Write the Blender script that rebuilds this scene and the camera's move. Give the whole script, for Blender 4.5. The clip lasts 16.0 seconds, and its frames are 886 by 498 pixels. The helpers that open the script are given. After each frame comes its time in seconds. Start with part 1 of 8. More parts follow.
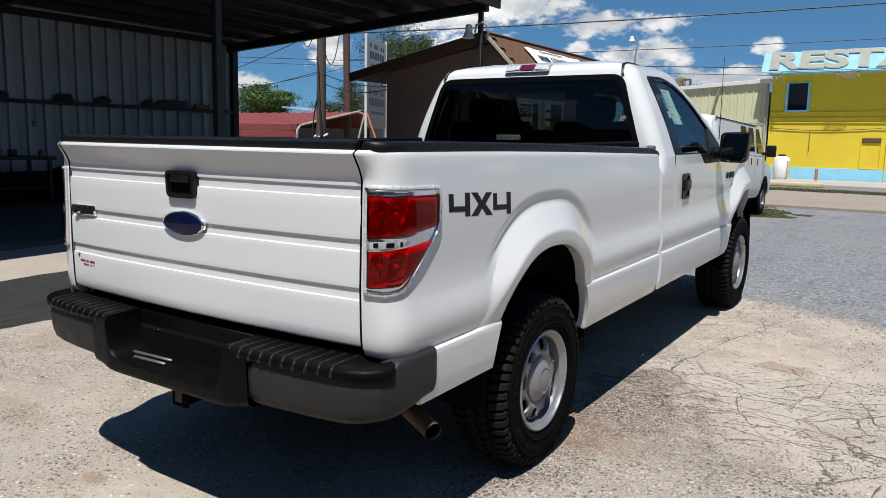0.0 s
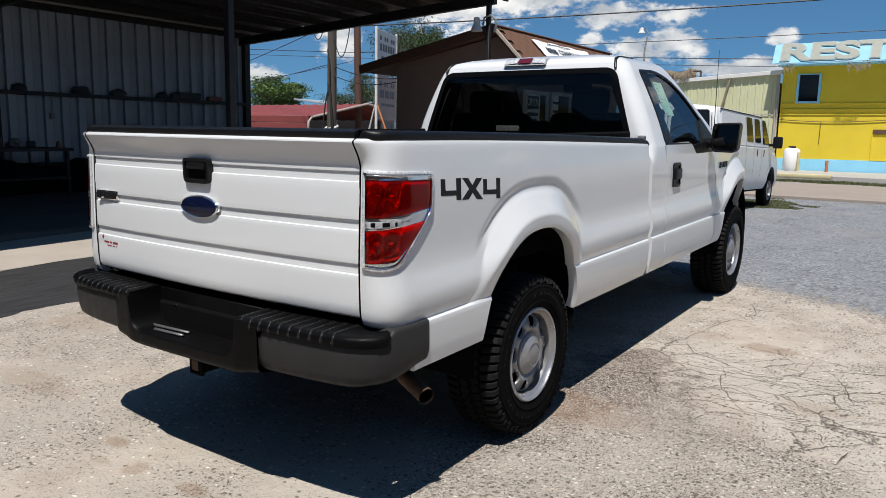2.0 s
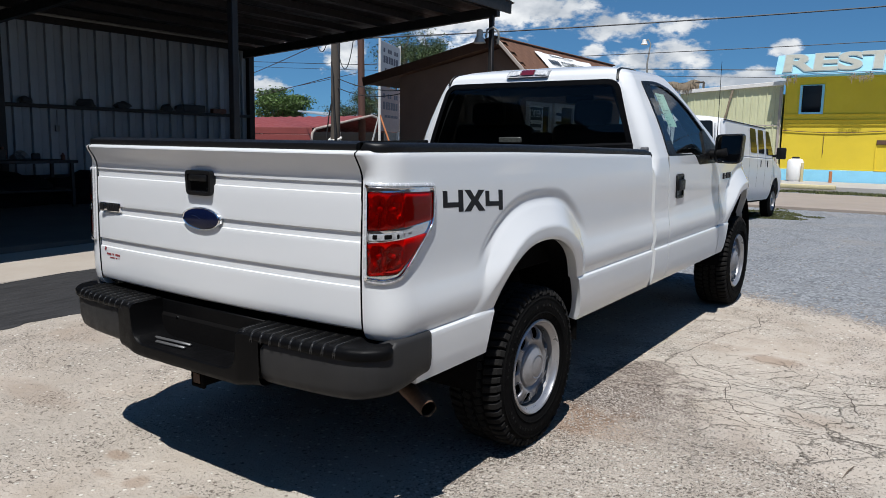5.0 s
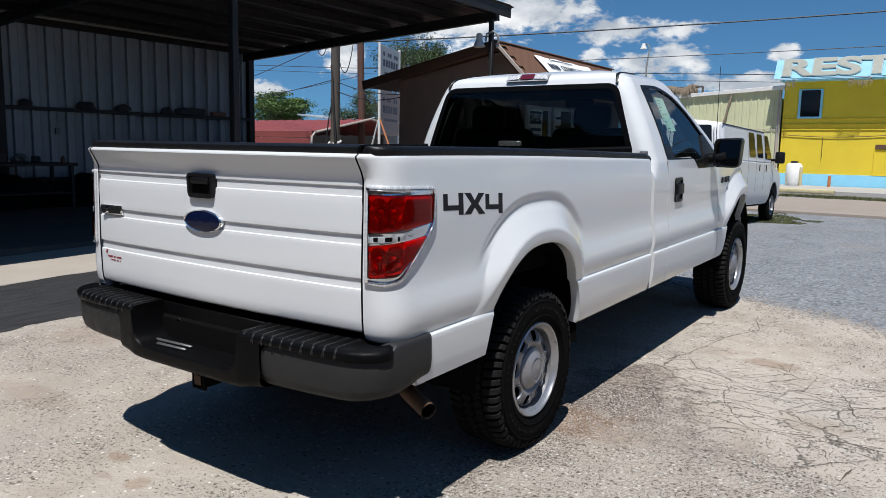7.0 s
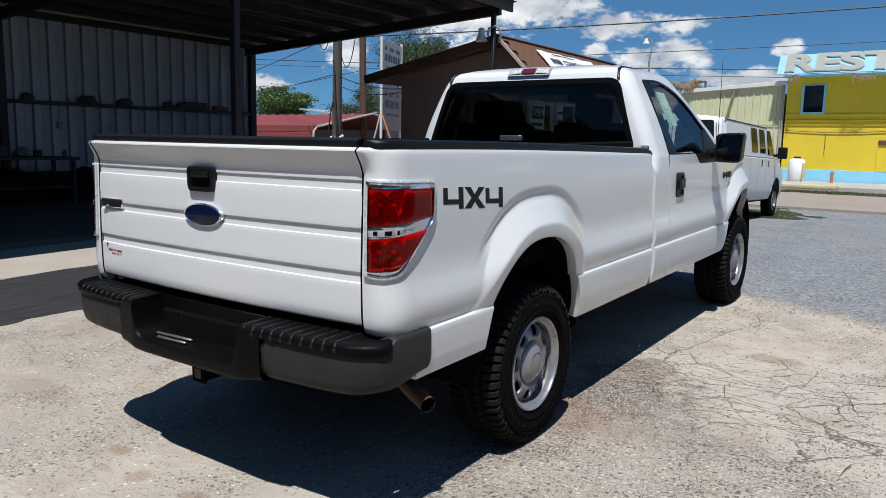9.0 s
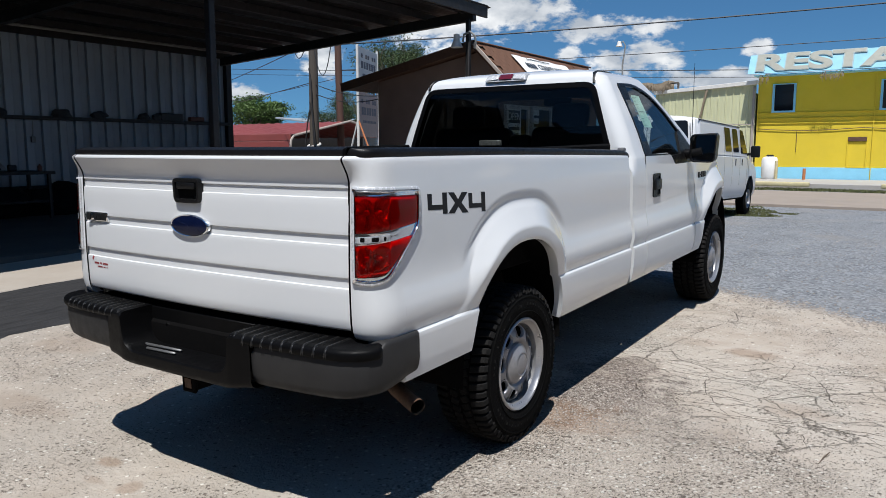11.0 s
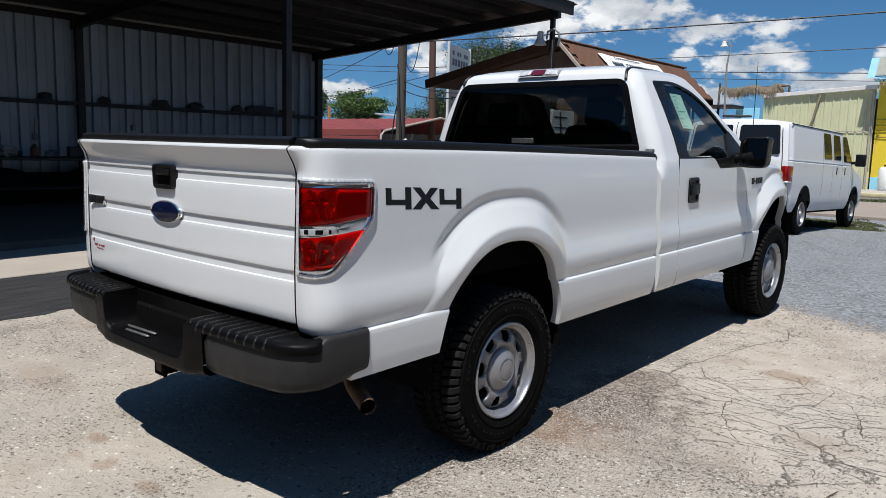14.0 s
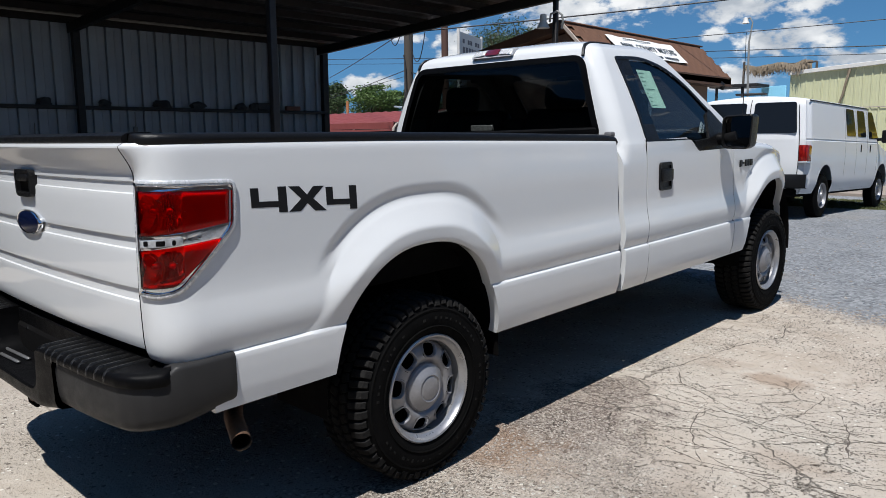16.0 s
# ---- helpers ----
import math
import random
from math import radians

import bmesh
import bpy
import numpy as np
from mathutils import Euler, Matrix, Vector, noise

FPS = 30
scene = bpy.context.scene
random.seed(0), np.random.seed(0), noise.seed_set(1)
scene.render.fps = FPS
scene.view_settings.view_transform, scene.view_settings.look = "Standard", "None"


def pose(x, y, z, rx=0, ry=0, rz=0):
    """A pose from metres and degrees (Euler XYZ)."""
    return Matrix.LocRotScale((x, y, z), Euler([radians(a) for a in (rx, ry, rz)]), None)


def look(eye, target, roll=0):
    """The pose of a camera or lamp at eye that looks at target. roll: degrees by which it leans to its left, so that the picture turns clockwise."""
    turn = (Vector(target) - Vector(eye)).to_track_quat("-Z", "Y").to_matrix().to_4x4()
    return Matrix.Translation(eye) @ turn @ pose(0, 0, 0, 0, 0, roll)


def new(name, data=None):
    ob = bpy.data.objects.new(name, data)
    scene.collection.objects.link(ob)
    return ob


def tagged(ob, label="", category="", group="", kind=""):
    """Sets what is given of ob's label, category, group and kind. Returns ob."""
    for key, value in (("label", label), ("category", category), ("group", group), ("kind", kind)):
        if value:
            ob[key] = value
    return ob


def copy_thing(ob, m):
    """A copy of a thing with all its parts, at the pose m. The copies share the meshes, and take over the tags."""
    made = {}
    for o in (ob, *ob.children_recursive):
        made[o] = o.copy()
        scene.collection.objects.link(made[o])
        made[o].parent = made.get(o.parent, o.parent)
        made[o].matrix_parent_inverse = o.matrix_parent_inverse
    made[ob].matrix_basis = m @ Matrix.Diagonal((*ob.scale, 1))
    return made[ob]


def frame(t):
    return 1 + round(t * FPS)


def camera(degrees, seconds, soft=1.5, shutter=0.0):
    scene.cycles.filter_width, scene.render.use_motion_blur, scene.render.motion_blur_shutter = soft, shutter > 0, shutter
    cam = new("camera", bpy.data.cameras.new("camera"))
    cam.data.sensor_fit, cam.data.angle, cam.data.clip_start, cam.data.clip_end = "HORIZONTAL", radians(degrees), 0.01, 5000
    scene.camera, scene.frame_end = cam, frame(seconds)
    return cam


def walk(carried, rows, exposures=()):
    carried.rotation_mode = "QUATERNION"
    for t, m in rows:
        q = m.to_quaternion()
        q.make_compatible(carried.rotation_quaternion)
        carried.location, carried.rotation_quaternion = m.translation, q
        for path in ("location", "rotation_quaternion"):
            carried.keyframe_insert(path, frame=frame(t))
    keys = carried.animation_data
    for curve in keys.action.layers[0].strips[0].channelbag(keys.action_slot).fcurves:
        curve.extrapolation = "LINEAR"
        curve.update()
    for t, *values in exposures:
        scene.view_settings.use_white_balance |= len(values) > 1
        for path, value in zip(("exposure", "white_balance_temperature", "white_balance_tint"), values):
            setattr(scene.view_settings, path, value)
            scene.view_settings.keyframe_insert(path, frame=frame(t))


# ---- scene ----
cam = camera(61.6, 16.0, soft=0.6)
PATH = [
    (0, (2.38, -2.931, 1.518), (1.275, -1.296, 1.193), 0.35),
    (0.5, (2.454, -2.978, 1.528), (1.316, -1.371, 1.174), 0.0),
    (1, (2.486, -2.997, 1.521), (1.347, -1.391, 1.172), -0.1),
    (1.5, (2.518, -3.034, 1.517), (1.389, -1.42, 1.171), 0.2),
    (2, (2.58, -3.096, 1.514), (1.451, -1.481, 1.168), 0.3),
    (2.5, (2.569, -3.078, 1.516), (1.437, -1.466, 1.173), -0.1),
    (3, (2.576, -3.079, 1.516), (1.436, -1.467, 1.199), -0.3),
    (3.5, (2.588, -3.09, 1.516), (1.43, -1.49, 1.2), -0.6),
    (4, (2.579, -3.076, 1.516), (1.426, -1.473, 1.197), -0.3),
    (6.5, (2.583, -3.104, 1.515), (1.449, -1.486, 1.208), 0.4),
    (7, (2.586, -3.102, 1.515), (1.447, -1.486, 1.208), 0.3),
    (7.5, (2.587, -3.102, 1.511), (1.447, -1.488, 1.204), 0.2),
    (8, (2.585, -3.096, 1.511), (1.442, -1.485, 1.2), 0.5),
    (10.3, (2.602, -3.097, 1.511), (1.467, -1.480, 1.182), 0.1),
    (10.5, (2.602, -3.097, 1.511), (1.482, -1.47, 1.193), 0.0),
    (11, (2.608, -3.159, 1.517), (1.51, -1.515, 1.211), -0.8),
    (11.5, (2.602, -3.222, 1.522), (1.508, -1.583, 1.184), -1.6),
    (12, (2.631, -3.269, 1.525), (1.5, -1.657, 1.178), -2.0),
    (12.5, (2.705, -3.194, 1.516), (1.547, -1.602, 1.164), -1.1),
    (13, (2.867, -3.08, 1.5), (1.649, -1.527, 1.179), 1.5),
    (13.5, (2.939, -2.94, 1.503), (1.673, -1.429, 1.163), -0.9),
    (14, (2.972, -2.741, 1.495), (1.663, -1.261, 1.186), 0.7),
    (14.5, (2.993, -2.593, 1.494), (1.642, -1.16, 1.145), -0.8),
    (15, (3.052, -2.434, 1.498), (1.658, -1.045, 1.14), -1.1),
    (15.5, (3.109, -2.279, 1.496), (1.706, -0.903, 1.126), -1.5),
    (16, (3.07, -2.092, 1.477), (1.701, -0.673, 1.146), -1.4),
]
# the camera settles its white balance in the first seconds
TONE = [(0, 0.38, 6640, 9), (0.5, 0.42, 6720, 9), (1, 0.45, 6800, 9), (1.5, 0.41, 6760, 9), (2, 0.36, 6640, 9), (3, 0.33, 6420, 9), (3.5, 0.33, 6360, 9), (11.5, 0.33, 6360, 9), (13.5, 0.33, 6430, 9), (16, 0.34, 6400, 9)]
walk(cam, [(t, look(eye, target, roll)) for t, eye, target, roll in PATH], TONE)

# ---- light ----
SUN_DIR = Vector((0.19, -0.40, 1.0)).normalized()
world = bpy.data.worlds.new("sky")
scene.world = world
world.use_nodes = True
wt = world.node_tree
wt.nodes.clear()


def wnode(kind, **kw):
    n = wt.nodes.new(kind)
    for k, v in kw.items():
        n.inputs[k.replace("_", " ")].default_value = v
    return n


sky = wt.nodes.new("ShaderNodeTexSky")
sky.sky_type = "NISHITA"
sky.sun_disc = False
sky.sun_elevation = math.asin(SUN_DIR.z)
sky.sun_rotation = math.atan2(SUN_DIR.x, SUN_DIR.y)
sky.air_density, sky.dust_density, sky.ozone_density = 1.0, 0.1, 1.0
coord = wt.nodes.new("ShaderNodeTexCoord")
# the dry air of this day keeps its blue far down towards the horizon
raise_v = wt.nodes.new("ShaderNodeVectorMath")
raise_v.operation = "ADD"
raise_v.inputs[1].default_value = (0, 0, 0.12)
wt.links.new(coord.outputs["Generated"], raise_v.inputs[0])
wt.links.new(raise_v.outputs[0], sky.inputs["Vector"])
# fair-weather clouds


def wmath(op, a, b=0.0, c=None):
    n = wt.nodes.new("ShaderNodeMath")
    n.operation = op
    for i, v in enumerate((a, b) if c is None else (a, b, c)):
        if hasattr(v, "links"):
            wt.links.new(v, n.inputs[i])
        else:
            n.inputs[i].default_value = v
    return n.outputs[0]


def wstep(v, lo, hi):
    """0 below lo, 1 above hi, smooth between."""
    n = wt.nodes.new("ShaderNodeMapRange")
    n.interpolation_type = "SMOOTHSTEP"
    n.inputs["From Min"].default_value, n.inputs["From Max"].default_value = lo, hi
    wt.links.new(v, n.inputs["Value"])
    return n.outputs["Result"]


move = wt.nodes.new("ShaderNodeMapping")
move.inputs["Location"].default_value = (2.6, 3.3, 1.2)
move.inputs["Scale"].default_value = (1.0, 1.0, 1.9)
wt.links.new(coord.outputs["Generated"], move.inputs["Vector"])


def wnoise(scale, detail, rough):
    n = wnode("ShaderNodeTexNoise", Scale=scale, Detail=detail, Roughness=rough)
    wt.links.new(move.outputs[0], n.inputs["Vector"])
    return n.outputs["Fac"]


height = wt.nodes.new("ShaderNodeSeparateXYZ")
wt.links.new(coord.outputs["Generated"], height.inputs[0])
up = height.outputs["Z"]
bearing = wmath("ARCTAN2", height.outputs["X"], height.outputs["Y"])
# scattered heaps low over the street: bearing, height, half width, half height
HEAPS = [(-0.505, 0.157, 0.085, 0.036), (-0.575, 0.160, 0.055, 0.030), (-0.60, 0.136, 0.080, 0.034), (-0.402, 0.130, 0.052, 0.026), (-0.309, 0.130, 0.034, 0.011),
         (-0.318, 0.094, 0.048, 0.026), (-0.366, 0.088, 0.040, 0.018), (-0.196, 0.096, 0.022, 0.010), (-0.245, 0.064, 0.065, 0.014), (-0.420, 0.100, 0.016, 0.012),
         (-0.742, 0.100, 0.034, 0.030), (-0.80, 0.112, 0.030, 0.007), (-0.11, 0.070, 0.05, 0.011), (-0.86, 0.052, 0.05, 0.014), (-0.40, 0.046, 0.055, 0.020), (-0.27, 0.185, 0.05, 0.012)]
heap = None
for az, el, ra, re_ in HEAPS:
    da = wmath("MULTIPLY", wmath("SUBTRACT", bearing, az), 1 / ra)
    de = wmath("MULTIPLY", wmath("SUBTRACT", up, el), 1 / re_)
    d = wmath("SUBTRACT", 1.0, wmath("SQRT", wmath("ADD", wmath("MULTIPLY", da, da), wmath("MULTIPLY", de, de))))
    heap = d if heap is None else wmath("MAXIMUM", heap, d)
billow = wmath("ADD", wmath("MULTIPLY", wnoise(24.0, 8.0, 0.57), 0.62), wmath("MULTIPLY", wnoise(64.0, 6.0, 0.6), 0.38))
near = wstep(wmath("ADD", wmath("ADD", heap, 0.0), wmath("MULTIPLY", wmath("SUBTRACT", billow, 0.5), 3.8)), 0.0, 0.62)
# the rest of the sky carries the same kind of clouds
rest_sky = wmath("MAXIMUM", wstep(wmath("ABSOLUTE", wmath("ADD", bearing, 0.5)), 0.66, 0.85), wstep(up, 0.20, 0.30))
far_cloud = wmath("MULTIPLY", wstep(wmath("MULTIPLY_ADD", up, -0.22, wnoise(7.0, 9.0, 0.55)), 0.525, 0.590), rest_sky)
cloud = wmath("MAXIMUM", near, far_cloud)
cn2 = wt.nodes.new("ShaderNodeTexNoise")
cn2.inputs["Scale"].default_value, cn2.inputs["Detail"].default_value = 16.0, 7.0
wt.links.new(move.outputs[0], cn2.inputs["Vector"])
shade = wt.nodes.new("ShaderNodeValToRGB")
shade.color_ramp.elements[0].position, shade.color_ramp.elements[1].position = 0.40, 0.66
shade.color_ramp.elements[0].color, shade.color_ramp.elements[1].color = (7.2, 7.9, 8.9, 1), (15.0, 15.1, 15.2, 1)
wt.links.new(cn2.outputs["Fac"], shade.inputs[0])
mix = wt.nodes.new("ShaderNodeMix")
mix.data_type = "RGBA"
wt.links.new(cloud, mix.inputs["Factor"])
tint = wt.nodes.new("ShaderNodeMix")
tint.data_type, tint.blend_type = "RGBA", "MULTIPLY"
tint.inputs["Factor"].default_value = 1.0
tint.inputs["B"].default_value = (0.59, 1.05, 1.37, 1)
wt.links.new(sky.outputs[0], tint.inputs["A"])
wt.links.new(tint.outputs["Result"], mix.inputs["A"])
wt.links.new(shade.outputs[0], mix.inputs["B"])
bg = wt.nodes.new("ShaderNodeBackground")
bg.inputs["Strength"].default_value = 0.050
wt.links.new(mix.outputs["Result"], bg.inputs["Color"])
wo = wt.nodes.new("ShaderNodeOutputWorld")
wt.links.new(bg.outputs[0], wo.inputs[0])
sun = bpy.data.lights.new("sun", "SUN")
sun.energy, sun.angle, sun.color = 5.0, radians(0.53), (1.0, 0.975, 0.95)
sun_ob = new("sun", sun)
sun_ob.matrix_world = look(SUN_DIR * 60, (0, 0, 0))

# ---- materials ----


class Mat:
    """A node material with a Principled shader and short ways to feed it."""

    def __init__(self, name, color=(0.8, 0.8, 0.8), rough=0.5, metal=0.0, coat=0.0, spec=0.5):
        self.m = bpy.data.materials.new(name)
        self.m.use_nodes = True
        self.t = self.m.node_tree
        self.p = self.t.nodes["Principled BSDF"]
        self.set(Base_Color=(*color, 1), Roughness=rough, Metallic=metal, Coat_Weight=coat, Specular_IOR_Level=spec)
        self.co = self.t.nodes.new("ShaderNodeTexCoord").outputs["Object"]

    def set(self, **kw):
        for k, v in kw.items():
            self.p.inputs[k.replace("_", " ")].default_value = v
        return self

    def node(self, kind, **kw):
        n = self.t.nodes.new(kind)
        for k, v in kw.items():
            n.inputs[k.replace("_", " ")].default_value = v
        return n

    def link(self, a, b):
        self.t.links.new(a, b)

    def noise(self, scale, detail=4, rough=0.55, stretch=None, distort=0.0):
        n = self.node("ShaderNodeTexNoise", Scale=scale, Detail=detail, Roughness=rough, Distortion=distort)
        src = self.co
        if stretch:
            mp = self.node("ShaderNodeMapping", Scale=stretch)
            self.link(src, mp.inputs["Vector"])
            src = mp.outputs[0]
        self.link(src, n.inputs["Vector"])
        return n.outputs["Fac"]

    def ramp(self, fac, stops):
        n = self.node("ShaderNodeValToRGB")
        e = n.color_ramp.elements
        while len(e) < len(stops):
            e.new(0.5)
        for k, (p, c) in zip(e, stops):
            k.position = p
            k.color = (*c, 1) if len(c) == 3 else c
        self.link(fac, n.inputs[0])
        return n.outputs["Color"]

    def grey(self, fac, lo, hi):
        return self.ramp(fac, [(lo, (0, 0, 0)), (hi, (1, 1, 1))])

    def mix(self, fac, a, b, mode="MIX"):
        n = self.node("ShaderNodeMix")
        n.data_type, n.blend_type = "RGBA", mode
        for src, s in ((fac, "Factor"), (a, "A"), (b, "B")):
            if hasattr(src, "links"):
                self.link(src, n.inputs[s])
            else:
                n.inputs[s].default_value = src if s == "Factor" else (*src, 1)
        return n.outputs["Result"]

    def math(self, op, a, b=0.0, clamp=False):
        n = self.node("ShaderNodeMath")
        n.operation, n.use_clamp = op, clamp
        for src, i in ((a, 0), (b, 1)):
            if hasattr(src, "links"):
                self.link(src, n.inputs[i])
            else:
                n.inputs[i].default_value = src
        return n.outputs[0]

    def color(self, out):
        self.link(out, self.p.inputs["Base Color"])
        return self

    def rough(self, out):
        self.link(out, self.p.inputs["Roughness"])
        return self

    def bump(self, out, strength=0.3, dist=0.01):
        n = self.node("ShaderNodeBump", Strength=strength, Distance=dist)
        self.link(out, n.inputs["Height"])
        if self.p.inputs["Normal"].links:
            self.link(self.p.inputs["Normal"].links[0].from_socket, n.inputs["Normal"])
        self.link(n.outputs[0], self.p.inputs["Normal"])
        return self


def worn(name, color, rough, metal=0.0, amount=0.25, scale=6.0, coat=0.0, bump=0.0, fine=90.0, spec=0.5):
    """A painted or plain surface with blotches at two scales."""
    m = Mat(name, color, rough, metal, coat, spec)
    dark = tuple(c * (1 - amount) for c in color)
    lite = tuple(min(1, c * (1 + amount * 0.5)) for c in color)
    c1 = m.ramp(m.noise(scale, 6), [(0.3, dark), (0.7, lite)])
    c2 = m.mix(0.5, c1, m.ramp(m.noise(fine, 3), [(0.3, dark), (0.7, lite)]))
    m.color(c2)
    m.rough(m.ramp(m.noise(scale * 2.3, 4), [(0.3, (max(0, rough - 0.08),) * 3), (0.7, (min(1, rough + 0.08),) * 3)]))
    if bump:
        m.bump(m.noise(fine, 4), bump, 0.004)
    return m


def paint(name, color, rough=0.25, coat=0.7, dust=(0.55, 0.5, 0.44)):
    """Vehicle paint: clear coat, a little road dust."""
    m = Mat(name, color, rough, 0.0, coat, spec=0.3)
    m.set(Coat_Roughness=0.04)
    d = m.math("MULTIPLY", m.grey(m.noise(2.2, 4), 0.35, 0.85), 0.05)
    m.color(m.mix(d, color, dust))
    m.rough(m.ramp(m.noise(5.0, 5), [(0.35, (rough - 0.01,) * 3), (0.7, (rough + 0.02,) * 3)]))
    return m


def glass(name, tint, gloss=0.9, ior=1.45):
    """A thin tinted pane: what lies behind shows through, and the surface mirrors at grazing angles."""
    m = Mat(name)
    t = m.t
    tr = m.node("ShaderNodeBsdfTransparent", Color=(*tint, 1))
    gl = m.node("ShaderNodeBsdfGlossy", Color=(gloss, gloss, gloss, 1), Roughness=0.01)
    fr = m.node("ShaderNodeFresnel", IOR=ior)
    mx = m.node("ShaderNodeMixShader")
    m.link(fr.outputs[0], mx.inputs[0])
    m.link(tr.outputs[0], mx.inputs[1])
    m.link(gl.outputs[0], mx.inputs[2])
    out = [n for n in t.nodes if n.type == "OUTPUT_MATERIAL"][0]
    m.link(mx.outputs[0], out.inputs["Surface"])
    return m


WHITE = paint("white_paint", (0.585, 0.596, 0.600))
VANWHITE = paint("van_white_paint", (0.592, 0.599, 0.606), rough=0.42, coat=0.15)
BLACKPL = worn("black_plastic", (0.0065, 0.0065, 0.007), 0.38, amount=0.3, scale=12, bump=0.25, fine=300, spec=0.22)
PAD = worn("step_pad_rubber", (0.0030, 0.0030, 0.0033), 0.42, amount=0.35, scale=10, bump=0.2, fine=260, spec=0.07)
GREYPL = worn("grey_bumper_paint", (0.024, 0.0235, 0.0235), 0.5, amount=0.2, scale=9, bump=0.15, fine=400, spec=0.18)
UNDER = worn("underbody_black", (0.003, 0.0027, 0.0027), 0.9, amount=0.4, scale=8, bump=0.3, spec=0.08)
RUST = worn("rusty_steel", (0.10, 0.055, 0.032), 0.75, 0.2, amount=0.5, scale=14, bump=0.4)
CHROME = Mat("chrome", (0.86, 0.87, 0.88), 0.06, 1.0)
SILVER = worn("silver_wheel_paint", (0.25, 0.25, 0.262), 0.38, 0.45, amount=0.12, scale=14, bump=0.05)
RIMSTEEL = worn("bright_rim_steel", (0.36, 0.36, 0.37), 0.34, 0.7, amount=0.12, scale=14, bump=0.03)
RUBBER = worn("tyre_rubber", (0.004, 0.004, 0.004), 0.85, amount=0.35, scale=18, bump=0.5, fine=160, spec=0.05)
TREAD = worn("dusty_tread", (0.016, 0.0155, 0.015), 0.85, amount=0.6, scale=22, bump=0.4, fine=200, spec=0.06)


def red_lens(name, deep, lit):
    """Red plastic with a faceted reflector's glints put into its colour: upright flutes, brighter and darker."""
    m = Mat(name, deep, 0.12, 0.0, 0.12, spec=0.3)
    flute = m.noise(26, 3, 0.6, (1.0, 1.0, 0.22), 0.4)
    cell = m.node("ShaderNodeTexVoronoi", Scale=58.0)
    m.link(m.co, cell.inputs["Vector"])
    c = m.ramp(flute, [(0.36, tuple(0.45 * v for v in deep)), (0.52, deep), (0.66, lit)])
    m.color(m.mix(m.math("MULTIPLY", m.grey(cell.outputs["Color"], 0.2, 0.9), 0.35), c, tuple(0.3 * v for v in deep)))
    return m.bump(cell.outputs["Distance"], 0.12, 0.004)


REDFLAT = Mat("plain_red_lens", (0.56, 0.05, 0.05), 0.25, 0.0, 0.0)
REDLENS = red_lens("red_lens", (0.19, 0.006, 0.006), (0.36, 0.020, 0.010))
REDDARK = Mat("dark_red_lens", (0.10, 0.005, 0.007), 0.10, 0.0, 1.0)
LAMPCHROME = worn("lamp_reflector", (0.78, 0.78, 0.8), 0.10, 1.0, amount=0.15, scale=60)
CABGLASS = glass("tinted_cab_glass", (0.19, 0.205, 0.20), 0.8, 1.36)
SIDEGLASS = glass("door_glass", (0.42, 0.48, 0.47), 0.95, 1.55)
WINDGLASS = glass("clear_windshield", (0.82, 0.86, 0.85), 0.9, 1.45)
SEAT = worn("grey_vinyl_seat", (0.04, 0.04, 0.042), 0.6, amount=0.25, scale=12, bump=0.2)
DASH = worn("dark_trim", (0.03, 0.03, 0.032), 0.7, amount=0.2, scale=12)
BLUE = Mat("badge_blue", (0.003, 0.006, 0.026), 0.22, 0.0, 0.06, spec=0.22)
DECAL = worn("charcoal_decal", (0.009, 0.0092, 0.010), 0.45, amount=0.25, scale=40, spec=0.2)
DECALRED = Mat("decal_red", (0.22, 0.03, 0.035), 0.5)
PAPER = worn("green_paper", (0.52, 0.72, 0.64), 0.7, amount=0.1, scale=20)
INK = Mat("print_ink", (0.03, 0.04, 0.05), 0.6)
PALEINK = Mat("faint_print", (0.10, 0.19, 0.17), 0.7)
# mirror colour toned down, standing in for a dark reflection
MIRROR = Mat("darkened_mirror_glass", (0.22, 0.225, 0.23), 0.06, 1.0)

# ---- mesh helpers ----


def bmnew():
    return bmesh.new()


def box(bm, c, s, bevel=0.0, rot=None, seg=1):
    """A box of size s about c, its edges rounded by bevel."""
    b = bmesh.new()
    bmesh.ops.create_cube(b, size=1.0)
    bmesh.ops.scale(b, vec=s, verts=b.verts)
    if bevel:
        bmesh.ops.bevel(b, geom=list(b.edges), offset=bevel, segments=seg, affect="EDGES", profile=0.5)
    m = Matrix.Translation(c) @ (rot.to_4x4() if rot is not None else Matrix())
    return merge(bm, b, m)


def merge(bm, b, m=None):
    """Copies b into bm by m and frees b."""
    vs = [bm.verts.new((m @ v.co) if m is not None else v.co) for v in b.verts]
    b.verts.index_update()
    for f in b.faces:
        try:
            bm.faces.new([vs[v.index] for v in f.verts])
        except ValueError:
            pass
    b.free()
    return vs


def grid(bm, rows, close_u=False, close_v=False, skip=None, flip=False):
    """A skin over rows of points. skip(i, j): leave that quad out."""
    vs = [[bm.verts.new(p) for p in r] for r in rows]
    n, k = len(rows), len(rows[0])
    for i in range(n if close_u else n - 1):
        for j in range(k if close_v else k - 1):
            if skip and skip(i, j):
                continue
            q = [vs[i][j], vs[i][(j + 1) % k], vs[(i + 1) % n][(j + 1) % k], vs[(i + 1) % n][j]]
            bm.faces.new(q[::-1] if flip else q)
    return vs


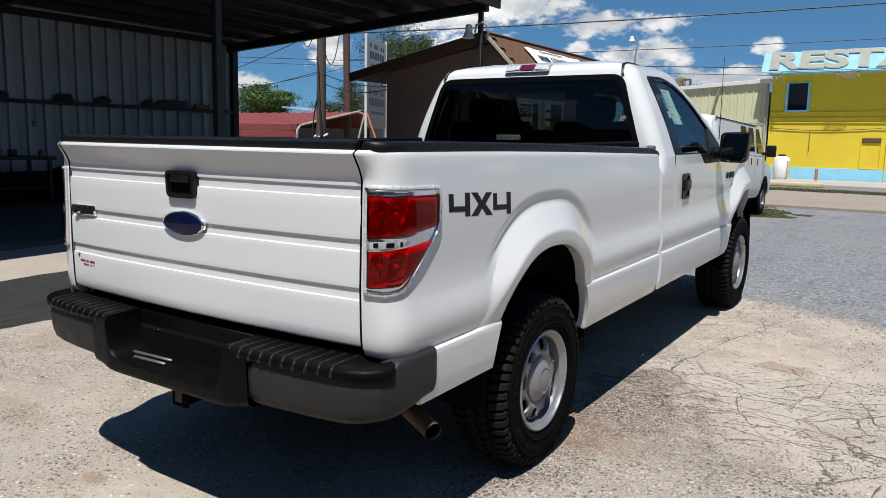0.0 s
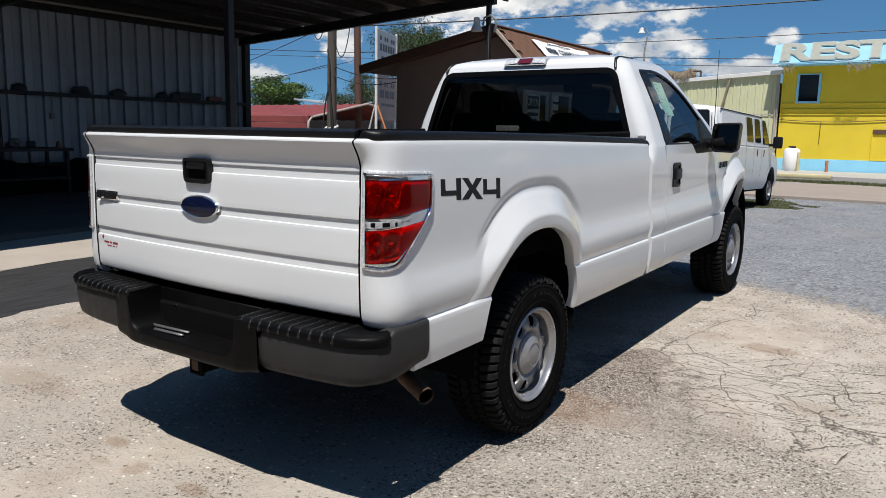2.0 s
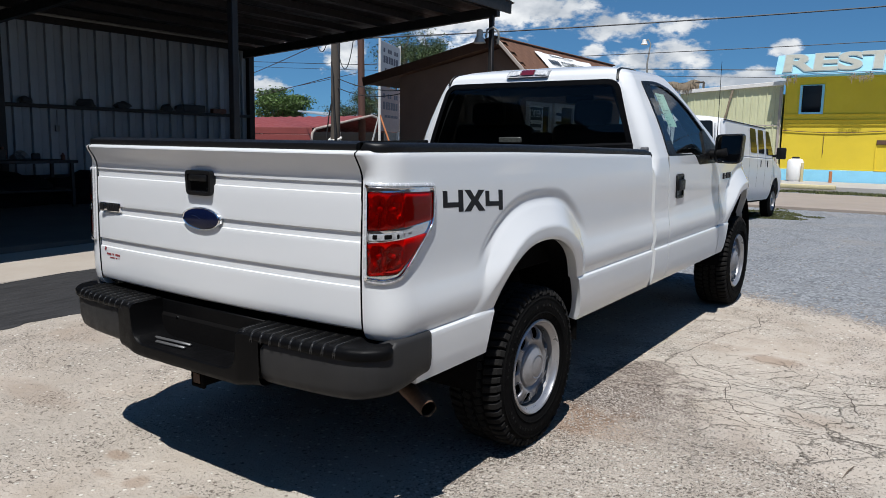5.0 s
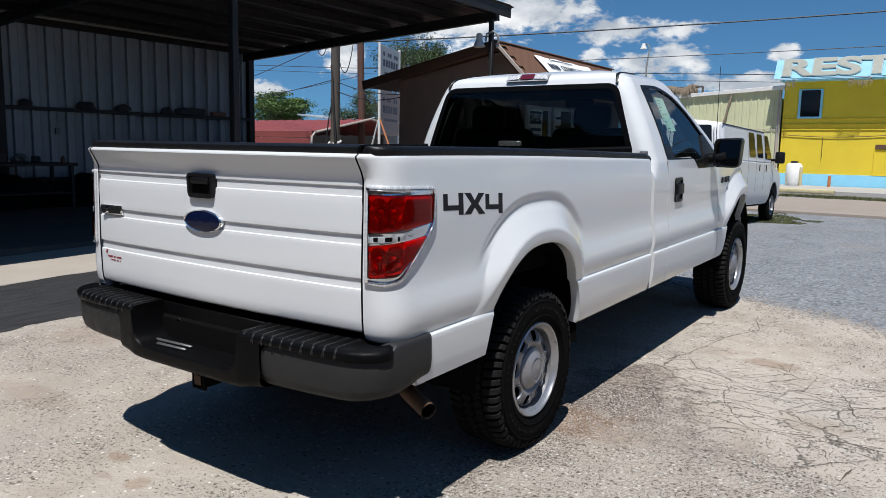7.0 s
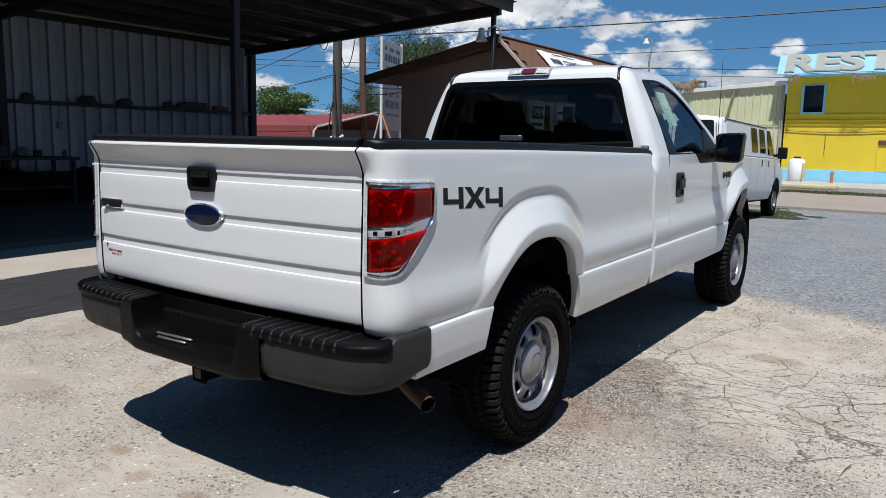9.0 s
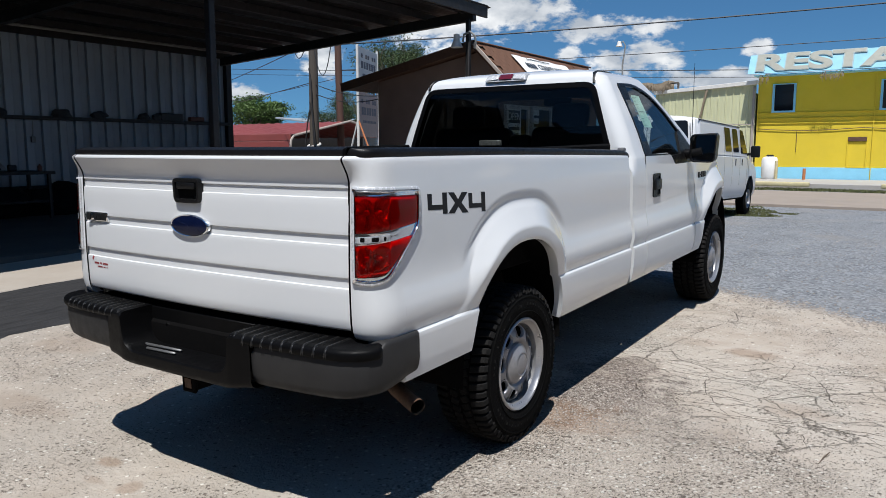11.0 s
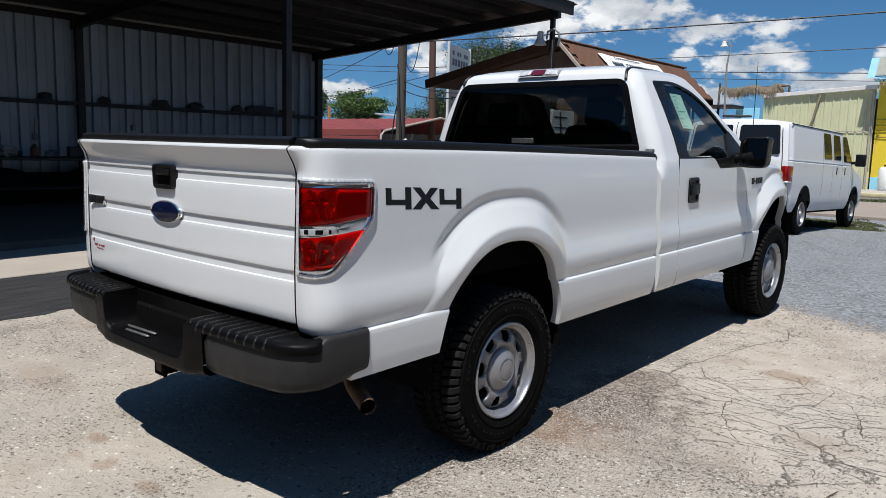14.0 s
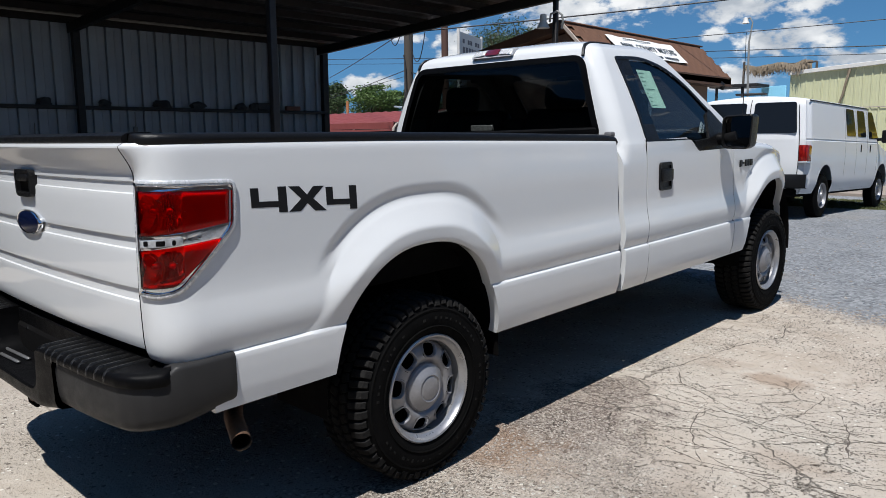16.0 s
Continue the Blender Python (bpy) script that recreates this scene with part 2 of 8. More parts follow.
def tube(bm, pts, r, n=10, caps=True):
    """A round bar along pts; r is one radius or one for each point."""
    pts = [Vector(p) for p in pts]
    rs = r if isinstance(r, (list, tuple)) else [r] * len(pts)
    rows = []
    up = None
    for i, p in enumerate(pts):
        d = (pts[min(i + 1, len(pts) - 1)] - pts[max(i - 1, 0)]).normalized()
        if up is None:
            up = Vector((0, 0, 1)) if abs(d.z) < 0.9 else Vector((1, 0, 0))
        a = d.cross(up).normalized()
        b = a.cross(d).normalized()
        up = b
        rows.append([p + rs[i] * (math.cos(2 * math.pi * k / n) * a + math.sin(2 * math.pi * k / n) * b) for k in range(n)])
    vs = grid(bm, rows, close_v=True)
    if caps:
        bm.faces.new(vs[0])
        bm.faces.new(vs[-1][::-1])


def lathe(bm, profile, n=48, m=None):
    """Turns a profile of (along x, radius) round the x axis."""
    rows = []
    for k in range(n):
        a = 2 * math.pi * k / n
        rows.append([Vector((x, r * math.cos(a), r * math.sin(a))) for x, r in profile])
    if m is not None:
        rows = [[m @ p for p in r] for r in rows]
    grid(bm, rows, close_u=True)


def prism(bm, pts, d0, d1, put, bevel=0.0):
    """A plate with the outline pts (2D), from depth d0 to d1; put(u, v, d) gives the place."""
    n = len(pts)
    a = [bm.verts.new(put(u, v, d0)) for u, v in pts]
    cx, cy = sum(p[0] for p in pts) / n, sum(p[1] for p in pts) / n
    if bevel:
        mid = [bm.verts.new(put(u, v, d1 - (d1 - d0) / abs(d1 - d0) * bevel)) for u, v in pts]
        ins = []
        for u, v in pts:
            l = max(1e-6, math.hypot(u - cx, v - cy))
            k = max(0, 1 - bevel / l)
            ins.append((cx + (u - cx) * k, cy + (v - cy) * k))
        b = [bm.verts.new(put(u, v, d1)) for u, v in ins]
        rings = [a, mid, b]
    else:
        b = [bm.verts.new(put(u, v, d1)) for u, v in pts]
        rings = [a, b]
    for r0, r1 in zip(rings, rings[1:]):
        for i in range(n):
            bm.faces.new([r0[i], r0[(i + 1) % n], r1[(i + 1) % n], r1[i]])
    bm.faces.new(a[::-1])
    bm.faces.new(b)


def ring(bm, outer, inner, d0, d1, put):
    """A flat frame between two outlines with the same number of points."""
    n = len(outer)
    loops = [[bm.verts.new(put(u, v, d)) for u, v in o] for o, d in ((outer, d0), (outer, d1), (inner, d1), (inner, d0))]
    for k in range(4):
        a, b = loops[k], loops[(k + 1) % 4]
        for i in range(n):
            bm.faces.new([a[i], a[(i + 1) % n], b[(i + 1) % n], b[i]])


def rounded(pts, r, seg=5):
    """The outline pts with rounded corners."""
    out = []
    n = len(pts)
    for i in range(n):
        p, a, b = Vector(pts[i]), Vector(pts[i - 1]), Vector(pts[(i + 1) % n])
        rr = r[i] if isinstance(r, (list, tuple)) else r
        da, db = (a - p), (b - p)
        k = min(rr, da.length * 0.45, db.length * 0.45)
        s, e = p + da.normalized() * k, p + db.normalized() * k
        for j in range(seg + 1):
            t = j / seg
            q = (1 - t) ** 2 * s + 2 * t * (1 - t) * p + t * t * e
            out.append((q.x, q.y))
    return out


def shrink(pts, d):
    """The outline moved inwards by d along its normals (counter-clockwise or not)."""
    n = len(pts)
    area = sum(pts[i][0] * pts[(i + 1) % n][1] - pts[(i + 1) % n][0] * pts[i][1] for i in range(n))
    s = 1 if area > 0 else -1
    out = []
    for i in range(n):
        t = Vector(pts[(i + 1) % n]) - Vector(pts[i - 1])
        if t.length < 1e-9:
            out.append(pts[i])
            continue
        t.normalize()
        out.append((pts[i][0] - s * t.y * d, pts[i][1] + s * t.x * d))
    return out


def inside(p, poly):
    x, y = p
    c = False
    n = len(poly)
    for i in range(n):
        x1, y1 = poly[i]
        x2, y2 = poly[i - 1]
        if (y1 > y) != (y2 > y) and x < (x2 - x1) * (y - y1) / (y2 - y1) + x1:
            c = not c
    return c


def smooth01(a, b, x):
    t = min(1.0, max(0.0, (x - a) / (b - a)))
    return t * t * (3 - 2 * t)


def curve(points, x):
    """A smooth curve through (x, y) points."""
    if x <= points[0][0]:
        return points[0][1]
    for (x0, y0), (x1, y1) in zip(points, points[1:]):
        if x <= x1:
            return y0 + (y1 - y0) * (x - x0) / (x1 - x0)
    return points[-1][1]


def soft_curve(points, x):
    """A rounded curve through (x, y) points."""
    if x <= points[0][0]:
        return points[0][1]
    for i in range(len(points) - 1):
        (x0, y0), (x1, y1) = points[i], points[i + 1]
        if x <= x1:
            xa, ya = points[max(i - 1, 0)]
            xb, yb = points[min(i + 2, len(points) - 1)]
            t, h = (x - x0) / (x1 - x0), x1 - x0
            m0 = (y1 - ya) / (x1 - xa) * h
            m1 = (yb - y0) / (xb - x0) * h
            return (2 * t ** 3 - 3 * t * t + 1) * y0 + (t ** 3 - 2 * t * t + t) * m0 + (3 * t * t - 2 * t ** 3) * y1 + (t ** 3 - t * t) * m1
    return points[-1][1]


def part(name, bm, mat, parent, label="", angle=38, recalc=True):
    """Links bm as one mesh object under a thing or a part."""
    if recalc:
        bmesh.ops.recalc_face_normals(bm, faces=bm.faces)
    me = bpy.data.meshes.new(name)
    bm.to_mesh(me)
    bm.free()
    me.materials.append(mat.m)
    me.polygons.foreach_set("use_smooth", [True] * len(me.polygons))
    me.set_sharp_from_angle(angle=radians(angle))
    ob = new(name, me)
    if parent is not None:
        ob.parent = parent
    if label:
        ob["label"] = label
    return ob


def thing(name, label, category, m=None, group="", kind=""):
    """An Empty at a thing's base, that carries its parts."""
    ob = new(name)
    ob.empty_display_size = 0.2
    if m is not None:
        ob.matrix_basis = m
    return tagged(ob, label, category, group, kind)


def lettering(text, size, mat, parent, m, depth=0.004, name="lettering", squeeze=1.0, bold=0.0):
    """Built-in letters as a mesh, standing in the plane of m (x along the line, y up)."""
    cu = bpy.data.curves.new("text", "FONT")
    cu.body, cu.size, cu.extrude, cu.align_x, cu.align_y = text, size, depth, "CENTER", "CENTER"
    cu.offset = bold
    tmp = new("text", cu)
    me = bpy.data.meshes.new_from_object(tmp.evaluated_get(bpy.context.evaluated_depsgraph_get()))
    bpy.data.objects.remove(tmp)
    bpy.data.curves.remove(cu)
    me.name = name
    me.materials.clear()
    me.materials.append(mat.m)
    me.transform(m @ Matrix.Diagonal((squeeze, 1, 1, 1)))
    ob = new(name, me)
    ob.parent = parent
    return ob


# the land leans a little against the truck's own level
TIP = Matrix.Translation((0, 4, 0)) @ Matrix.Rotation(radians(-1.35), 4, "X") @ Matrix.Translation((0, -4, 0))


def on_land(x, y, z=0.0, turn=0.0):
    return TIP @ pose(x, y, z, 0, 0, turn)

# ---- the pickup truck: rear axle at y = 0, nose towards +y ----
truck = thing("pickup_truck", "white regular-cab pickup truck with a long bed, parked on worn concrete", "pickup truck")
AXLES = (0.0, 3.683)
ARCHES = (-0.03, 3.683)
ARCH_Z, ARCH_A, ARCH_B = 0.43, 0.475, 0.585


def arch_z(y):
    """Height of the wheel openings' edge, or below the sills away from them."""
    best = 0.0
    for ax in ARCHES:
        d = abs(y - ax) / ARCH_A
        if d < 1:
            best = max(best, ARCH_Z + ARCH_B * (1 - d ** 2.3) ** (1 / 2.3))
    return best


FLARE = [(1.0, 0.044), (1.02, 0.050), (1.09, 0.0535), (1.108, 0.0525), (1.125, 0.0485), (1.17, 0.034), (1.22, 0.018), (1.262, 0.005), (1.285, -0.003), (1.305, -0.0085), (1.328, -0.0105), (1.350, -0.008), (1.372, -0.0038), (1.392, -0.001), (1.41, 0.0), (1.5, 0.0)]


def flare(y, z):
    """How far the fender stands out round a wheel opening: a lip, a rounded ledge and a tuck above it."""
    best = 0.0
    for ax in ARCHES:
        r = ((abs(y - ax) / ARCH_A) ** 2.3 + (max(0, z - ARCH_Z) / ARCH_B) ** 2.3) ** (1 / 2.3)
        if y < ax and r > 1:
            r = 1 + (r - 1) * (1 - 0.45 * smooth01(1.0, 0.74, z))
        r = 1 + (r - 1) * (1 - 0.07 * smooth01(0.0, 0.30, y - ax))
        if r < 1.5:
            best = soft_curve(FLARE, r)
            if r > 1.285:
                best = min(best, 0.0)
            if best > 0:
                best *= smooth01(0.66, 0.98, z)
            if best < 0:
                best *= smooth01(0.94, 1.08, z)
    return best


SIDE = [(0.48, 0.925), (0.53, 0.955), (0.58, 0.972), (0.64, 0.980), (0.70, 0.983), (0.755, 0.984), (0.762, 0.982), (0.770, 0.968),
        (0.785, 0.972), (0.81, 0.979), (0.84, 0.983), (0.87, 0.983), (0.91, 0.977), (0.96, 0.968), (1.02, 0.963), (1.10, 0.962), (1.20, 0.961), (1.30, 0.957),
        (1.38, 0.951), (1.42, 0.947), (1.434, 0.943), (1.440, 0.937), (1.444, 0.926)]
SIDE_UP = [p for p in SIDE if p[0] >= 0.77]


def side_x(y, z):
    """The body's half width at a height."""
    zz = z + (1.444 - bed_top(y)) * smooth01(1.15, 1.35, z) if y < 1.5 else z
    x = soft_curve(SIDE_UP, zz) if zz > 0.77 else curve(SIDE, zz)
    x -= nose_in(y)
    f = flare(y, z)
    if f < 0:
        return x + f
    return max(x, min(x, 0.963 - nose_in(y)) + f) if f > 0 else x


def nose_in(y):
    """How far the front fenders draw in towards the nose."""
    return 0.11 * (max(0.0, y - 3.70) / 0.458) ** 1.3


def sill(y):
    """The lower edge of the body's sides."""
    if y < -0.3:
        return 0.585
    return 0.53


def low(y):
    return max(sill(y), arch_z(y))


def ysteps(y0, y1, step=0.012):
    """Stations along the body, close together at the edges of the wheel openings."""
    s = [y0 + (y1 - y0) * i / max(1, round((y1 - y0) / step)) for i in range(max(1, round((y1 - y0) / step)) + 1)]
    for ax in ARCHES:
        for k in range(1, 120):
            a = math.pi * k / 120
            s.append(ax - ARCH_A * math.cos(a))
    s = sorted(v for v in s if y0 <= v <= y1)
    out = []
    for v in s:
        if not out or v - out[-1] > 0.0012:
            out.append(v)
    out[-1] = y1
    return out


def zsteps(z0, z1):
    """Heights from z0 to z1 that keep the body lines sharp."""
    marks = [m for m in (0.755, 0.762, 0.770, 0.780, 0.80, 0.84, 0.87, 0.91, 0.96, 1.345, 1.36, 1.38, 1.40, 1.415, 1.426, 1.431, 1.436, 1.440) if z0 + 0.004 < m < z1 - 0.004]
    z = [z0] + marks + [z1]
    out = []
    for a, b in zip(z, z[1:]):
        n = max(1, round((b - a) / 0.022))
        out += [a + (b - a) * i / n for i in range(n)]
    return out + [z1]


def side_panel(name, y0, y1, ztop, parent, sgn, label="", lip=0.05, shape=side_x):
    """A pressed side panel from y0 to y1, its edges folded inwards."""
    bm = bmnew()
    ys = ysteps(y0, y1)
    nz = 64
    rows = []
    for y in ys:
        zb, zt = low(y), ztop(y)
        col = []
        # the same share of points above and below the body line in each column
        zs = []
        zc = 0.766
        if zb < zc - 0.01:
            zs = [zb + (0.755 - zb) * i / 12 for i in range(12)] + [0.755, 0.762, 0.770]
        else:
            zs = [zb + 0.0006 * i for i in range(15)]
        z1 = zs[-1]
        zs += [z1 + (zt - z1) * (i / 90) for i in range(1, 91)]
        for z in zs:
            col.append(Vector((sgn * shape(y, z), y, z)))
        first = col[0]
        inner = [Vector((first.x - sgn * lip, y, first.z + 0.004)), Vector((first.x - sgn * 0.006, y, first.z - 0.003))]
        rows.append(inner + col)
    # fold the two upright edges
    a = [p - Vector((sgn * 0.035, 0, 0)) for p in rows[0]]
    b = [p - Vector((sgn * 0.035, 0, 0)) for p in rows[-1]]
    grid(bm, [a] + rows + [b], flip=sgn < 0)
    return part(name, bm, WHITE, parent, label, angle=30, recalc=False)


def bed_top(y):
    """The bed's rails fall a little towards the cab."""
    return 1.444 - 0.068 * smooth01(-1.2, 3.2, y) * 2.2 * 0.5 - 0.026 * max(0.0, (y + 1.1) / 2.6) * 0.9


# bed sides with the corners that wrap to the tailgate
REAR = [(0.79, 0.004), (0.795, 0.019), (0.804, 0.029), (0.820, 0.0345), (0.845, 0.036), (0.90, 0.036), (0.950, 0.036), (0.957, 0.0345), (0.960, 0.0280), (0.964, 0.0275), (0.9945, 0.027), (0.9965, 0.027), (0.999, 0.0345), (1.003, 0.035),
        (1.06, 0.034), (1.112, 0.032), (1.119, 0.0305), (1.122, 0.0240), (1.126, 0.0235), (1.1535, 0.023), (1.1555, 0.023), (1.158, 0.0305), (1.162, 0.031), (1.24, 0.029), (1.284, 0.0265), (1.291, 0.025),
        (1.294, 0.0190), (1.298, 0.0185), (1.3245, 0.018), (1.3265, 0.018), (1.329, 0.0235), (1.333, 0.024), (1.345, 0.022), (1.360, 0.0245), (1.38, 0.032), (1.40, 0.043), (1.415, 0.052), (1.426, 0.0585), (1.431, 0.0605), (1.436, 0.0595), (1.440, 0.054), (1.444, 0.046)]


def rear_profile(z):
    """How far the tail stands out behind y = -1.1 at a height: the lip on top, three pressed lines, the rounded chin."""
    base = curve(REAR, z)
    return base


def corner_profile(z, flick=1.0):
    """The corner posts: the lip on top dies away round the corner."""
    base = curve([(0.762, 0.0), (0.768, 0.012), (0.780, 0.022), (0.80, 0.029), (0.835, 0.033), (0.90, 0.034), (1.00, 0.034), (1.30, 0.022), (1.352, 0.019)], z)
    return base + flick * curve([(1.345, 0.0), (1.360, 0.0035), (1.38, 0.011), (1.40, 0.022), (1.415, 0.031), (1.426, 0.0375), (1.431, 0.0395), (1.436, 0.0385), (1.440, 0.033), (1.444, 0.025)], z)


LAMPPLUG = worn("grey_plug_plastic", (0.12, 0.12, 0.125), 0.6, amount=0.2, scale=20)


def bed_side(sgn):
    ob = side_panel("bed_side", -0.98, 1.475, bed_top, truck, sgn)
    # the rounded rear corner
    bm = bmnew()
    rows = []
    zs = zsteps(0.762, 1.444)
    n = 22
    for i in range(n + 1):
        a = (math.pi / 2) * i / n
        col = []
        for z in zs:
            xs = side_x(-0.98, z)
            back = 1.1 + corner_profile(z, max(0.0, math.sin(a)) ** 15)
            e = 2.6
            cx, cy = 0.848, -0.98
            ca, sa = max(0.0, math.cos(a)), max(0.0, math.sin(a))
            x = cx + (xs - cx) * ca ** (2 / e)
            y = cy - (back - 0.98) * sa ** (2 / e)
            col.append(Vector((sgn * x, y, z)))
        rows.append(col)
    rows.append([p + Vector((0, 0.04, 0)) for p in rows[-1]])
    mid = len(zs) // 2
    run = [0.0] * len(rows)
    for i in range(n - 1, -1, -1):
        run[i] = run[i + 1] + (rows[i][mid] - rows[i + 1][mid]).length

    def lamp_hollow(i, j):
        if i >= n:
            return False
        sm, zm = (run[i] + run[i + 1]) / 2, (zs[j] + zs[j + 1]) / 2
        return 0.018 < sm < 0.172 and 0.995 < zm < 1.310
    grid(bm, rows, flip=sgn > 0, skip=lamp_hollow)
    part("rear_corner", bm, WHITE, ob, angle=30, recalc=False)
    # black rail cap on top
    bm = bmnew()
    sec = [(0.938, 1.4385), (0.944, 1.454), (0.938, 1.466), (0.926, 1.472), (0.86, 1.472), (0.842, 1.465), (0.838, 1.44), (0.838, 1.38)]
    ys = [-1.1275, -1.1265, -1.124, -1.120, -1.115, -1.105, -1.09, -1.07, -1.04, -1.01] + [-0.98 + 2.45 * i / 30 for i in range(31)] + [1.485, 1.495]
    rows = []
    for k, y in enumerate(ys):
        u = min(1.0, max(0.0, (-0.98 - y) / 0.148))
        xo = 0.848 + (0.944 - 0.848) * (1 - u ** 2.6) ** (1 / 2.6)
        end = 0.010 * (k == len(ys) - 1)
        dz = bed_top(y) - 1.444 - 0.012 * smooth01(1.40, 1.495, y)
        rows.append([Vector((sgn * ((xo + (x - 0.944)) if x > 0.9 else min(x, xo - 0.001)), y, (max(z, 1.4385) if y < -1.03 else z) + dz - end)) for x, z in sec])
    vs = grid(bm, rows)
    bm.faces.new(vs[0])
    bm.faces.new(vs[-1])
    part("rail_cap", bm, BLACKPL, ob, "black plastic bed rail cap", angle=50)
    bm = bmnew()
    box(bm, (sgn * 0.895, 1.490, bed_top(1.47) + 0.028), (0.045, 0.05, 0.030), 0.010, seg=2)
    part("stake_plug", bm, LAMPPLUG, ob, "grey plastic plug at the rail's end")
    # inner wall of the bed
    bm = bmnew()
    box(bm, (sgn * 0.80, 0.19, 1.14), (0.06, 2.56, 0.60), 0.01)
    part("inner_wall", bm, UNDER, ob)
    return ob


bed_sides = [bed_side(s) for s in (1, -1)]

# tailgate
bm = bmnew()
rows = []
gz = sorted(set([p[0] for p in REAR] + [0.88, 0.92, 0.935, 1.02, 1.04, 1.08, 1.10, 1.18, 1.20, 1.22, 1.26, 1.365, 1.395, 1.42]))
W = 0.8405
for i in range(61):
    u = -1 + 2 * i / 60
    x = W * u
    crown = 0.022 * (1 - u * u) + 0.006 * (1 - u ** 8)
    rows.append([Vector((x, -1.095 - rear_profile(z) - crown, z)) for z in gz])
    rows[-1] = [Vector((x, -1.05, 0.792))] + rows[-1] + [Vector((x, -1.06, 1.446)), Vector((x, -1.06, 1.0))]
rows = [[p + Vector((0, 0.035, 0)) for p in rows[0]]] + rows + [[p + Vector((0, 0.035, 0)) for p in rows[-1]]]
grid(bm, rows, flip=True)
gate = part("tailgate", bm, WHITE, truck, "white pressed-steel tailgate, closed", angle=24, recalc=False)


def gate_y(x, z):
    u = x / W
    return -1.095 - rear_profile(z) - 0.022 * (1 - u * u) - 0.006 * (1 - u ** 8)


bm = bmnew()
sec = [(-1.137, 1.4385), (-1.144, 1.453), (-1.140, 1.467), (-1.122, 1.475), (-1.06, 1.476), (-1.035, 1.470), (-1.03, 1.40)]
rows = []
for i in range(41):
    u = -1 + 2 * i / 40
    x = 0.838 * u
    rows.append([Vector((x, y - 0.024 * (1 - u * u), z)) for y, z in sec])
vs = grid(bm, rows)
bm.faces.new(vs[0])
bm.faces.new(vs[-1])
part("top_cap", bm, BLACKPL, gate, "black plastic tailgate cap", angle=50)
# tailgate handle: bezel, hollow and paddle
hx, hz = -0.013, 1.298
hy = gate_y(0, 1.26)
rec = rounded([(-0.080, -0.052), (0.080, -0.052), (0.084, 0.050), (-0.084, 0.050)], 0.024)
bm = bmnew()
ring(bm, rec, shrink(rec, 0.014), 0.012, -0.018, lambda u, v, d: Vector((hx + u, hy + d, hz + v)))
handle = part("tailgate_handle", bm, BLACKPL, gate, "black plastic tailgate handle", angle=30)
bm = bmnew()
inn = shrink(rec, 0.016)
prism(bm, inn, 0.020, -0.004, lambda u, v, d: Vector((hx + u, hy + d, hz + v)))
part("hollow", bm, UNDER, handle)
bm = bmnew()
box(bm, (hx, hy - 0.012, hz + 0.020), (0.118, 0.020, 0.030), 0.008, seg=2)
part("paddle", bm, BLACKPL, handle)
bm = bmnew()
tube(bm, [(hx + 0.050, hy + 0.02, hz - 0.026), (hx + 0.050, hy - 0.009, hz - 0.026)], 0.005, 12)
part("lock", bm, CHROME, handle)
# oval badge
bm = bmnew()
oz = 1.150
oy = gate_y(0, 1.18)
rows = []
for (k, d) in ((1.0, 0.004), (1.0, -0.005), (0.98, -0.010), (0.94, -0.012), (0.90, -0.010)):
    rows.append([Vector((-0.010 + 0.124 * k * math.cos(2 * math.pi * i / 48), oy + d - 0.002, oz + 0.0475 * k * math.sin(2 * math.pi * i / 48) * (1 if k > 0.9 else 0.97))) for i in range(48)])
grid(bm, rows, close_v=True)
badge = part("oval_badge", bm, CHROME, gate, "oval badge, dark blue with a chrome rim")
bm = bmnew()
rows = []
for (k, d) in ((0.93, -0.0095), (0.88, -0.0105), (0.6, -0.014), (0.3, -0.016), (0.02, -0.0165)):
    rows.append([Vector((-0.010 + 0.124 * k * math.cos(2 * math.pi * i / 48), oy + d - 0.002, oz + 0.0475 * k * math.sin(2 * math.pi * i / 48))) for i in range(48)])
grid(bm, rows, close_v=True)
part("face", bm, BLUE, badge)
bm = bmnew()
for dx, dz, w, h in ((-0.032, 0.010, 0.034, 0.030),):
    box(bm, (dx - 0.010, oy - 0.0175, oz + dz), (w, 0.002, 0.0022), 0.0006, Matrix.Rotation(radians(6), 3, "Y"))
part("mark", bm, CHROME, badge)
# model badge: plain chrome and black bars
bm = bmnew()
bx, bz = -0.715, 1.150
box(bm, (bx, gate_y(bx, 1.18) - 0.004, bz + 0.002), (0.172, 0.012, 0.044), 0.005, seg=2)
mb = part("model_badge", bm, CHROME, gate, "small chrome badge of plain bars")
for k, w in enumerate((0.030, 0.016, 0.020, 0.032, 0.034)):
    bm = bmnew()
    box(bm, (bx + (-0.066, -0.036, -0.010, 0.022, 0.060)[k], gate_y(bx, 1.18) - 0.0105, bz + 0.002), (w, 0.004, 0.033 if k != 1 else 0.010), 0.001)
    part("inlay", bm, DECAL, mb)
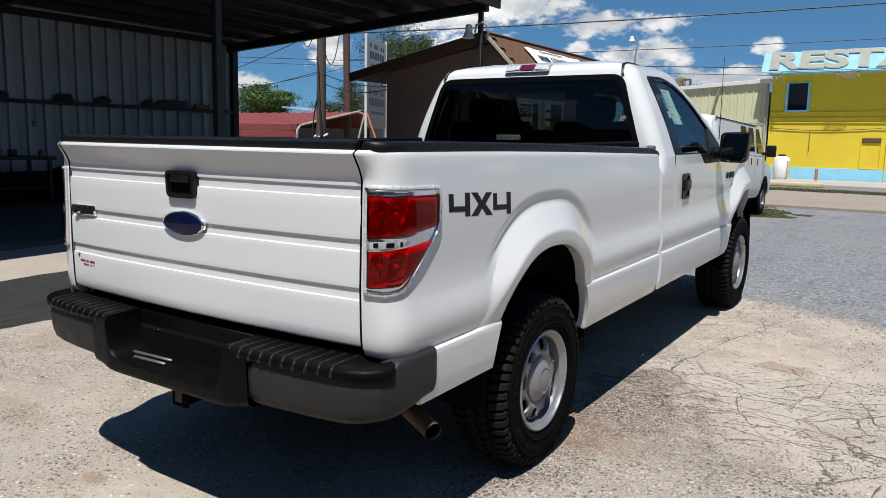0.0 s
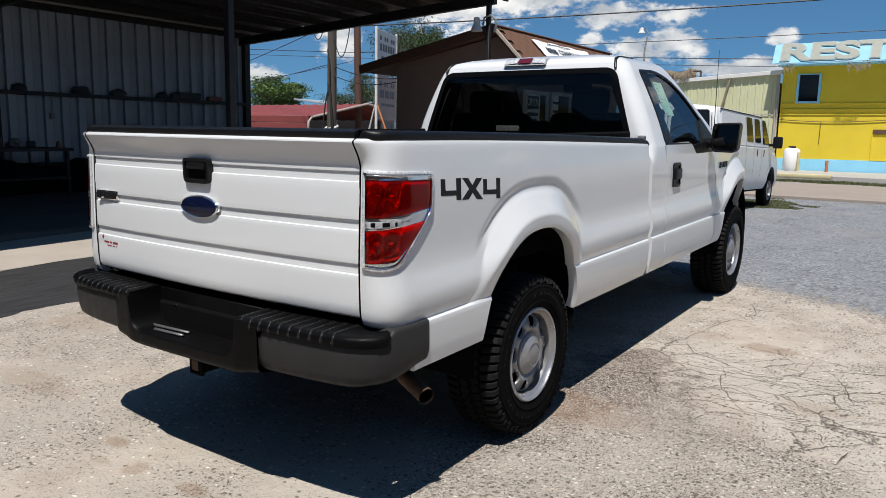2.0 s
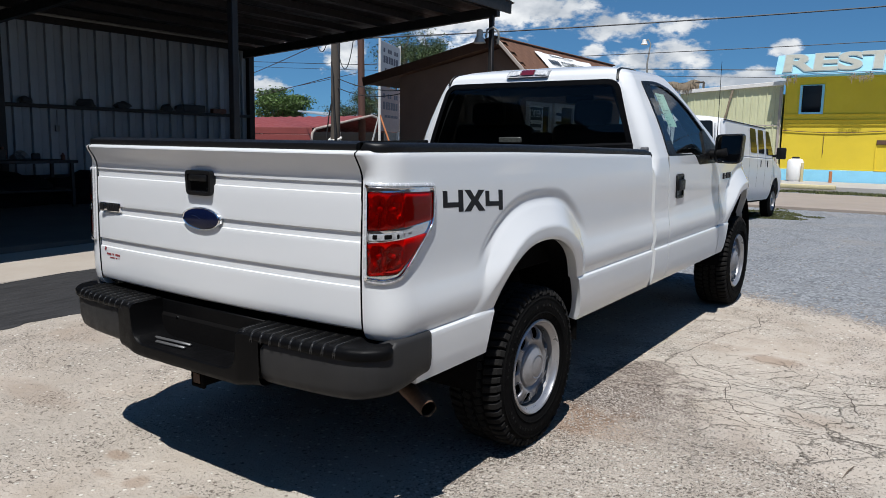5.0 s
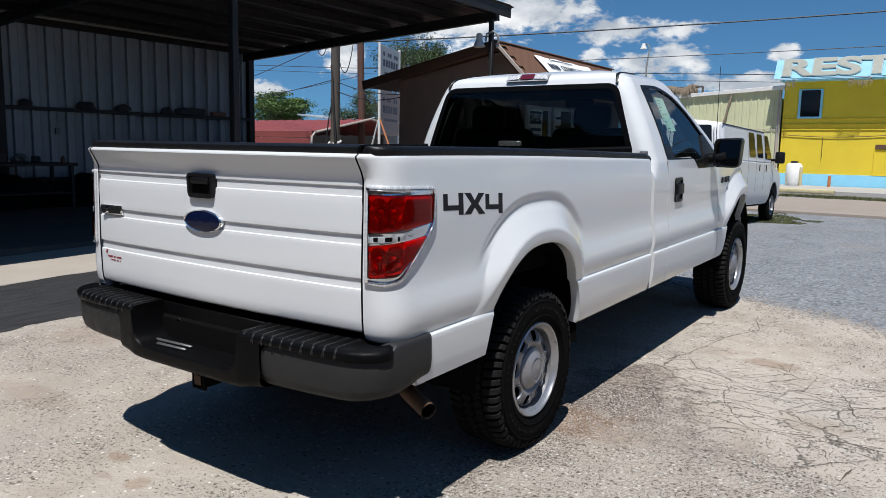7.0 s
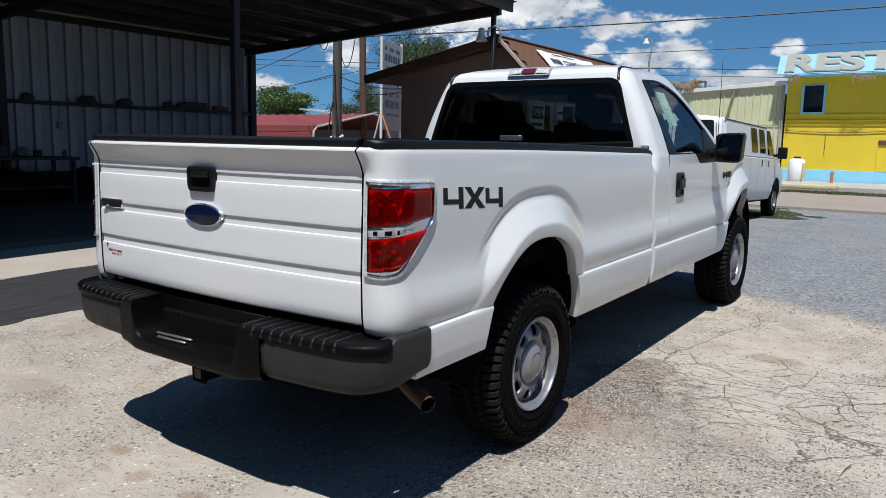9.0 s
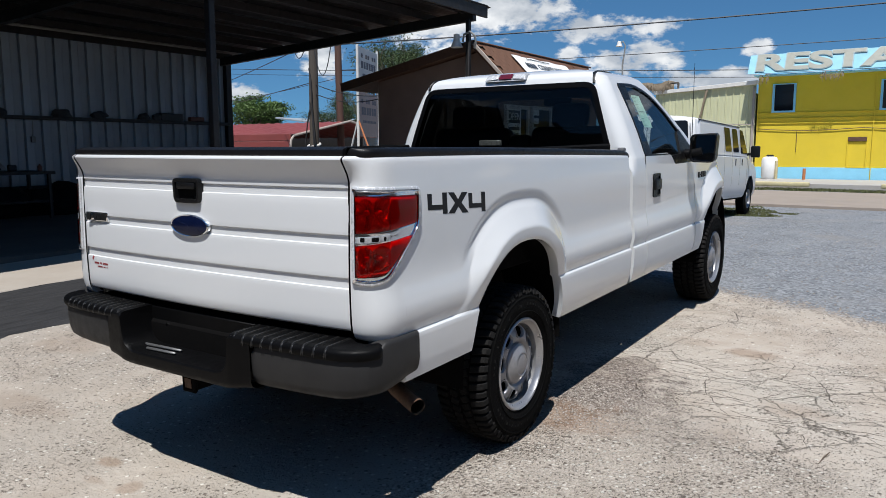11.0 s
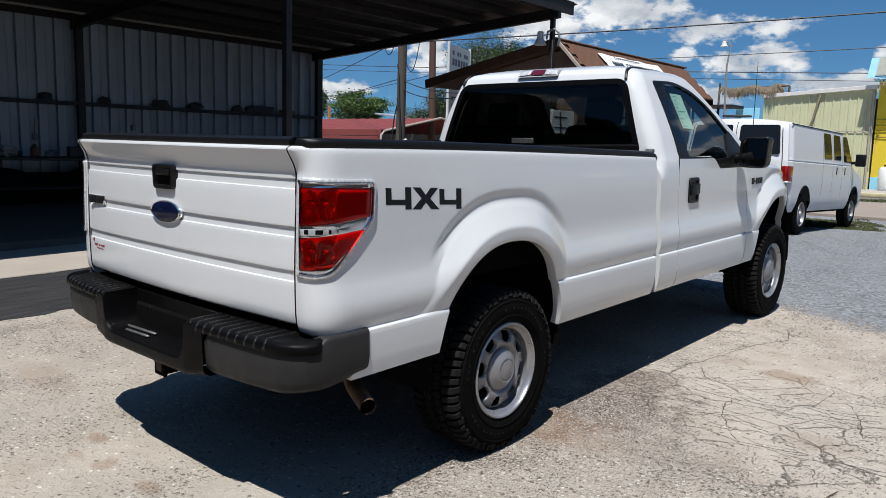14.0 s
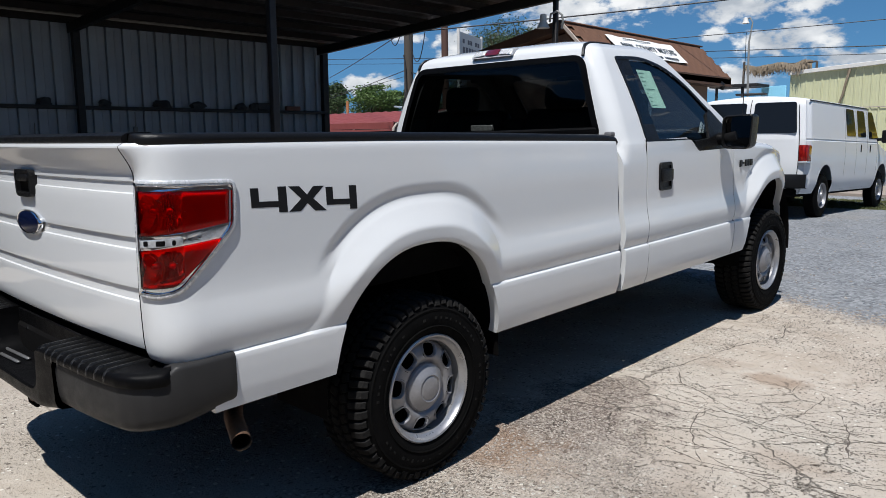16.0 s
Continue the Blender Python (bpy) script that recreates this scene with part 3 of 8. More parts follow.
# dealer's sticker: unreadable lines
bm = bmnew()
for k, (w, dz, dx) in enumerate(((0.115, 0.0, 0.0), (0.080, -0.016, 0.01))):
    n = 14 if k == 0 else 10
    for i in range(n):
        if i in (5, 8):
            continue
        x = -0.715 + dx + w * (i / (n - 1) - 0.5)
        box(bm, (x, gate_y(x, 0.925 + dz) - 0.0012, 0.925 + dz), (w / n * 0.7, 0.0012, 0.009 if k == 0 else 0.006))
box(bm, (-0.785, gate_y(-0.785, 0.93) - 0.0012, 0.948), (0.012, 0.0012, 0.018), 0, Matrix.Rotation(0.5, 3, "Y"))
part("dealer_sticker", bm, DECALRED, gate, "small red sticker of unreadable lines")

# ---- tail lamps ----


def corner_point(sgn, s, z, out=0.0):
    """A place on the tail corner: s runs in metres from the tailgate seam round the corner and forwards."""
    xs = side_x(-0.98, z)
    back = 1.1 + corner_profile(z, 0.0)
    cx, cy, e = 0.848, -0.98, 2.6
    pts = []
    for i in range(25):
        a = (math.pi / 2) * (1 - i / 24)
        ca, sa = max(0.0, math.cos(a)), max(0.0, math.sin(a))
        pts.append(Vector((cx + (xs - cx) * ca ** (2 / e), cy - (back - 0.98) * sa ** (2 / e), 0)))
    pts.append(Vector((xs, -0.5, 0)))
    left = s
    for p, q in zip(pts, pts[1:]):
        l = (q - p).length
        if left <= l or q is pts[-1]:
            d = (q - p).normalized()
            pos = p + d * left
            nrm = Vector((d.y, -d.x, 0))
            pos = pos + nrm * out
            return Vector((sgn * pos.x, pos.y, z))
        left -= l


def lamp_patch(bm, outline, sgn, d0, d1, ease=0.012):
    """A lens with the outline (s, z), domed between d0 at its rim and d1 inside, that follows the body's corner."""
    cs = sum(p[0] for p in outline) / len(outline)
    cz = sum(p[1] for p in outline) / len(outline)
    rows = []
    for k, d in ((1.0, d0 - 0.012), (1.0, d0), (0.97, d1), (0.8, d1 + 0.001), (0.6, d1 + 0.001), (0.4, d1 + 0.001), (0.2, d1 + 0.001), (0.02, d1 + 0.001)):
        rows.append([corner_point(sgn, cs + (s - cs) * k, cz + (z - cz) * k, d) for s, z in outline])
    grid(bm, rows, close_v=True)


def dense(pts, step=0.008):
    out = []
    for i in range(len(pts)):
        a, b = Vector(pts[i]), Vector(pts[(i + 1) % len(pts)])
        n = max(1, round((b - a).length / step))
        out += [tuple(a.lerp(b, k / n)) for k in range(n)]
    return out


def frame_patch(bm, outer, inner, sgn, d):
    loops = []
    for o, dd in ((outer, -0.012), (outer, d * 0.7), (shrink(outer, 0.004), d), (shrink(inner, -0.003), d), (inner, d * 0.6), (inner, -0.006)):
        loops.append([corner_point(sgn, s, z, dd) for s, z in o])
    grid(bm, loops, close_v=True)


def lamp_bowl(bm, sgn, s0, s1, z0, z1, bowls):
    """A faceted mirror tray with hollow cups, sunk behind the lens."""
    rows = []
    ns, nz = 44, 26
    for i in range(ns + 1):
        s_ = s0 + (s1 - s0) * i / ns
        row = []
        for j in range(nz + 1):
            z = z0 + (z1 - z0) * j / nz
            d = 0.003
            for cs, cz, rs, rz in bowls:
                q = ((s_ - cs) / rs) ** 2 + ((z - cz) / rz) ** 2
                if q < 1:
                    d = min(d, 0.003 - 0.046 * (1 - q) ** 0.75 - 0.0075 * (i % 3 == 1) - 0.0030 * (j % 4 == 2))
            row.append(corner_point(sgn, s_, z, d))
        rows.append(row)
    grid(bm, rows)


def tail_lamp(sgn):
    L = 0.342
    outline = dense(rounded([(0.012, 0.982), (0.085, 0.974), (0.150, 0.985), (L - 0.004, 1.172), (L, 1.322), (0.010, 1.336)], [0.01, 0.02, 0.03, 0.03, 0.03, 0.012]))
    bm = bmnew()
    frame_patch(bm, outline, shrink(outline, 0.013), sgn, 0.010)
    lamp = part("tail_lamp", bm, LAMPGREY, truck, "red tail lamp in a clear and chrome bezel", angle=50)
    bm = bmnew()
    frame_patch(bm, shrink(outline, 0.0125), shrink(outline, 0.0185), sgn, 0.0125)
    part("bezel", bm, CHROME, lamp, "chrome bezel", angle=50)
    # mirrored strips above, between and below the red lenses
    for poly in ([(0.022, 1.298), (0.180, 1.294), (L - 0.018, 1.288), (L - 0.016, 1.312), (0.022, 1.325)],
                 [(0.024, 1.118), (0.16, 1.128), (L - 0.040, 1.140), (L - 0.020, 1.165), (L - 0.018, 1.190), (0.16, 1.174), (0.024, 1.168)],
                 [(0.026, 0.992), (0.085, 0.986), (0.140, 0.994), (L - 0.022, 1.160), (L - 0.050, 1.146), (0.140, 1.014), (0.026, 1.009)]):
        bm = bmnew()
        lamp_patch(bm, dense(poly), sgn, 0.003, 0.0045)
        part("reflector", bm, LAMPCHROME, lamp, angle=50)
    for nm, poly, zc, rz in (("upper_lens", [(0.028, 1.164), (L - 0.030, 1.187), (L - 0.027, 1.292), (0.027, 1.303)], 1.232, 0.056),
                             ("lower_lens", [(0.030, 1.005), (0.132, 1.010), (L - 0.052, 1.142), (0.028, 1.122)], 1.065, 0.050)):
        bm = bmnew()
        lamp_patch(bm, dense(rounded(poly, 0.008)), sgn, 0.009, 0.0115)
        lens = part(nm, bm, REDGLASS, lamp, "clear red lens", angle=50)
        bm = bmnew()
        lamp_bowl(bm, sgn, 0.024, 0.164, zc - rz - 0.010, zc + rz + 0.014, ((0.062, zc, 0.036, rz), (0.124, zc + 0.004, 0.042, rz)))
        part("bulb_tray", bm, LAMPTRAY, lens, "faceted mirror cups behind the lens", angle=4)
        for cs in (0.064, 0.128):
            bm = bmnew()
            a, b = corner_point(sgn, cs, zc + 0.006, -0.046), corner_point(sgn, cs, zc + 0.006, -0.006)
            tube(bm, [a, a.lerp(b, 0.5), a.lerp(b, 0.85), b], [0.011, 0.012, 0.009, 0.003], 12)
            part("bulb", bm, REDFLAT, lens)
        flat = [(0.160, 1.172), (L - 0.032, 1.188), (L - 0.029, 1.291), (0.160, 1.298)] if nm == "upper_lens" else [(0.160, 1.034), (L - 0.056, 1.141), (0.160, 1.131)]
        bm = bmnew()
        lamp_patch(bm, dense(rounded(flat, 0.004)), sgn, 0.005, 0.0065)
        part("side_reflector", bm, REDFLAT, lens, "plain dark red reflector", angle=50)
    bm = bmnew()
    lamp_patch(bm, dense(rounded([(0.030, 1.130), (0.160, 1.136), (0.160, 1.162), (0.030, 1.154)], 0.006)), sgn, 0.005, 0.0075)
    part("reverse_lens", bm, CLEARGREY, lamp, "clear reversing lens", angle=50)
    # dark bars painted in for the dark reflections across the reversing lens
    bm = bmnew()
    for a, b in ((0.046, 0.062), (0.084, 0.110), (0.128, 0.138)):
        lamp_patch(bm, dense(rounded([(a, 1.1365), (b, 1.137), (b, 1.1535), (a, 1.153)], 0.004), 0.01), sgn, 0.0078, 0.0085)
    part("reverse_dark_bars", bm, UNDER, lamp, angle=50)
    return lamp



REDGLASS = glass("red_lens_glass", (0.95, 0.050, 0.028), 0.6, 1.40)
LAMPTRAY = Mat("mirror_cups", (0.90, 0.88, 0.86), 0.16, 0.60)
LAMPGREY = worn("satin_lamp_rim", (0.56, 0.565, 0.57), 0.26, 0.25, amount=0.03, scale=20)
CLEARGREY = worn("clear_plastic", (0.46, 0.47, 0.48), 0.12, 0.25, amount=0.6, scale=50)
for s in (1, -1):
    bm = bmnew()
    gz_ = [0.795 + 0.649 * i / 70 for i in range(71)]
    grid(bm, [[Vector((s * x, -1.1 - corner_profile(z, 1.0) + 0.0008, z)) for z in gz_] for x in (0.8385, 0.8495)])
    part("gate_gap", bm, UNDER, truck)
for s in (1, -1):
    tail_lamp(s)

# ---- 4x4 decal on the bed sides ----


def decal(sgn):
    """The figures 4, X, 4 as thin plates that follow the side."""
    y0, z0, h = -0.794, 1.206, 0.086
    four = [(0.0, 0.95), (0.070, 0.95), (0.070, 0.44), (0.240, 0.44), (0.240, 1.0), (0.318, 1.0), (0.318, 0.0), (0.240, 0.0), (0.240, 0.21), (0.0, 0.21)]
    ex = [(0.338, 1.0), (0.440, 1.0), (0.508, 0.66), (0.575, 1.0), (0.678, 1.0), (0.566, 0.50), (0.690, 0.0), (0.578, 0.0), (0.508, 0.32), (0.440, 0.0), (0.330, 0.0), (0.450, 0.50)]
    bm = bmnew()

    def put(shift, k0, k1):
        def f(u, v, d):
            uu = u + shift
            y = y0 + uu * 0.435
            z = z0 + v * h - 0.026 * uu
            return Vector((sgn * (side_x(y, z) + d), y, z))
        return f
    for outline, shift in ((four, 0.0), (ex, 0.0), (four, 0.702)):
        loop = [bm.verts.new(put(shift * 0.99, 0, 0)(u, v, 0.0008)) for u, v in outline]
        back = [bm.verts.new(put(shift * 0.99, 0, 0)(u, v, -0.002)) for u, v in outline]
        bm.faces.new(loop)
        n = len(loop)
        for i in range(n):
            bm.faces.new([loop[i], loop[(i + 1) % n], back[(i + 1) % n], back[i]])
    return part("decal", bm, DECAL, bed_sides[0 if sgn > 0 else 1], "charcoal 4X4 lettering decal")


for s in (1, -1):
    decal(s)

# ---- cab: lower sides ----


def belt(y):
    return 1.352 - 0.006 * smooth01(1.6, 2.2, y) - 0.075 * smooth01(2.33, 2.47, y)


def fender_top(y):
    return curve([(2.9, 1.275), (3.3, 1.262), (3.683, 1.235), (4.0, 1.19), (4.2, 1.14), (4.42, 1.04)], y)


cab_corners, doors, fenders = [], [], []


def cab_corner_x(y, z):
    """The cab's corner panel, that leans in to meet the pillar above it."""
    u = min(1.0, max(0.0, (1.635 - y) / 0.085))
    pillar = curve([(1.20, 0.958), (1.30, 0.951), (1.34, 0.945), (1.42, 0.918)], z) - 0.06 * (1 - math.sqrt(1 - u * u)) + 0.001
    k = smooth01(1.22, 1.38, z)
    return side_x(y, z) * (1 - k) + pillar * k


for s in (1, -1):
    cab_corners.append(side_panel("cab_corner", 1.530, 1.788, lambda y: 1.415, truck, s, lip=0.06, shape=cab_corner_x))
    d = side_panel("door", 1.796, 2.985, belt, truck, s, "white cab door, closed")
    doors.append(d)
    fenders.append(side_panel("front_fender", 2.993, 4.42, fender_top, truck, s))

# dark seams behind the gaps round the doors
for s in (1, -1):
    for ya, yb, zt in ((1.784, 1.800, 1.36), (2.980, 2.998, 1.262)):
        bm = bmnew()
        zs = [0.535 + (zt - 0.535) * i / 60 for i in range(61)]
        grid(bm, [[Vector((s * (side_x(y, z) - 0.0025), y, z)) for z in zs] for y in (ya, yb)])
        part("door_seam", bm, UNDER, truck)

# ---- cab: upper part, a skin of rounded loops ----
CAB = [(1.30, 0.950, 1.510, 3.34), (1.34, 0.944, 1.511, 3.24), (1.42, 0.919, 1.514, 3.10), (1.50, 0.892, 1.519, 2.98), (1.60, 0.852, 1.529, 2.83),
       (1.70, 0.808, 1.542, 2.69), (1.78, 0.770, 1.554, 2.58), (1.84, 0.740, 1.568, 2.49), (1.886, 0.710, 1.586, 2.42), (1.914, 0.665, 1.616, 2.36),
       (1.933, 0.59, 1.675, 2.29), (1.950, 0.47, 1.765, 2.20), (1.961, 0.30, 1.88, 2.10), (1.967, 0.10, 1.98, 2.04)]


def cab_at(z, k):
    return curve([(c[0], c[k]) for c in CAB], z)


def ws(z):
    return cab_at(z, 1)


def rear_y(x, z):
    """The cab's back wall, bowed a little."""
    return cab_at(z, 2) + 0.022 * (abs(x) / cab_at(z, 1)) ** 2.4


side_win = rounded([(1.775, 1.842), (1.808, 1.345), (2.34, 1.333), (2.46, 1.268), (2.95, 1.262), (2.93, 1.39), (2.70, 1.55), (2.53, 1.69), (2.33, 1.80), (2.08, 1.852)],
                   [0.03, 0.05, 0.05, 0.04, 0.02, 0.05, 0.2, 0.2, 0.2, 0.1])
rear_win = rounded([(-0.815, 1.385), (0.815, 1.385), (0.668, 1.848), (-0.668, 1.848)], [0.05, 0.05, 0.08, 0.08], 8)
wind_win = rounded([(-0.86, 1.33), (0.86, 1.33), (0.64, 1.83), (-0.64, 1.83)], 0.06)
bm = bmnew()
levels = [1.30 + 0.02 * i for i in range(28)] + [1.84 + (z - 1.84) * 1.411 for z in (1.855, 1.864, 1.872, 1.88, 1.887, 1.892, 1.899, 1.906, 1.912, 1.918, 1.922, 1.926, 1.928, 1.930)]
NX, NY = 44, 70
rows = []
for z in levels:
    w, yr, yf = ws(z), cab_at(z, 2), cab_at(z, 3)
    r = min(0.085, w * 0.45)
    loop = []
    for i in range(NX + 1):
        x = -(w - r) + 2 * (w - r) * i / NX
        loop.append(Vector((x, yr + 0.022 * (abs(x) / w) ** 2.4, z)))
    c = 0.022
    for i in range(1, 8):
        a = math.pi / 2 * i / 8
        loop.append(Vector((w - r + r * math.sin(a), yr + c * ((w - r) / w) ** 2.4 * math.cos(a) ** 0.5 + (r + 0.03) * (1 - math.cos(a)), z)))
    ya = loop[-1].y + 0.012
    for i in range(NY + 1):
        loop.append(Vector((w, ya + (yf - 0.10 - ya) * i / NY, z)))
    for i in range(NX + 1):
        x = (w - 0.05) - 2 * (w - 0.05) * i / NX
        loop.append(Vector((x, yf - 0.06 * (abs(x) / w) ** 3, z)))
    for i in range(NY + 1):
        loop.append(Vector((-w, ya + (yf - 0.10 - ya) * (1 - i / NY), z)))
    for i in range(7, 0, -1):
        a = math.pi / 2 * i / 8
        loop.append(Vector((-(w - r + r * math.sin(a)), yr + c * ((w - r) / w) ** 2.4 * math.cos(a) ** 0.5 + (r + 0.03) * (1 - math.cos(a)), z)))
    rows.append(loop)
side_hole, rear_hole, wind_hole = shrink(side_win, 0.02), shrink(rear_win, 0.02), shrink(wind_win, 0.02)
N = len(rows[0])


def cab_skip(i, j):
    q = [rows[i][j], rows[i][(j + 1) % N], rows[i + 1][(j + 1) % N], rows[i + 1][j]]
    c = sum(q, Vector()) / 4
    if j < NX:
        return inside((c.x, c.z), rear_hole)
    first, second = NX + 8, NX + 8 + NY + 1
    if first <= j < first + NY or second + NX + 1 <= j < second + NX + 1 + NY:
        return inside((c.y, c.z), side_hole)
    if second <= j < second + NX:
        return inside((c.x, c.z), wind_hole)
    return False


vs = grid(bm, rows, close_v=True, skip=cab_skip)
bm.faces.new(vs[-1])
cab = part("cab_shell", bm, WHITE, truck, "white cab roof and pillars", angle=35)
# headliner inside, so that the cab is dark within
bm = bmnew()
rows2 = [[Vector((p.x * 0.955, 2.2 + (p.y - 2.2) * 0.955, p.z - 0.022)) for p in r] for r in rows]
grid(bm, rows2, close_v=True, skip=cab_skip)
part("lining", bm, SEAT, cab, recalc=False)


def put_side(sgn):
    return lambda u, v, d: Vector((sgn * (ws(v) + d), u, v))


def put_rear(u, v, d):
    return Vector((u, rear_y(u, v) - d, v))


def dense_ring(bm, outer, inner, d0, d1, put, step=0.02):
    """A frame that follows a curved skin."""
    n = len(outer)
    oo, ii = [], []
    for i in range(n):
        a, b = Vector(outer[i]), Vector(outer[(i + 1) % n])
        c, d = Vector(inner[i]), Vector(inner[(i + 1) % n])
        k = max(1, round((b - a).length / step))
        for q in range(k):
            oo.append(tuple(a.lerp(b, q / k)))
            ii.append(tuple(c.lerp(d, q / k)))
    ring(bm, oo, ii, d0, d1, put)


def pane_fill(bm, poly, put, depth, n=24):
    """A pane over the outline poly, cut into strips so that it can follow the skin."""
    vmin, vmax = min(p[1] for p in poly), max(p[1] for p in poly)
    rows = []
    for i in range(n + 1):
        v = vmin + (vmax - vmin) * (0.002 + 0.996 * i / n)
        xs = []
        for k in range(len(poly)):
            (x1, y1), (x2, y2) = poly[k], poly[k - 1]
            if (y1 > v) != (y2 > v):
                xs.append(x1 + (x2 - x1) * (v - y1) / (y2 - y1))
        if len(xs) < 2:
            continue
        a, b = min(xs), max(xs)
        rows.append([put(a + (b - a) * j / 16, v, depth) for j in range(17)])
    grid(bm, rows)


bm = bmnew()
dense_ring(bm, rear_win, shrink(rear_win, 0.035), -0.006, 0.005, put_rear)
rw = part("rear_window", bm, PAD, cab, "dark tinted rear window with a black border", angle=50)
bm = bmnew()
pane_fill(bm, shrink(rear_win, 0.030), put_rear, 0.001)
pn = part("pane", bm, CABGLASS, rw, recalc=False)
pn.visible_shadow = False
for s in (1, -1):
    d = doors[0 if s > 0 else 1]
    bm = bmnew()
    inn = shrink(side_win, 0.02)
    dense_ring(bm, side_win, inn, -0.012, 0.006, put_side(s))
    wn = part("window_frame", bm, BLACKPL, d, "black window frame", angle=50)
    # broad black post at the back and the mirror sail in front
    bm = bmnew()
    back = [(1.785, 1.835), (1.925, 1.835), (1.965, 1.36), (1.815, 1.36)]
    prism(bm, back, -0.008, 0.004, put_side(s))
    part("rear_post", bm, BLACKPL, d)
    bm = bmnew()
    sail = [(2.40, 1.335), (2.62, 1.345), (2.67, 1.50), (2.74, 1.53), (2.92, 1.395), (2.94, 1.272), (2.47, 1.276)]
    prism(bm, sail, -0.008, 0.008, put_side(s))
    part("mirror_sail", bm, BLACKPL, d)
    bm = bmnew()
    pane_fill(bm, shrink(side_win, 0.012), put_side(s), -0.004)
    pn = part("side_glass", bm, SIDEGLASS, d, recalc=False)
    pn.visible_shadow = False
    # door handle
    bm = bmnew()
    yb, zb = 2.005, 1.145
    hp = rounded([(yb - 0.075, zb - 0.085), (yb + 0.075, zb - 0.085), (yb + 0.075, zb + 0.08), (yb - 0.075, zb + 0.08)], 0.025)
    ring(bm, hp, shrink(hp, 0.018), -0.01, 0.010, lambda u, v, q: Vector((s * (side_x(u, v) + q), u, v)))
    prism(bm, shrink(hp, 0.012), -0.008, 0.002, lambda u, v, q: Vector((s * (side_x(u, v) + q), u, v)))
    h = part("door_handle", bm, BLACKPL, d, "black plastic door handle", angle=30)
    bm = bmnew()
    box(bm, (s * (side_x(yb, zb) + 0.012), yb + 0.006, zb + 0.004), (0.020, 0.135, 0.075), 0.010, seg=2)
    part("grip", bm, BLACKPL, h)
    # mirror
    bm = bmnew()
    tube(bm, [(s * 0.93, 2.78, 1.335), (s * 1.02, 2.76, 1.345), (s * 1.08, 2.75, 1.36)], [0.045, 0.036, 0.034], 12)
    mr = part("door_mirror", bm, BLACKPL, d, "large black door mirror")
    bm = bmnew()
    shell = rounded([(-0.105, -0.112), (0.082, -0.116), (0.096, 0.092), (0.086, 0.108), (-0.102, 0.100)], 0.040)
    rows = []
    for k, dep in ((0.90, -0.02), (0.93, -0.066), (1.0, -0.058), (1.0, 0.00), (0.94, 0.05), (0.72, 0.085), (0.35, 0.100), (0.03, 0.102)):
        rows.append([Vector((s * (1.095 + u * k), 2.765 + dep, 1.388 + v * k)) for u, v in shell])
    grid(bm, rows, close_v=True)
    part("mirror_housing", bm, BLACKPL, mr)
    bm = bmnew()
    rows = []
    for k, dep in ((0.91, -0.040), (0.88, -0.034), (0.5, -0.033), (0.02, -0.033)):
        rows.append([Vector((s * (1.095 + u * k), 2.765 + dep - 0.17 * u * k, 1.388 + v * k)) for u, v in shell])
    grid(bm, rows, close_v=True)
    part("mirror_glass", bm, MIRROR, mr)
    # fender badge
    bm = bmnew()
    for k in range(5):
        yy = 3.10 + 0.045 * k
        box(bm, (s * (side_x(yy, 1.155) + 0.004), yy, 1.158), (0.010, 0.034, 0.046 if k != 1 else 0.012), 0.002)
    part("fender_badge", bm, DECAL, fenders[0 if s > 0 else 1], "small dark badge of plain bars")

# windshield, hood, nose
bm = bmnew()


def put_wind(u, v, d):
    return Vector((u, cab_at(v, 3) - 0.06 * (abs(u) / ws(v)) ** 3 + d, v))


dense_ring(bm, wind_win, shrink(wind_win, 0.04), -0.006, 0.005, put_wind)
wd = part("windshield", bm, BLACKPL, cab, "windshield with a black border", angle=50)
bm = bmnew()
pane_fill(bm, shrink(wind_win, 0.035), put_wind, 0.001)
pn = part("pane", bm, WINDGLASS, wd, recalc=False)
pn.visible_shadow = False
bm = bmnew()
rows = []
for i in range(25):
    y = 3.18 + 1.24 * i / 24
    zt = fender_top(y)
    rows.append([Vector(((0.93 - nose_in(y)) * (-1 + 2 * j / 24), y, zt - 0.03 + 0.075 * (1 - abs(-1 + 2 * j / 24) ** 3) + 0.02 * smooth01(3.9, 3.2, y))) for j in range(25)])
grid(bm, rows)
part("hood", bm, WHITE, truck)
for s in (1, -1):
    bm = bmnew()
    rows = []
    for i in range(25):
        y = 2.993 + 1.427 * i / 24
        zt = fender_top(y)
        x0 = side_x(y, zt)
        rows.append([Vector((s * (x0 - 0.10 * (1 - math.cos(a))), y, zt + 0.045 * math.sin(a))) for a in [math.pi / 2 * k / 8 for k in range(9)]])
    grid(bm, rows, flip=s < 0)
    part("fender_crown", bm, WHITE, fenders[0 if s > 0 else 1], recalc=False)
bm = bmnew()
rows = []
for j in range(31):
    u = -1 + 2 * j / 30
    rows.append([Vector((0.78 * u, 4.42 + 0.14 * (1 - abs(u) ** 3) - d, z)) for d, z in ((0.10, 1.03), (0.02, 0.98), (0, 0.86), (0, 0.74), (0.05, 0.73))])
grid(bm, rows)
part("grille_panel", bm, BLACKPL, truck)
bm = bmnew()
rows = []
for j in range(41):
    u = -1 + 2 * j / 40
    rows.append([Vector((0.895 * u, 4.20 + 0.40 * (1 - abs(u) ** 4) + d, z)) for d, z in ((-0.06, 0.78), (0.0, 0.76), (0.02, 0.68), (0.02, 0.54), (-0.02, 0.47), (-0.10, 0.45))])
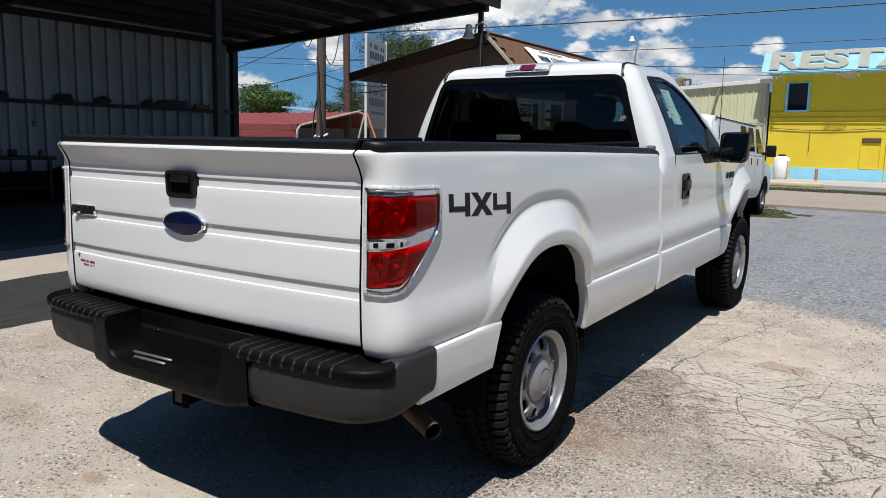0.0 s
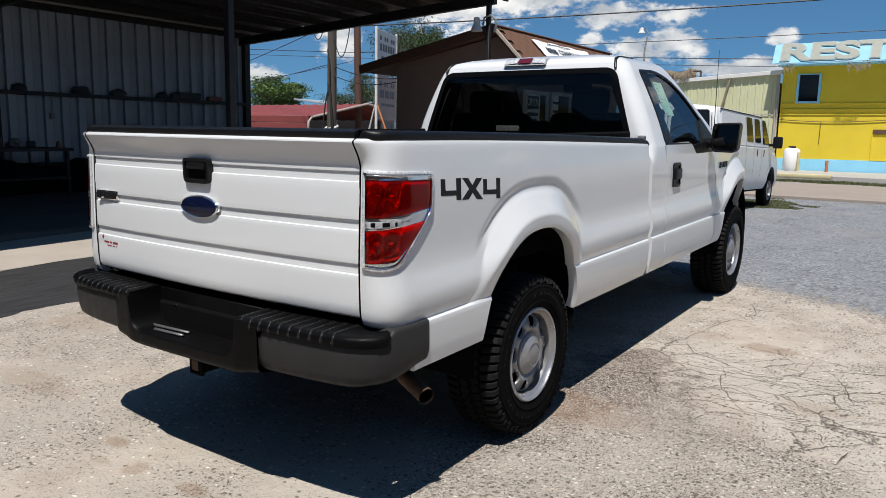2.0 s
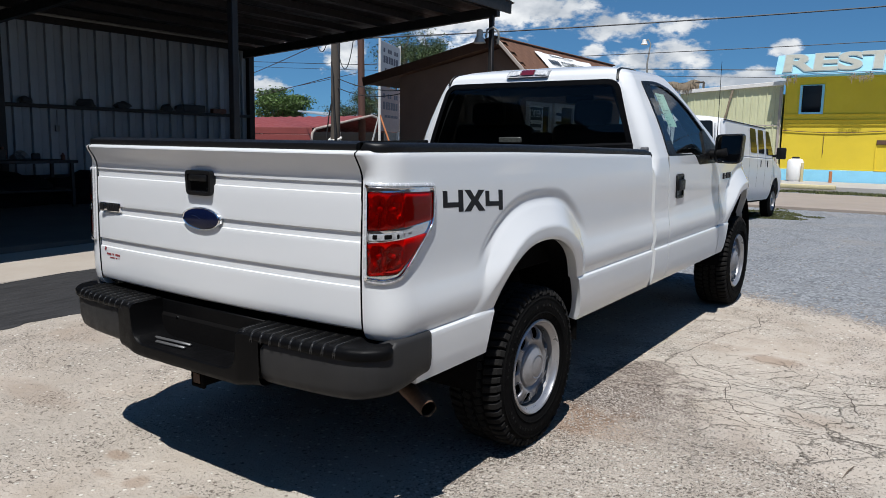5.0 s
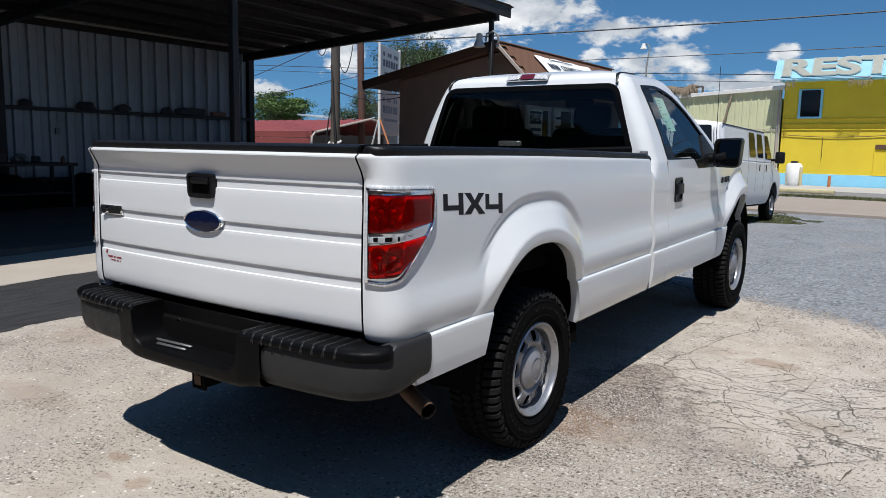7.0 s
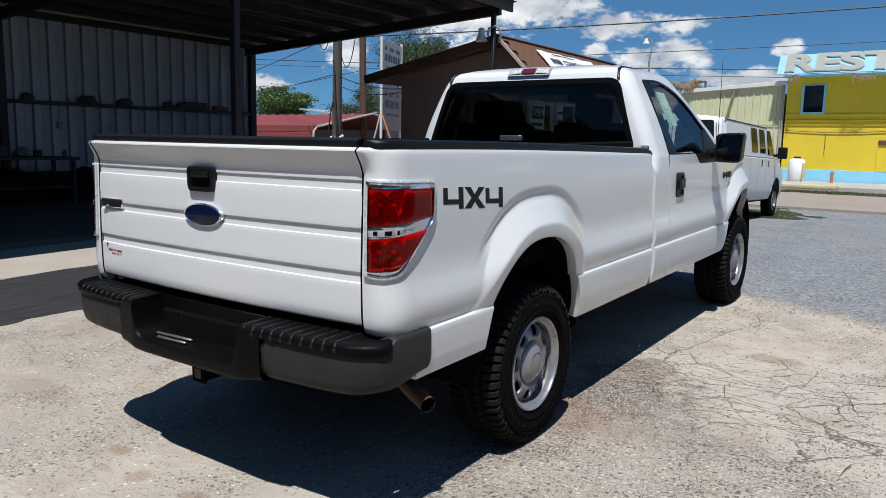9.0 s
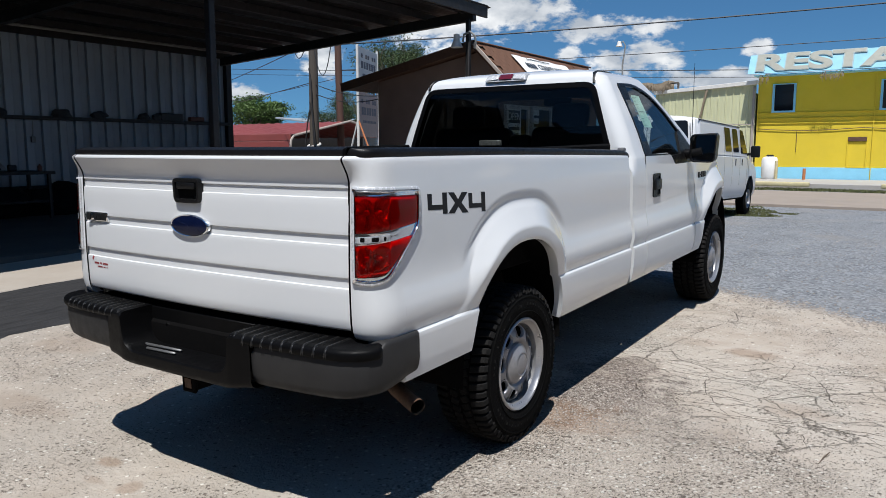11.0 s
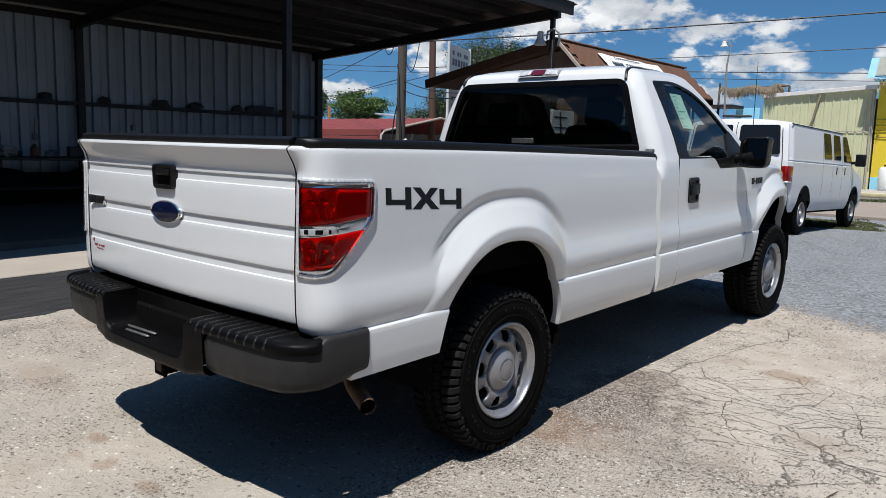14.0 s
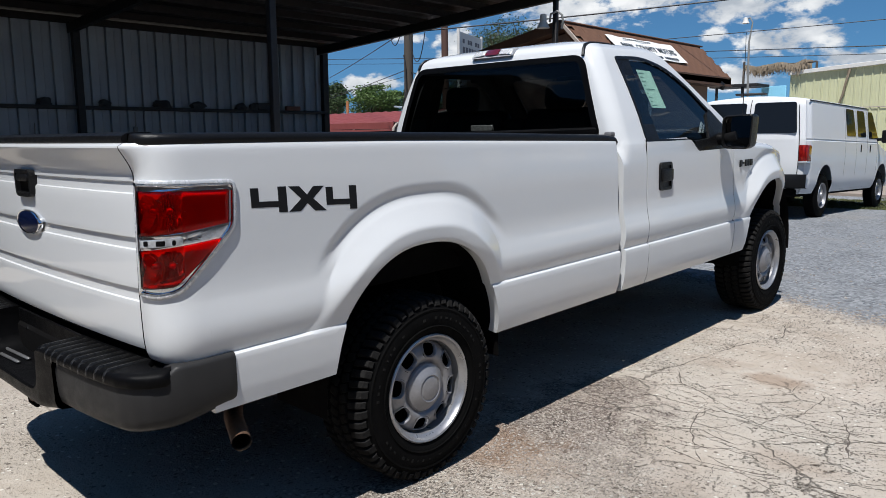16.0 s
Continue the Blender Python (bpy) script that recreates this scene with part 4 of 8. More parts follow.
grid(bm, rows)
part("front_bumper", bm, BLACKPL, truck, "dark front bumper")
# antenna
bm = bmnew()
tube(bm, [(0.76, 3.60, 1.24), (0.76, 3.60, 1.30), (0.76, 3.605, 2.10)], [0.012, 0.004, 0.0018], 8)
part("antenna", bm, BLACKPL, truck)
# seam strips on the roof and the high brake lamp
for s in (1, -1):
    bm = bmnew()
    pts = []
    path = [(0.662, 1.838), (0.656, 1.872), (0.644, 1.901)]
    for x, z in path:
        pts.append(Vector((s * x, rear_y(x, z) - 0.004 if z < 1.88 else cab_at(z, 2) + 0.024, z + 0.003)))
    pts += [Vector((s * 0.636, 1.69, 1.9180)), Vector((s * 0.632, 1.76, 1.9230)), Vector((s * 0.630, 1.86, 1.9250)), Vector((s * 0.629, 1.97, 1.9250))]
    tube(bm, pts, [0.010, 0.010, 0.010, 0.009, 0.008, 0.006, 0.002], 8)
    part("roof_moulding", bm, BLACKPL, cab)
bm = bmnew()
bl = rounded([(-0.165, -0.026), (0.165, -0.026), (0.158, 0.024), (-0.158, 0.024)], 0.012)


def put_brake(u, v, d):
    return Vector((u, rear_y(u, 1.896 + v) - 0.004 - d, 1.903 + v + 0.01 * (1 - (u / 0.165) ** 2)))


prism(bm, bl, -0.02, 0.014, put_brake, 0.004)
brake = part("brake_lamp", bm, CLEARGREY, cab, "high brake lamp with clear ends", angle=45)
bm = bmnew()
prism(bm, rounded([(-0.052, -0.019), (0.052, -0.019), (0.050, 0.017), (-0.050, 0.017)], 0.006), 0.008, 0.0165, put_brake, 0.002)
part("red_lens", bm, REDDARK, brake)
for s in (1, -1):
    bm = bmnew()
    prism(bm, rounded([(s * 0.060, -0.017), (s * 0.154, -0.017), (s * 0.149, 0.015), (s * 0.060, 0.015)], 0.007), 0.008, 0.0160, put_brake, 0.003)
    for k in range(3):
        a = 0.078 + 0.026 * k
        prism(bm, rounded([(s * a, -0.013), (s * (a + 0.012), -0.013), (s * (a + 0.012), 0.011), (s * a, 0.011)], 0.004), 0.015, 0.0172, put_brake, 0.001)
    part("clear_lens", bm, LAMPGREY, brake, "clear end lens")

# ---- inside the cab ----
bm = bmnew()
box(bm, (0, 1.95, 0.98), (1.55, 0.52, 0.16), 0.05, seg=3)
seat = part("bench_seat", bm, SEAT, truck, "grey bench seat with head restraints")
for x in (-0.42, 0.42):
    bm = bmnew()
    box(bm, (x, 1.80, 1.28), (0.66, 0.16, 0.56), 0.06, Matrix.Rotation(radians(-10), 3, "X"), 3)
    bk = part("seat_back", bm, SEAT, seat)
    bm = bmnew()
    box(bm, (x, 1.755, 1.635), (0.27, 0.10, 0.17), 0.045, Matrix.Rotation(radians(-8), 3, "X"), 3)
    part("head_restraint", bm, SEAT, bk)
bm = bmnew()
box(bm, (0, 1.80, 1.25), (0.18, 0.14, 0.50), 0.04, Matrix.Rotation(radians(-10), 3, "X"), 3)
part("middle_back", bm, SEAT, seat)
bm = bmnew()
box(bm, (0, 2.98, 1.16), (1.70, 0.42, 0.24), 0.06, seg=3)
box(bm, (0, 3.00, 0.95), (1.6, 0.3, 0.3), 0.03)
part("dashboard", bm, DASH, truck)
bm = bmnew()
c = Vector((-0.42, 2.62, 1.22))
rot = Matrix.Rotation(radians(65), 3, "X")
tube(bm, [c + rot @ Vector((0.19 * math.cos(2 * math.pi * i / 32), 0.19 * math.sin(2 * math.pi * i / 32), 0)) for i in range(33)], 0.016, 8, False)
for a in (200, 340, 90):
    tube(bm, [c, c + rot @ Vector((0.19 * math.cos(radians(a)), 0.19 * math.sin(radians(a)), 0))], 0.018, 8)
tube(bm, [c + rot @ Vector((0, 0, 0.02)), c + rot @ Vector((0, 0, -0.34))], 0.04, 10)
part("steering_wheel", bm, DASH, truck)
bm = bmnew()
box(bm, (0, 2.2, 0.72), (1.7, 1.4, 0.06), 0.01)
part("cab_floor", bm, DASH, truck)
bm = bmnew()
box(bm, (0, 2.44, 1.76), (0.24, 0.03, 0.07), 0.02, seg=2)
part("inside_mirror", bm, DASH, truck)
bm = bmnew()
box(bm, (-0.20, 1.70, 1.445), (0.19, 0.02, 0.04), 0.004)
part("card", bm, CLEARGREY, truck, "pale card lying behind the rear window")
# window form on the right-hand door glass
bm = bmnew()
wp = [(1.985, 1.770), (2.150, 1.766), (2.178, 1.540), (2.008, 1.544)]
prism(bm, wp, -0.009, -0.0075, put_side(1))
form = part("window_form", bm, PAPER, doors[0], "pale green printed paper form behind the glass")
bm = bmnew()
for k in range(9):
    z = 1.752 - 0.024 * k
    f = (1.770 - z) / 0.226
    a = 1.995 + 0.024 * f
    l = (0.07, 0.04, 0.05, 0.03, 0.11, 0.02, 0.05, 0.03, 0.06)[k]
    prism(bm, [(a, z), (a + l, z), (a + l, z - 0.0035), (a, z - 0.0035)], -0.0074, -0.0066, put_side(1))
part("print", bm, PALEINK, form)

# ---- rear bumper ----
RIB = worn("worn_pad_rib", (0.012, 0.012, 0.012), 0.30, amount=0.4, scale=20, bump=0.1, spec=0.35)
STRIP = worn("worn_tread_strip", (0.07, 0.07, 0.07), 0.4, amount=0.3, scale=20)
# plan of its outer face from the middle to the end, on the right-hand side
PLAN = [(0.0, -1.285), (0.25, -1.284), (0.40, -1.281), (0.55, -1.274), (0.70, -1.262), (0.80, -1.248), (0.87, -1.236), (0.92, -1.214), (0.957, -1.178), (0.978, -1.135), (0.988, -1.08), (0.993, -1.00), (0.994, -0.905)]


def plan_at(s, inset=0.0):
    """A place on the plan, s metres from the middle, and moved inwards by inset."""
    left = s
    for k, (p, q) in enumerate(zip(PLAN, PLAN[1:])):
        p, q = Vector(p), Vector(q)
        l = (q - p).length
        if left <= l or k == len(PLAN) - 2:
            d = (q - p).normalized()
            # soften the normal across the joints
            nxt = Vector(PLAN[min(k + 2, len(PLAN) - 1)]) - q
            prv = p - Vector(PLAN[max(k - 1, 0)])
            t = min(1.0, left / l)
            d2 = d
            if t > 0.5 and nxt.length > 1e-6:
                d2 = d.lerp((d + nxt.normalized()).normalized(), (t - 0.5) * 2)
            if t < 0.5 and prv.length > 1e-6:
                d2 = (d + prv.normalized()).normalized().lerp(d, t * 2)
            nrm = Vector((d2.y, -d2.x)).normalized()
            return p + d * left - nrm * inset
        left -= l


PLAN_LEN = sum((Vector(q) - Vector(p)).length for p, q in zip(PLAN, PLAN[1:]))


bm = bmnew()
box(bm, (0, -1.10, 0.63), (1.30, 0.10, 0.16), 0.02)
bumper = part("rear_bumper", bm, UNDER, truck, "grey and black step bumper")
PAD_END = PLAN_LEN - 0.205
prof = [(0.09, 0.740), (0.012, 0.742), (0.004, 0.737), (0.0, 0.727), (0.0, 0.66), (0.003, 0.610), (0.010, 0.582), (0.026, 0.566), (0.09, 0.560)]
for s in (1, -1):
    bm = bmnew()
    rows = []
    s0 = 0.452
    n = 60
    for i in range(n + 1):
        k = s0 + (PLAN_LEN - s0) * i / n
        f = i / n
        row = []
        for d, z in prof:
            q = plan_at(k, d + (0.006 if i in (0, n) else 0.0))
            lift = (0.012 * smooth01(0.45, 0.7, f) + 0.006 * smooth01(0.72, 1.0, f)) * smooth01(0.70, 0.58, z)
            top = (-0.03 * smooth01(0.04, 0.0, f) - 0.010 + 0.040 * smooth01(PAD_END - 0.05, PAD_END + 0.012, k)) if z > 0.7 else 0.0
            lift += 0.022 * smooth01(PLAN_LEN - 0.22, PLAN_LEN, k) * smooth01(0.70, 0.58, z)
            row.append(Vector((s * q.x, q.y, z + lift + top)))
        rows.append(row)
    rows.insert(0, [Vector((p.x, p.y + 0.05, p.z)) for p in rows[0]])
    rows.append([Vector((p.x - s * 0.05, p.y, p.z)) for p in rows[-1]])
    grid(bm, rows)
    part("end_cap", bm, GREYPL, bumper, "dark grey bumper end", angle=40)
    # step pad with ribs, from the middle recess to just before the end
    bm = bmnew()
    rows = []
    n = 60
    s1 = PAD_END
    for i in range(n + 1):
        k = 0.352 + (s1 - 0.352) * i / n
        f = i / n
        depth = 0.16 - 0.105 * smooth01(0.66, 0.98, f)
        edge = 0.034 - 0.008 * smooth01(0.2, 0.8, f)
        tip = 0.020 * smooth01(0.93, 1.0, f) ** 2
        row = []
        for d, z in ((0.004, 0.694 + edge), (-0.008 + tip, 0.694 + edge), (-0.013 + tip, 0.702 + edge), (-0.013 + tip, 0.748), (-0.005 + tip, 0.759), (0.012, 0.763), (depth - 0.015, 0.766), (depth, 0.756), (depth, 0.66)):
            q = plan_at(k, d)
            row.append(Vector((s * q.x, q.y, z)))
        rows.append(row)
    vs = grid(bm, rows)
    bm.faces.new(vs[0])
    bm.faces.new(vs[-1])
    pad = part("step_pad", bm, PAD, bumper, "black ribbed plastic step pad", angle=45)
    for k in range(10):
        x = 0.380 + 0.049 * k
        y0 = plan_at(x).y
        bm = bmnew()
        rows = []
        for (dy, z, nar) in ((-0.0145, 0.735, 0.6), (-0.0145, 0.747, 0.9), (-0.010, 0.7575, 1.0), (0.004, 0.7685, 1.0), (0.125, 0.7715, 1.0), (0.140, 0.762, 0.8)):
            rows.append([Vector((s * (x + dx * nar), y0 + dy, z - (0.0 if abs(dx) < 0.005 else 0.013))) for dx in (-0.0075, -0.003, 0.003, 0.0075)])
        grid(bm, rows)
        part("rib", bm, RIB, pad, angle=60)
# black box added below the tailgate to stop light through the bumper gap
bm = bmnew()
box(bm, (0, -1.05, 0.715), (1.74, 0.16, 0.07), 0.01)
part("gap_light_block", bm, UNDER, bumper)
# middle recess: brackets on both sides, a bowl between them
half = [(0.462, 0.755), (0.40, 0.757), (0.362, 0.757), (0.351, 0.750), (0.346, 0.70), (0.338, 0.652), (0.325, 0.626), (0.303, 0.608), (0.27, 0.600), (0.18, 0.598), (0.08, 0.598)]
path = [(-x, z) for x, z in half] + [(0.0, 0.598)] + [(x, z) for x, z in half[::-1]]
bm = bmnew()
rows = []
for x, z in path:
    b = 0.530 + 0.022 * smooth01(0.30, 0.46, abs(x))
    yb = -1.302 + 0.014 * smooth01(0.34, 0.46, abs(x))
    rows.append([Vector((x, -1.135, z)), Vector((x, yb + 0.02, z)), Vector((x, yb + 0.006, z - 0.001)), Vector((x, yb, z - 0.008)), Vector((x, yb, b + 0.030)), Vector((x, yb + 0.006, b + 0.012)), Vector((x, yb + 0.024, b)), Vector((x, -1.16, b - 0.008))])
grid(bm, rows)
box(bm, (0, -1.132, 0.675), (0.72, 0.012, 0.17), 0.003)
rc = part("middle_step", bm, PAD, bumper, "black recessed middle step", angle=40)
for k, (x, w) in enumerate(((-0.19, 0.24), (-0.15, 0.19))):
    bm = bmnew()
    box(bm, (x, -1.205 - 0.040 * k, 0.604), (w, 0.016, 0.012), 0.005, Matrix.Rotation(radians(3), 3, "Z"))
    part("tread_strip", bm, STRIP, rc, "pale worn tread strip")
bm = bmnew()
tube(bm, [(-0.23, -1.13, 0.690), (-0.23, -1.150, 0.690)], 0.007, 10)
part("lamp_socket", bm, CHROME, rc)
# tow hitch
bm = bmnew()
box(bm, (0, -1.08, 0.480), (0.068, 0.30, 0.068), 0.006)
box(bm, (0, -1.220, 0.480), (0.084, 0.02, 0.084), 0.006)
box(bm, (0, -0.98, 0.49), (0.95, 0.07, 0.07), 0.01)
box(bm, (-0.10, -1.18, 0.515), (0.10, 0.06, 0.05), 0.01)
hitch = part("tow_hitch", bm, UNDER, truck, "rusty black tow hitch receiver")
bm = bmnew()
box(bm, (0, -1.2235, 0.480), (0.056, 0.016, 0.056), 0.008)
part("bore", bm, RUST, hitch)
# exhaust
bm = bmnew()
tube(bm, [(0.50, -0.45, 0.53), (0.58, -0.62, 0.525), (0.69, -0.755, 0.508), (0.82, -0.835, 0.486), (0.965, -0.893, 0.455)], 0.033, 18, False)
pipe = part("exhaust_pipe", bm, RUST, truck, "rust-brown exhaust pipe")
bm = bmnew()
tube(bm, [(0.9648, -0.893, 0.455), (0.82, -0.835, 0.486), (0.72, -0.775, 0.502)], 0.0295, 18, False)
part("bore", bm, UNDER, pipe)

# ---- underbody ----
for s in (1, -1):
    bm = bmnew()
    box(bm, (s * 0.45, 1.6, 0.58), (0.09, 5.4, 0.16), 0.01)
    part("frame_rail", bm, UNDER, truck)
    bm = bmnew()
    box(bm, (s * 0.86, 0.96, 0.60), (0.10, 0.95, 0.10), 0.02)
    part("sill_rail", bm, UNDER, truck)
    bm = bmnew()
    box(bm, (s * 0.80, 2.25, 0.56), (0.16, 1.55, 0.10), 0.02)
    part("sill_rail", bm, UNDER, truck)
    bm = bmnew()
    box(bm, (s * 0.86, -0.72, 0.60), (0.14, 0.55, 0.05), 0.01)
    part("sill_rail", bm, UNDER, truck)
    for ax in AXLES:
        bm = bmnew()
        rows = []
        for k in range(25):
            a = math.pi * k / 24
            c, sn = math.cos(a), math.sin(a)
            rows.append([Vector((s * x, ARCHES[AXLES.index(ax)] - (ARCH_A + 0.02) * abs(c) ** 0.87 * (1 if c > 0 else -1), ARCH_Z - 0.02 + (ARCH_B + 0.03) * sn ** 0.87)) for x in (0.945, 0.80, 0.62)])
        grid(bm, rows)
        box(bm, (s * 0.60, ax, 0.78), (0.02, 1.1, 0.52), 0.004)
        part("wheel_liner", bm, UNDER, truck)
bm = bmnew()
box(bm, (0, 0.22, 0.90), (1.55, 2.50, 0.05), 0.01)
box(bm, (0, 1.47, 1.15), (1.62, 0.05, 0.50), 0.01)
part("bed_floor", bm, UNDER, truck)
bm = bmnew()
tube(bm, [(-0.8, 0, 0.40), (-0.2, 0, 0.40), (0.2, 0, 0.40), (0.8, 0, 0.40)], 0.045, 12)
lathe(bm, [(-0.16, 0.03), (-0.12, 0.12), (0, 0.16), (0.12, 0.12), (0.16, 0.03)], 20, pose(0, 0.0, 0.40))
part("rear_axle", bm, UNDER, truck)
bm = bmnew()
tube(bm, [(-0.8, 3.683, 0.40), (0.8, 3.683, 0.40)], 0.04, 12)
part("front_axle", bm, UNDER, truck)
bm = bmnew()
box(bm, (0, 3.7, 0.62), (0.9, 0.8, 0.35), 0.05)
part("engine_block", bm, UNDER, truck)
bm = bmnew()
box(bm, (0.2, 1.6, 0.58), (0.5, 1.2, 0.22), 0.05)
part("fuel_tank", bm, UNDER, truck)
for s in (1, -1):
    bm = bmnew()
    for k in range(4):
        box(bm, (s * 0.56, 0, 0.47 - 0.014 * k), (0.065, 1.2 - 0.2 * k, 0.011), 0.002)
    tube(bm, [(s * 0.48, -0.15, 0.42), (s * 0.42, 0.15, 0.80)], 0.028, 10)
    part("leaf_spring", bm, UNDER, truck)


# ---- wheels ----
def wheel_meshes():
    """Meshes of one wheel about its own centre, its face towards +x."""
    R = 0.390
    bm = bmnew()
    prof = [(-0.115, 0.222), (-0.135, 0.25), (-0.142, 0.30), (-0.138, 0.340), (-0.122, 0.364), (-0.10, 0.377), (-0.05, 0.381), (0.0, 0.382), (0.05, 0.381), (0.10, 0.377),
            (0.122, 0.364), (0.134, 0.345), (0.140, 0.320), (0.141, 0.295), (0.137, 0.262), (0.128, 0.238), (0.115, 0.222)]
    lathe(bm, prof, 72)
    # fine ring on the side wall
    lathe(bm, [(0.139, 0.262), (0.1425, 0.266), (0.139, 0.270)], 72)
    lathe(bm, [(0.1395, 0.330), (0.1405, 0.338), (0.136, 0.342)], 72)
    tyre = bm
    lug = bmnew()
    n = 58
    for k in range(n):
        a = 2 * math.pi * k / n
        for sgn in (1, -1):
            rot = Matrix.Rotation(a + (0.0 if sgn > 0 else math.pi / n), 4, "X")
            # shoulder lug: over the edge and down the side
            w = 0.031 if k % 2 else 0.027
            down = 0.352 if k % 2 else 0.361
            sec = [(sgn * 0.062, 0.376), (sgn * 0.062, R), (sgn * 0.112, R - 0.002), (sgn * 0.128, R - 0.010), (sgn * 0.136, down), (sgn * 0.122, down - 0.004)]
            rows = []
            for t, e in ((-w / 2, 0.004), (-w / 2 + 0.003, 0), (w / 2 - 0.003, 0), (w / 2, 0.004)):
                rows.append([rot @ Vector((x - sgn * e * 0.6, t + 0.006 * (abs(x) - 0.1) / 0.04, r - e)) for x, r in sec])
            vs = grid(lug, rows)
            lug.faces.new(vs[0])
            lug.faces.new(vs[-1])
        for x, sh in ((-0.028, 0.25), (0.028, 0.75)):
            rot = Matrix.Rotation(a + sh * 2 * math.pi / n, 4, "X")
            b = bmesh.new()
            bmesh.ops.create_cube(b, size=1.0)
            bmesh.ops.scale(b, vec=(0.040, 0.033, 0.016), verts=b.verts)
            bmesh.ops.bevel(b, geom=list(b.edges), offset=0.003, segments=1, affect="EDGES")
            merge(lug, b, rot @ pose(x, 0, R - 0.008, 0, 0, 20 if x > 0 else -20))
    # raised blocks on the side wall
    rb = random.Random(8)
    for k in range(60):
        if k % 15 < 3 or rb.random() < 0.2:
            continue
        rot = Matrix.Rotation(2 * math.pi * (k + 0.3 * rb.random()) / 60, 4, "X")
        h = rb.uniform(0.010, 0.020)
        box_m = rot @ pose(0.1405, 0, 0.302, 0, -4, 0)
        b = bmesh.new()
        bmesh.ops.create_cube(b, size=1.0)
        bmesh.ops.scale(b, vec=(0.003, rb.uniform(0.006, 0.016), h * 0.7), verts=b.verts)
        merge(lug, b, box_m)
    # steel rim
    rim = bmnew()
    lathe(rim, [(0.105, 0.224), (0.128, 0.232), (0.134, 0.226), (0.131, 0.219), (0.118, 0.213), (0.112, 0.206), (0.106, 0.200), (0.076, 0.197), (0.056, 0.194), (0.052, 0.195)], 72)
    # disc with eight windows
    nn = 8
    rows = []
    disc = bmnew()
    seg = 160
    keys = [(0.03, 0.080), (0.100, 0.080), (0.104, 0.080), (0.110, 0.084), (0.118, 0.091), (0.128, 0.094), (0.138, 0.0935), (0.150, 0.091), (0.165, 0.086), (0.178, 0.078), (0.188, 0.067), (0.195, 0.056)]
    radii = [(0.195 - 0.003 * i, curve(keys, 0.195 - 0.003 * i)) for i in range(32)] + [(0.03, 0.080)]
    for r, x in radii:
        rows.append([Vector((x, r * math.cos(2 * math.pi * k / seg), r * math.sin(2 * math.pi * k / seg))) for k in range(seg)])

    def hole(i, j):
        r = (radii[i][0] + radii[i + 1][0]) / 2
        a = ((j + 0.5) / seg * nn) % 1.0 - 0.5
        u, v = a * 2 * math.pi / nn * r / 0.039, (r - 0.158) / 0.0305
        return abs(u) ** 3 + abs(v) ** 3 < 1
    grid(disc, rows, close_v=True, skip=hole)
    # raised rim of one window
    vent = bmnew()
    for k in range(1):
        a = math.pi / nn
        pts = []
        for q in range(24):
            t = 2 * math.pi * q / 24
            u = 0.039 * math.copysign(abs(math.cos(t)) ** 0.67, math.cos(t)) * (1 + 0.15 * math.sin(t))
            v = 0.0305 * math.copysign(abs(math.sin(t)) ** 0.67, math.sin(t))
            pts.append((u, 0.158 + v))
        rows = []
        for k2, dx in ((1.10, 0.002), (1.0, 0.0035), (0.90, 0.000), (0.86, -0.012)):
            row = []
            for u, r in pts:
                uu, rr = u * k2, 0.158 + (r - 0.158) * k2
                x = curve(sorted((p[0], p[1]) for p in radii), rr) + dx
                row.append(Vector((x, rr * math.cos(a) - uu * math.sin(a), rr * math.sin(a) + uu * math.cos(a))))
            rows.append(row)
        grid(vent, rows, close_v=True)
    cap = bmnew()
    lathe(cap, [(0.078, 0.103), (0.090, 0.101), (0.094, 0.098), (0.098, 0.088), (0.114, 0.070), (0.119, 0.062), (0.121, 0.057), (0.118, 0.054), (0.117, 0.051), (0.119, 0.048), (0.121, 0.040), (0.123, 0.001)], 56)
    return tyre, lug, rim, disc, cap, vent


tyre, lug, rim, disc, cap, vent = wheel_meshes()
wheels = []
w0 = part("wheel", tyre, RUBBER, truck, "all-terrain tyre on a silver steel wheel", angle=30)
for b_ in (disc, cap, vent):
    bmesh.ops.translate(b_, vec=(0.010, 0, 0), verts=b_.verts)
tread = part("tread", lug, TREAD, w0, angle=30)
tread["kind"] = "stuff"
bits = [tread, part("rim", rim, RIMSTEEL, w0, "silver steel rim", angle=30), part("wheel_disc", disc, SILVER, w0, angle=40), part("hub_cap", cap, SILVER, w0, angle=30)]
v0 = part("vent_rim", vent, SILVER, w0, angle=40)
bits.append(v0)
for k in range(1, 8):
    o = new("vent_rim", v0.data)
    o.parent = w0
    o.matrix_basis = Matrix.Rotation(2 * math.pi * k / 8, 4, "X")
# drum and the rim's barrel, blackened in colour for the shade behind the windows
bm = bmnew()
lathe(bm, [(0.054, 0.1945), (0.02, 0.189), (0.0, 0.185), (0.0, 0.02), (-0.06, 0.02), (-0.06, 0.185), (-0.11, 0.19), (-0.12, 0.225)], 40)
bits.append(part("drum_and_barrel", bm, UNDER, w0))
places = [((0.83, 0.0, 0.388), 0), ((-0.83, 0.0, 0.388), 180), ((0.84, 3.683, 0.388), 0), ((-0.84, 3.683, 0.388), 180)]
for k, (p, turn) in enumerate(places):
    m = pose(*p, 0, 0, turn) @ Matrix.Rotation(radians((11, 40, 25, 70)[k]), 4, "X")
    if k == 0:
        w0.matrix_basis = m
    else:
        copy_thing(w0, m)

# ---- materials of the yard ----


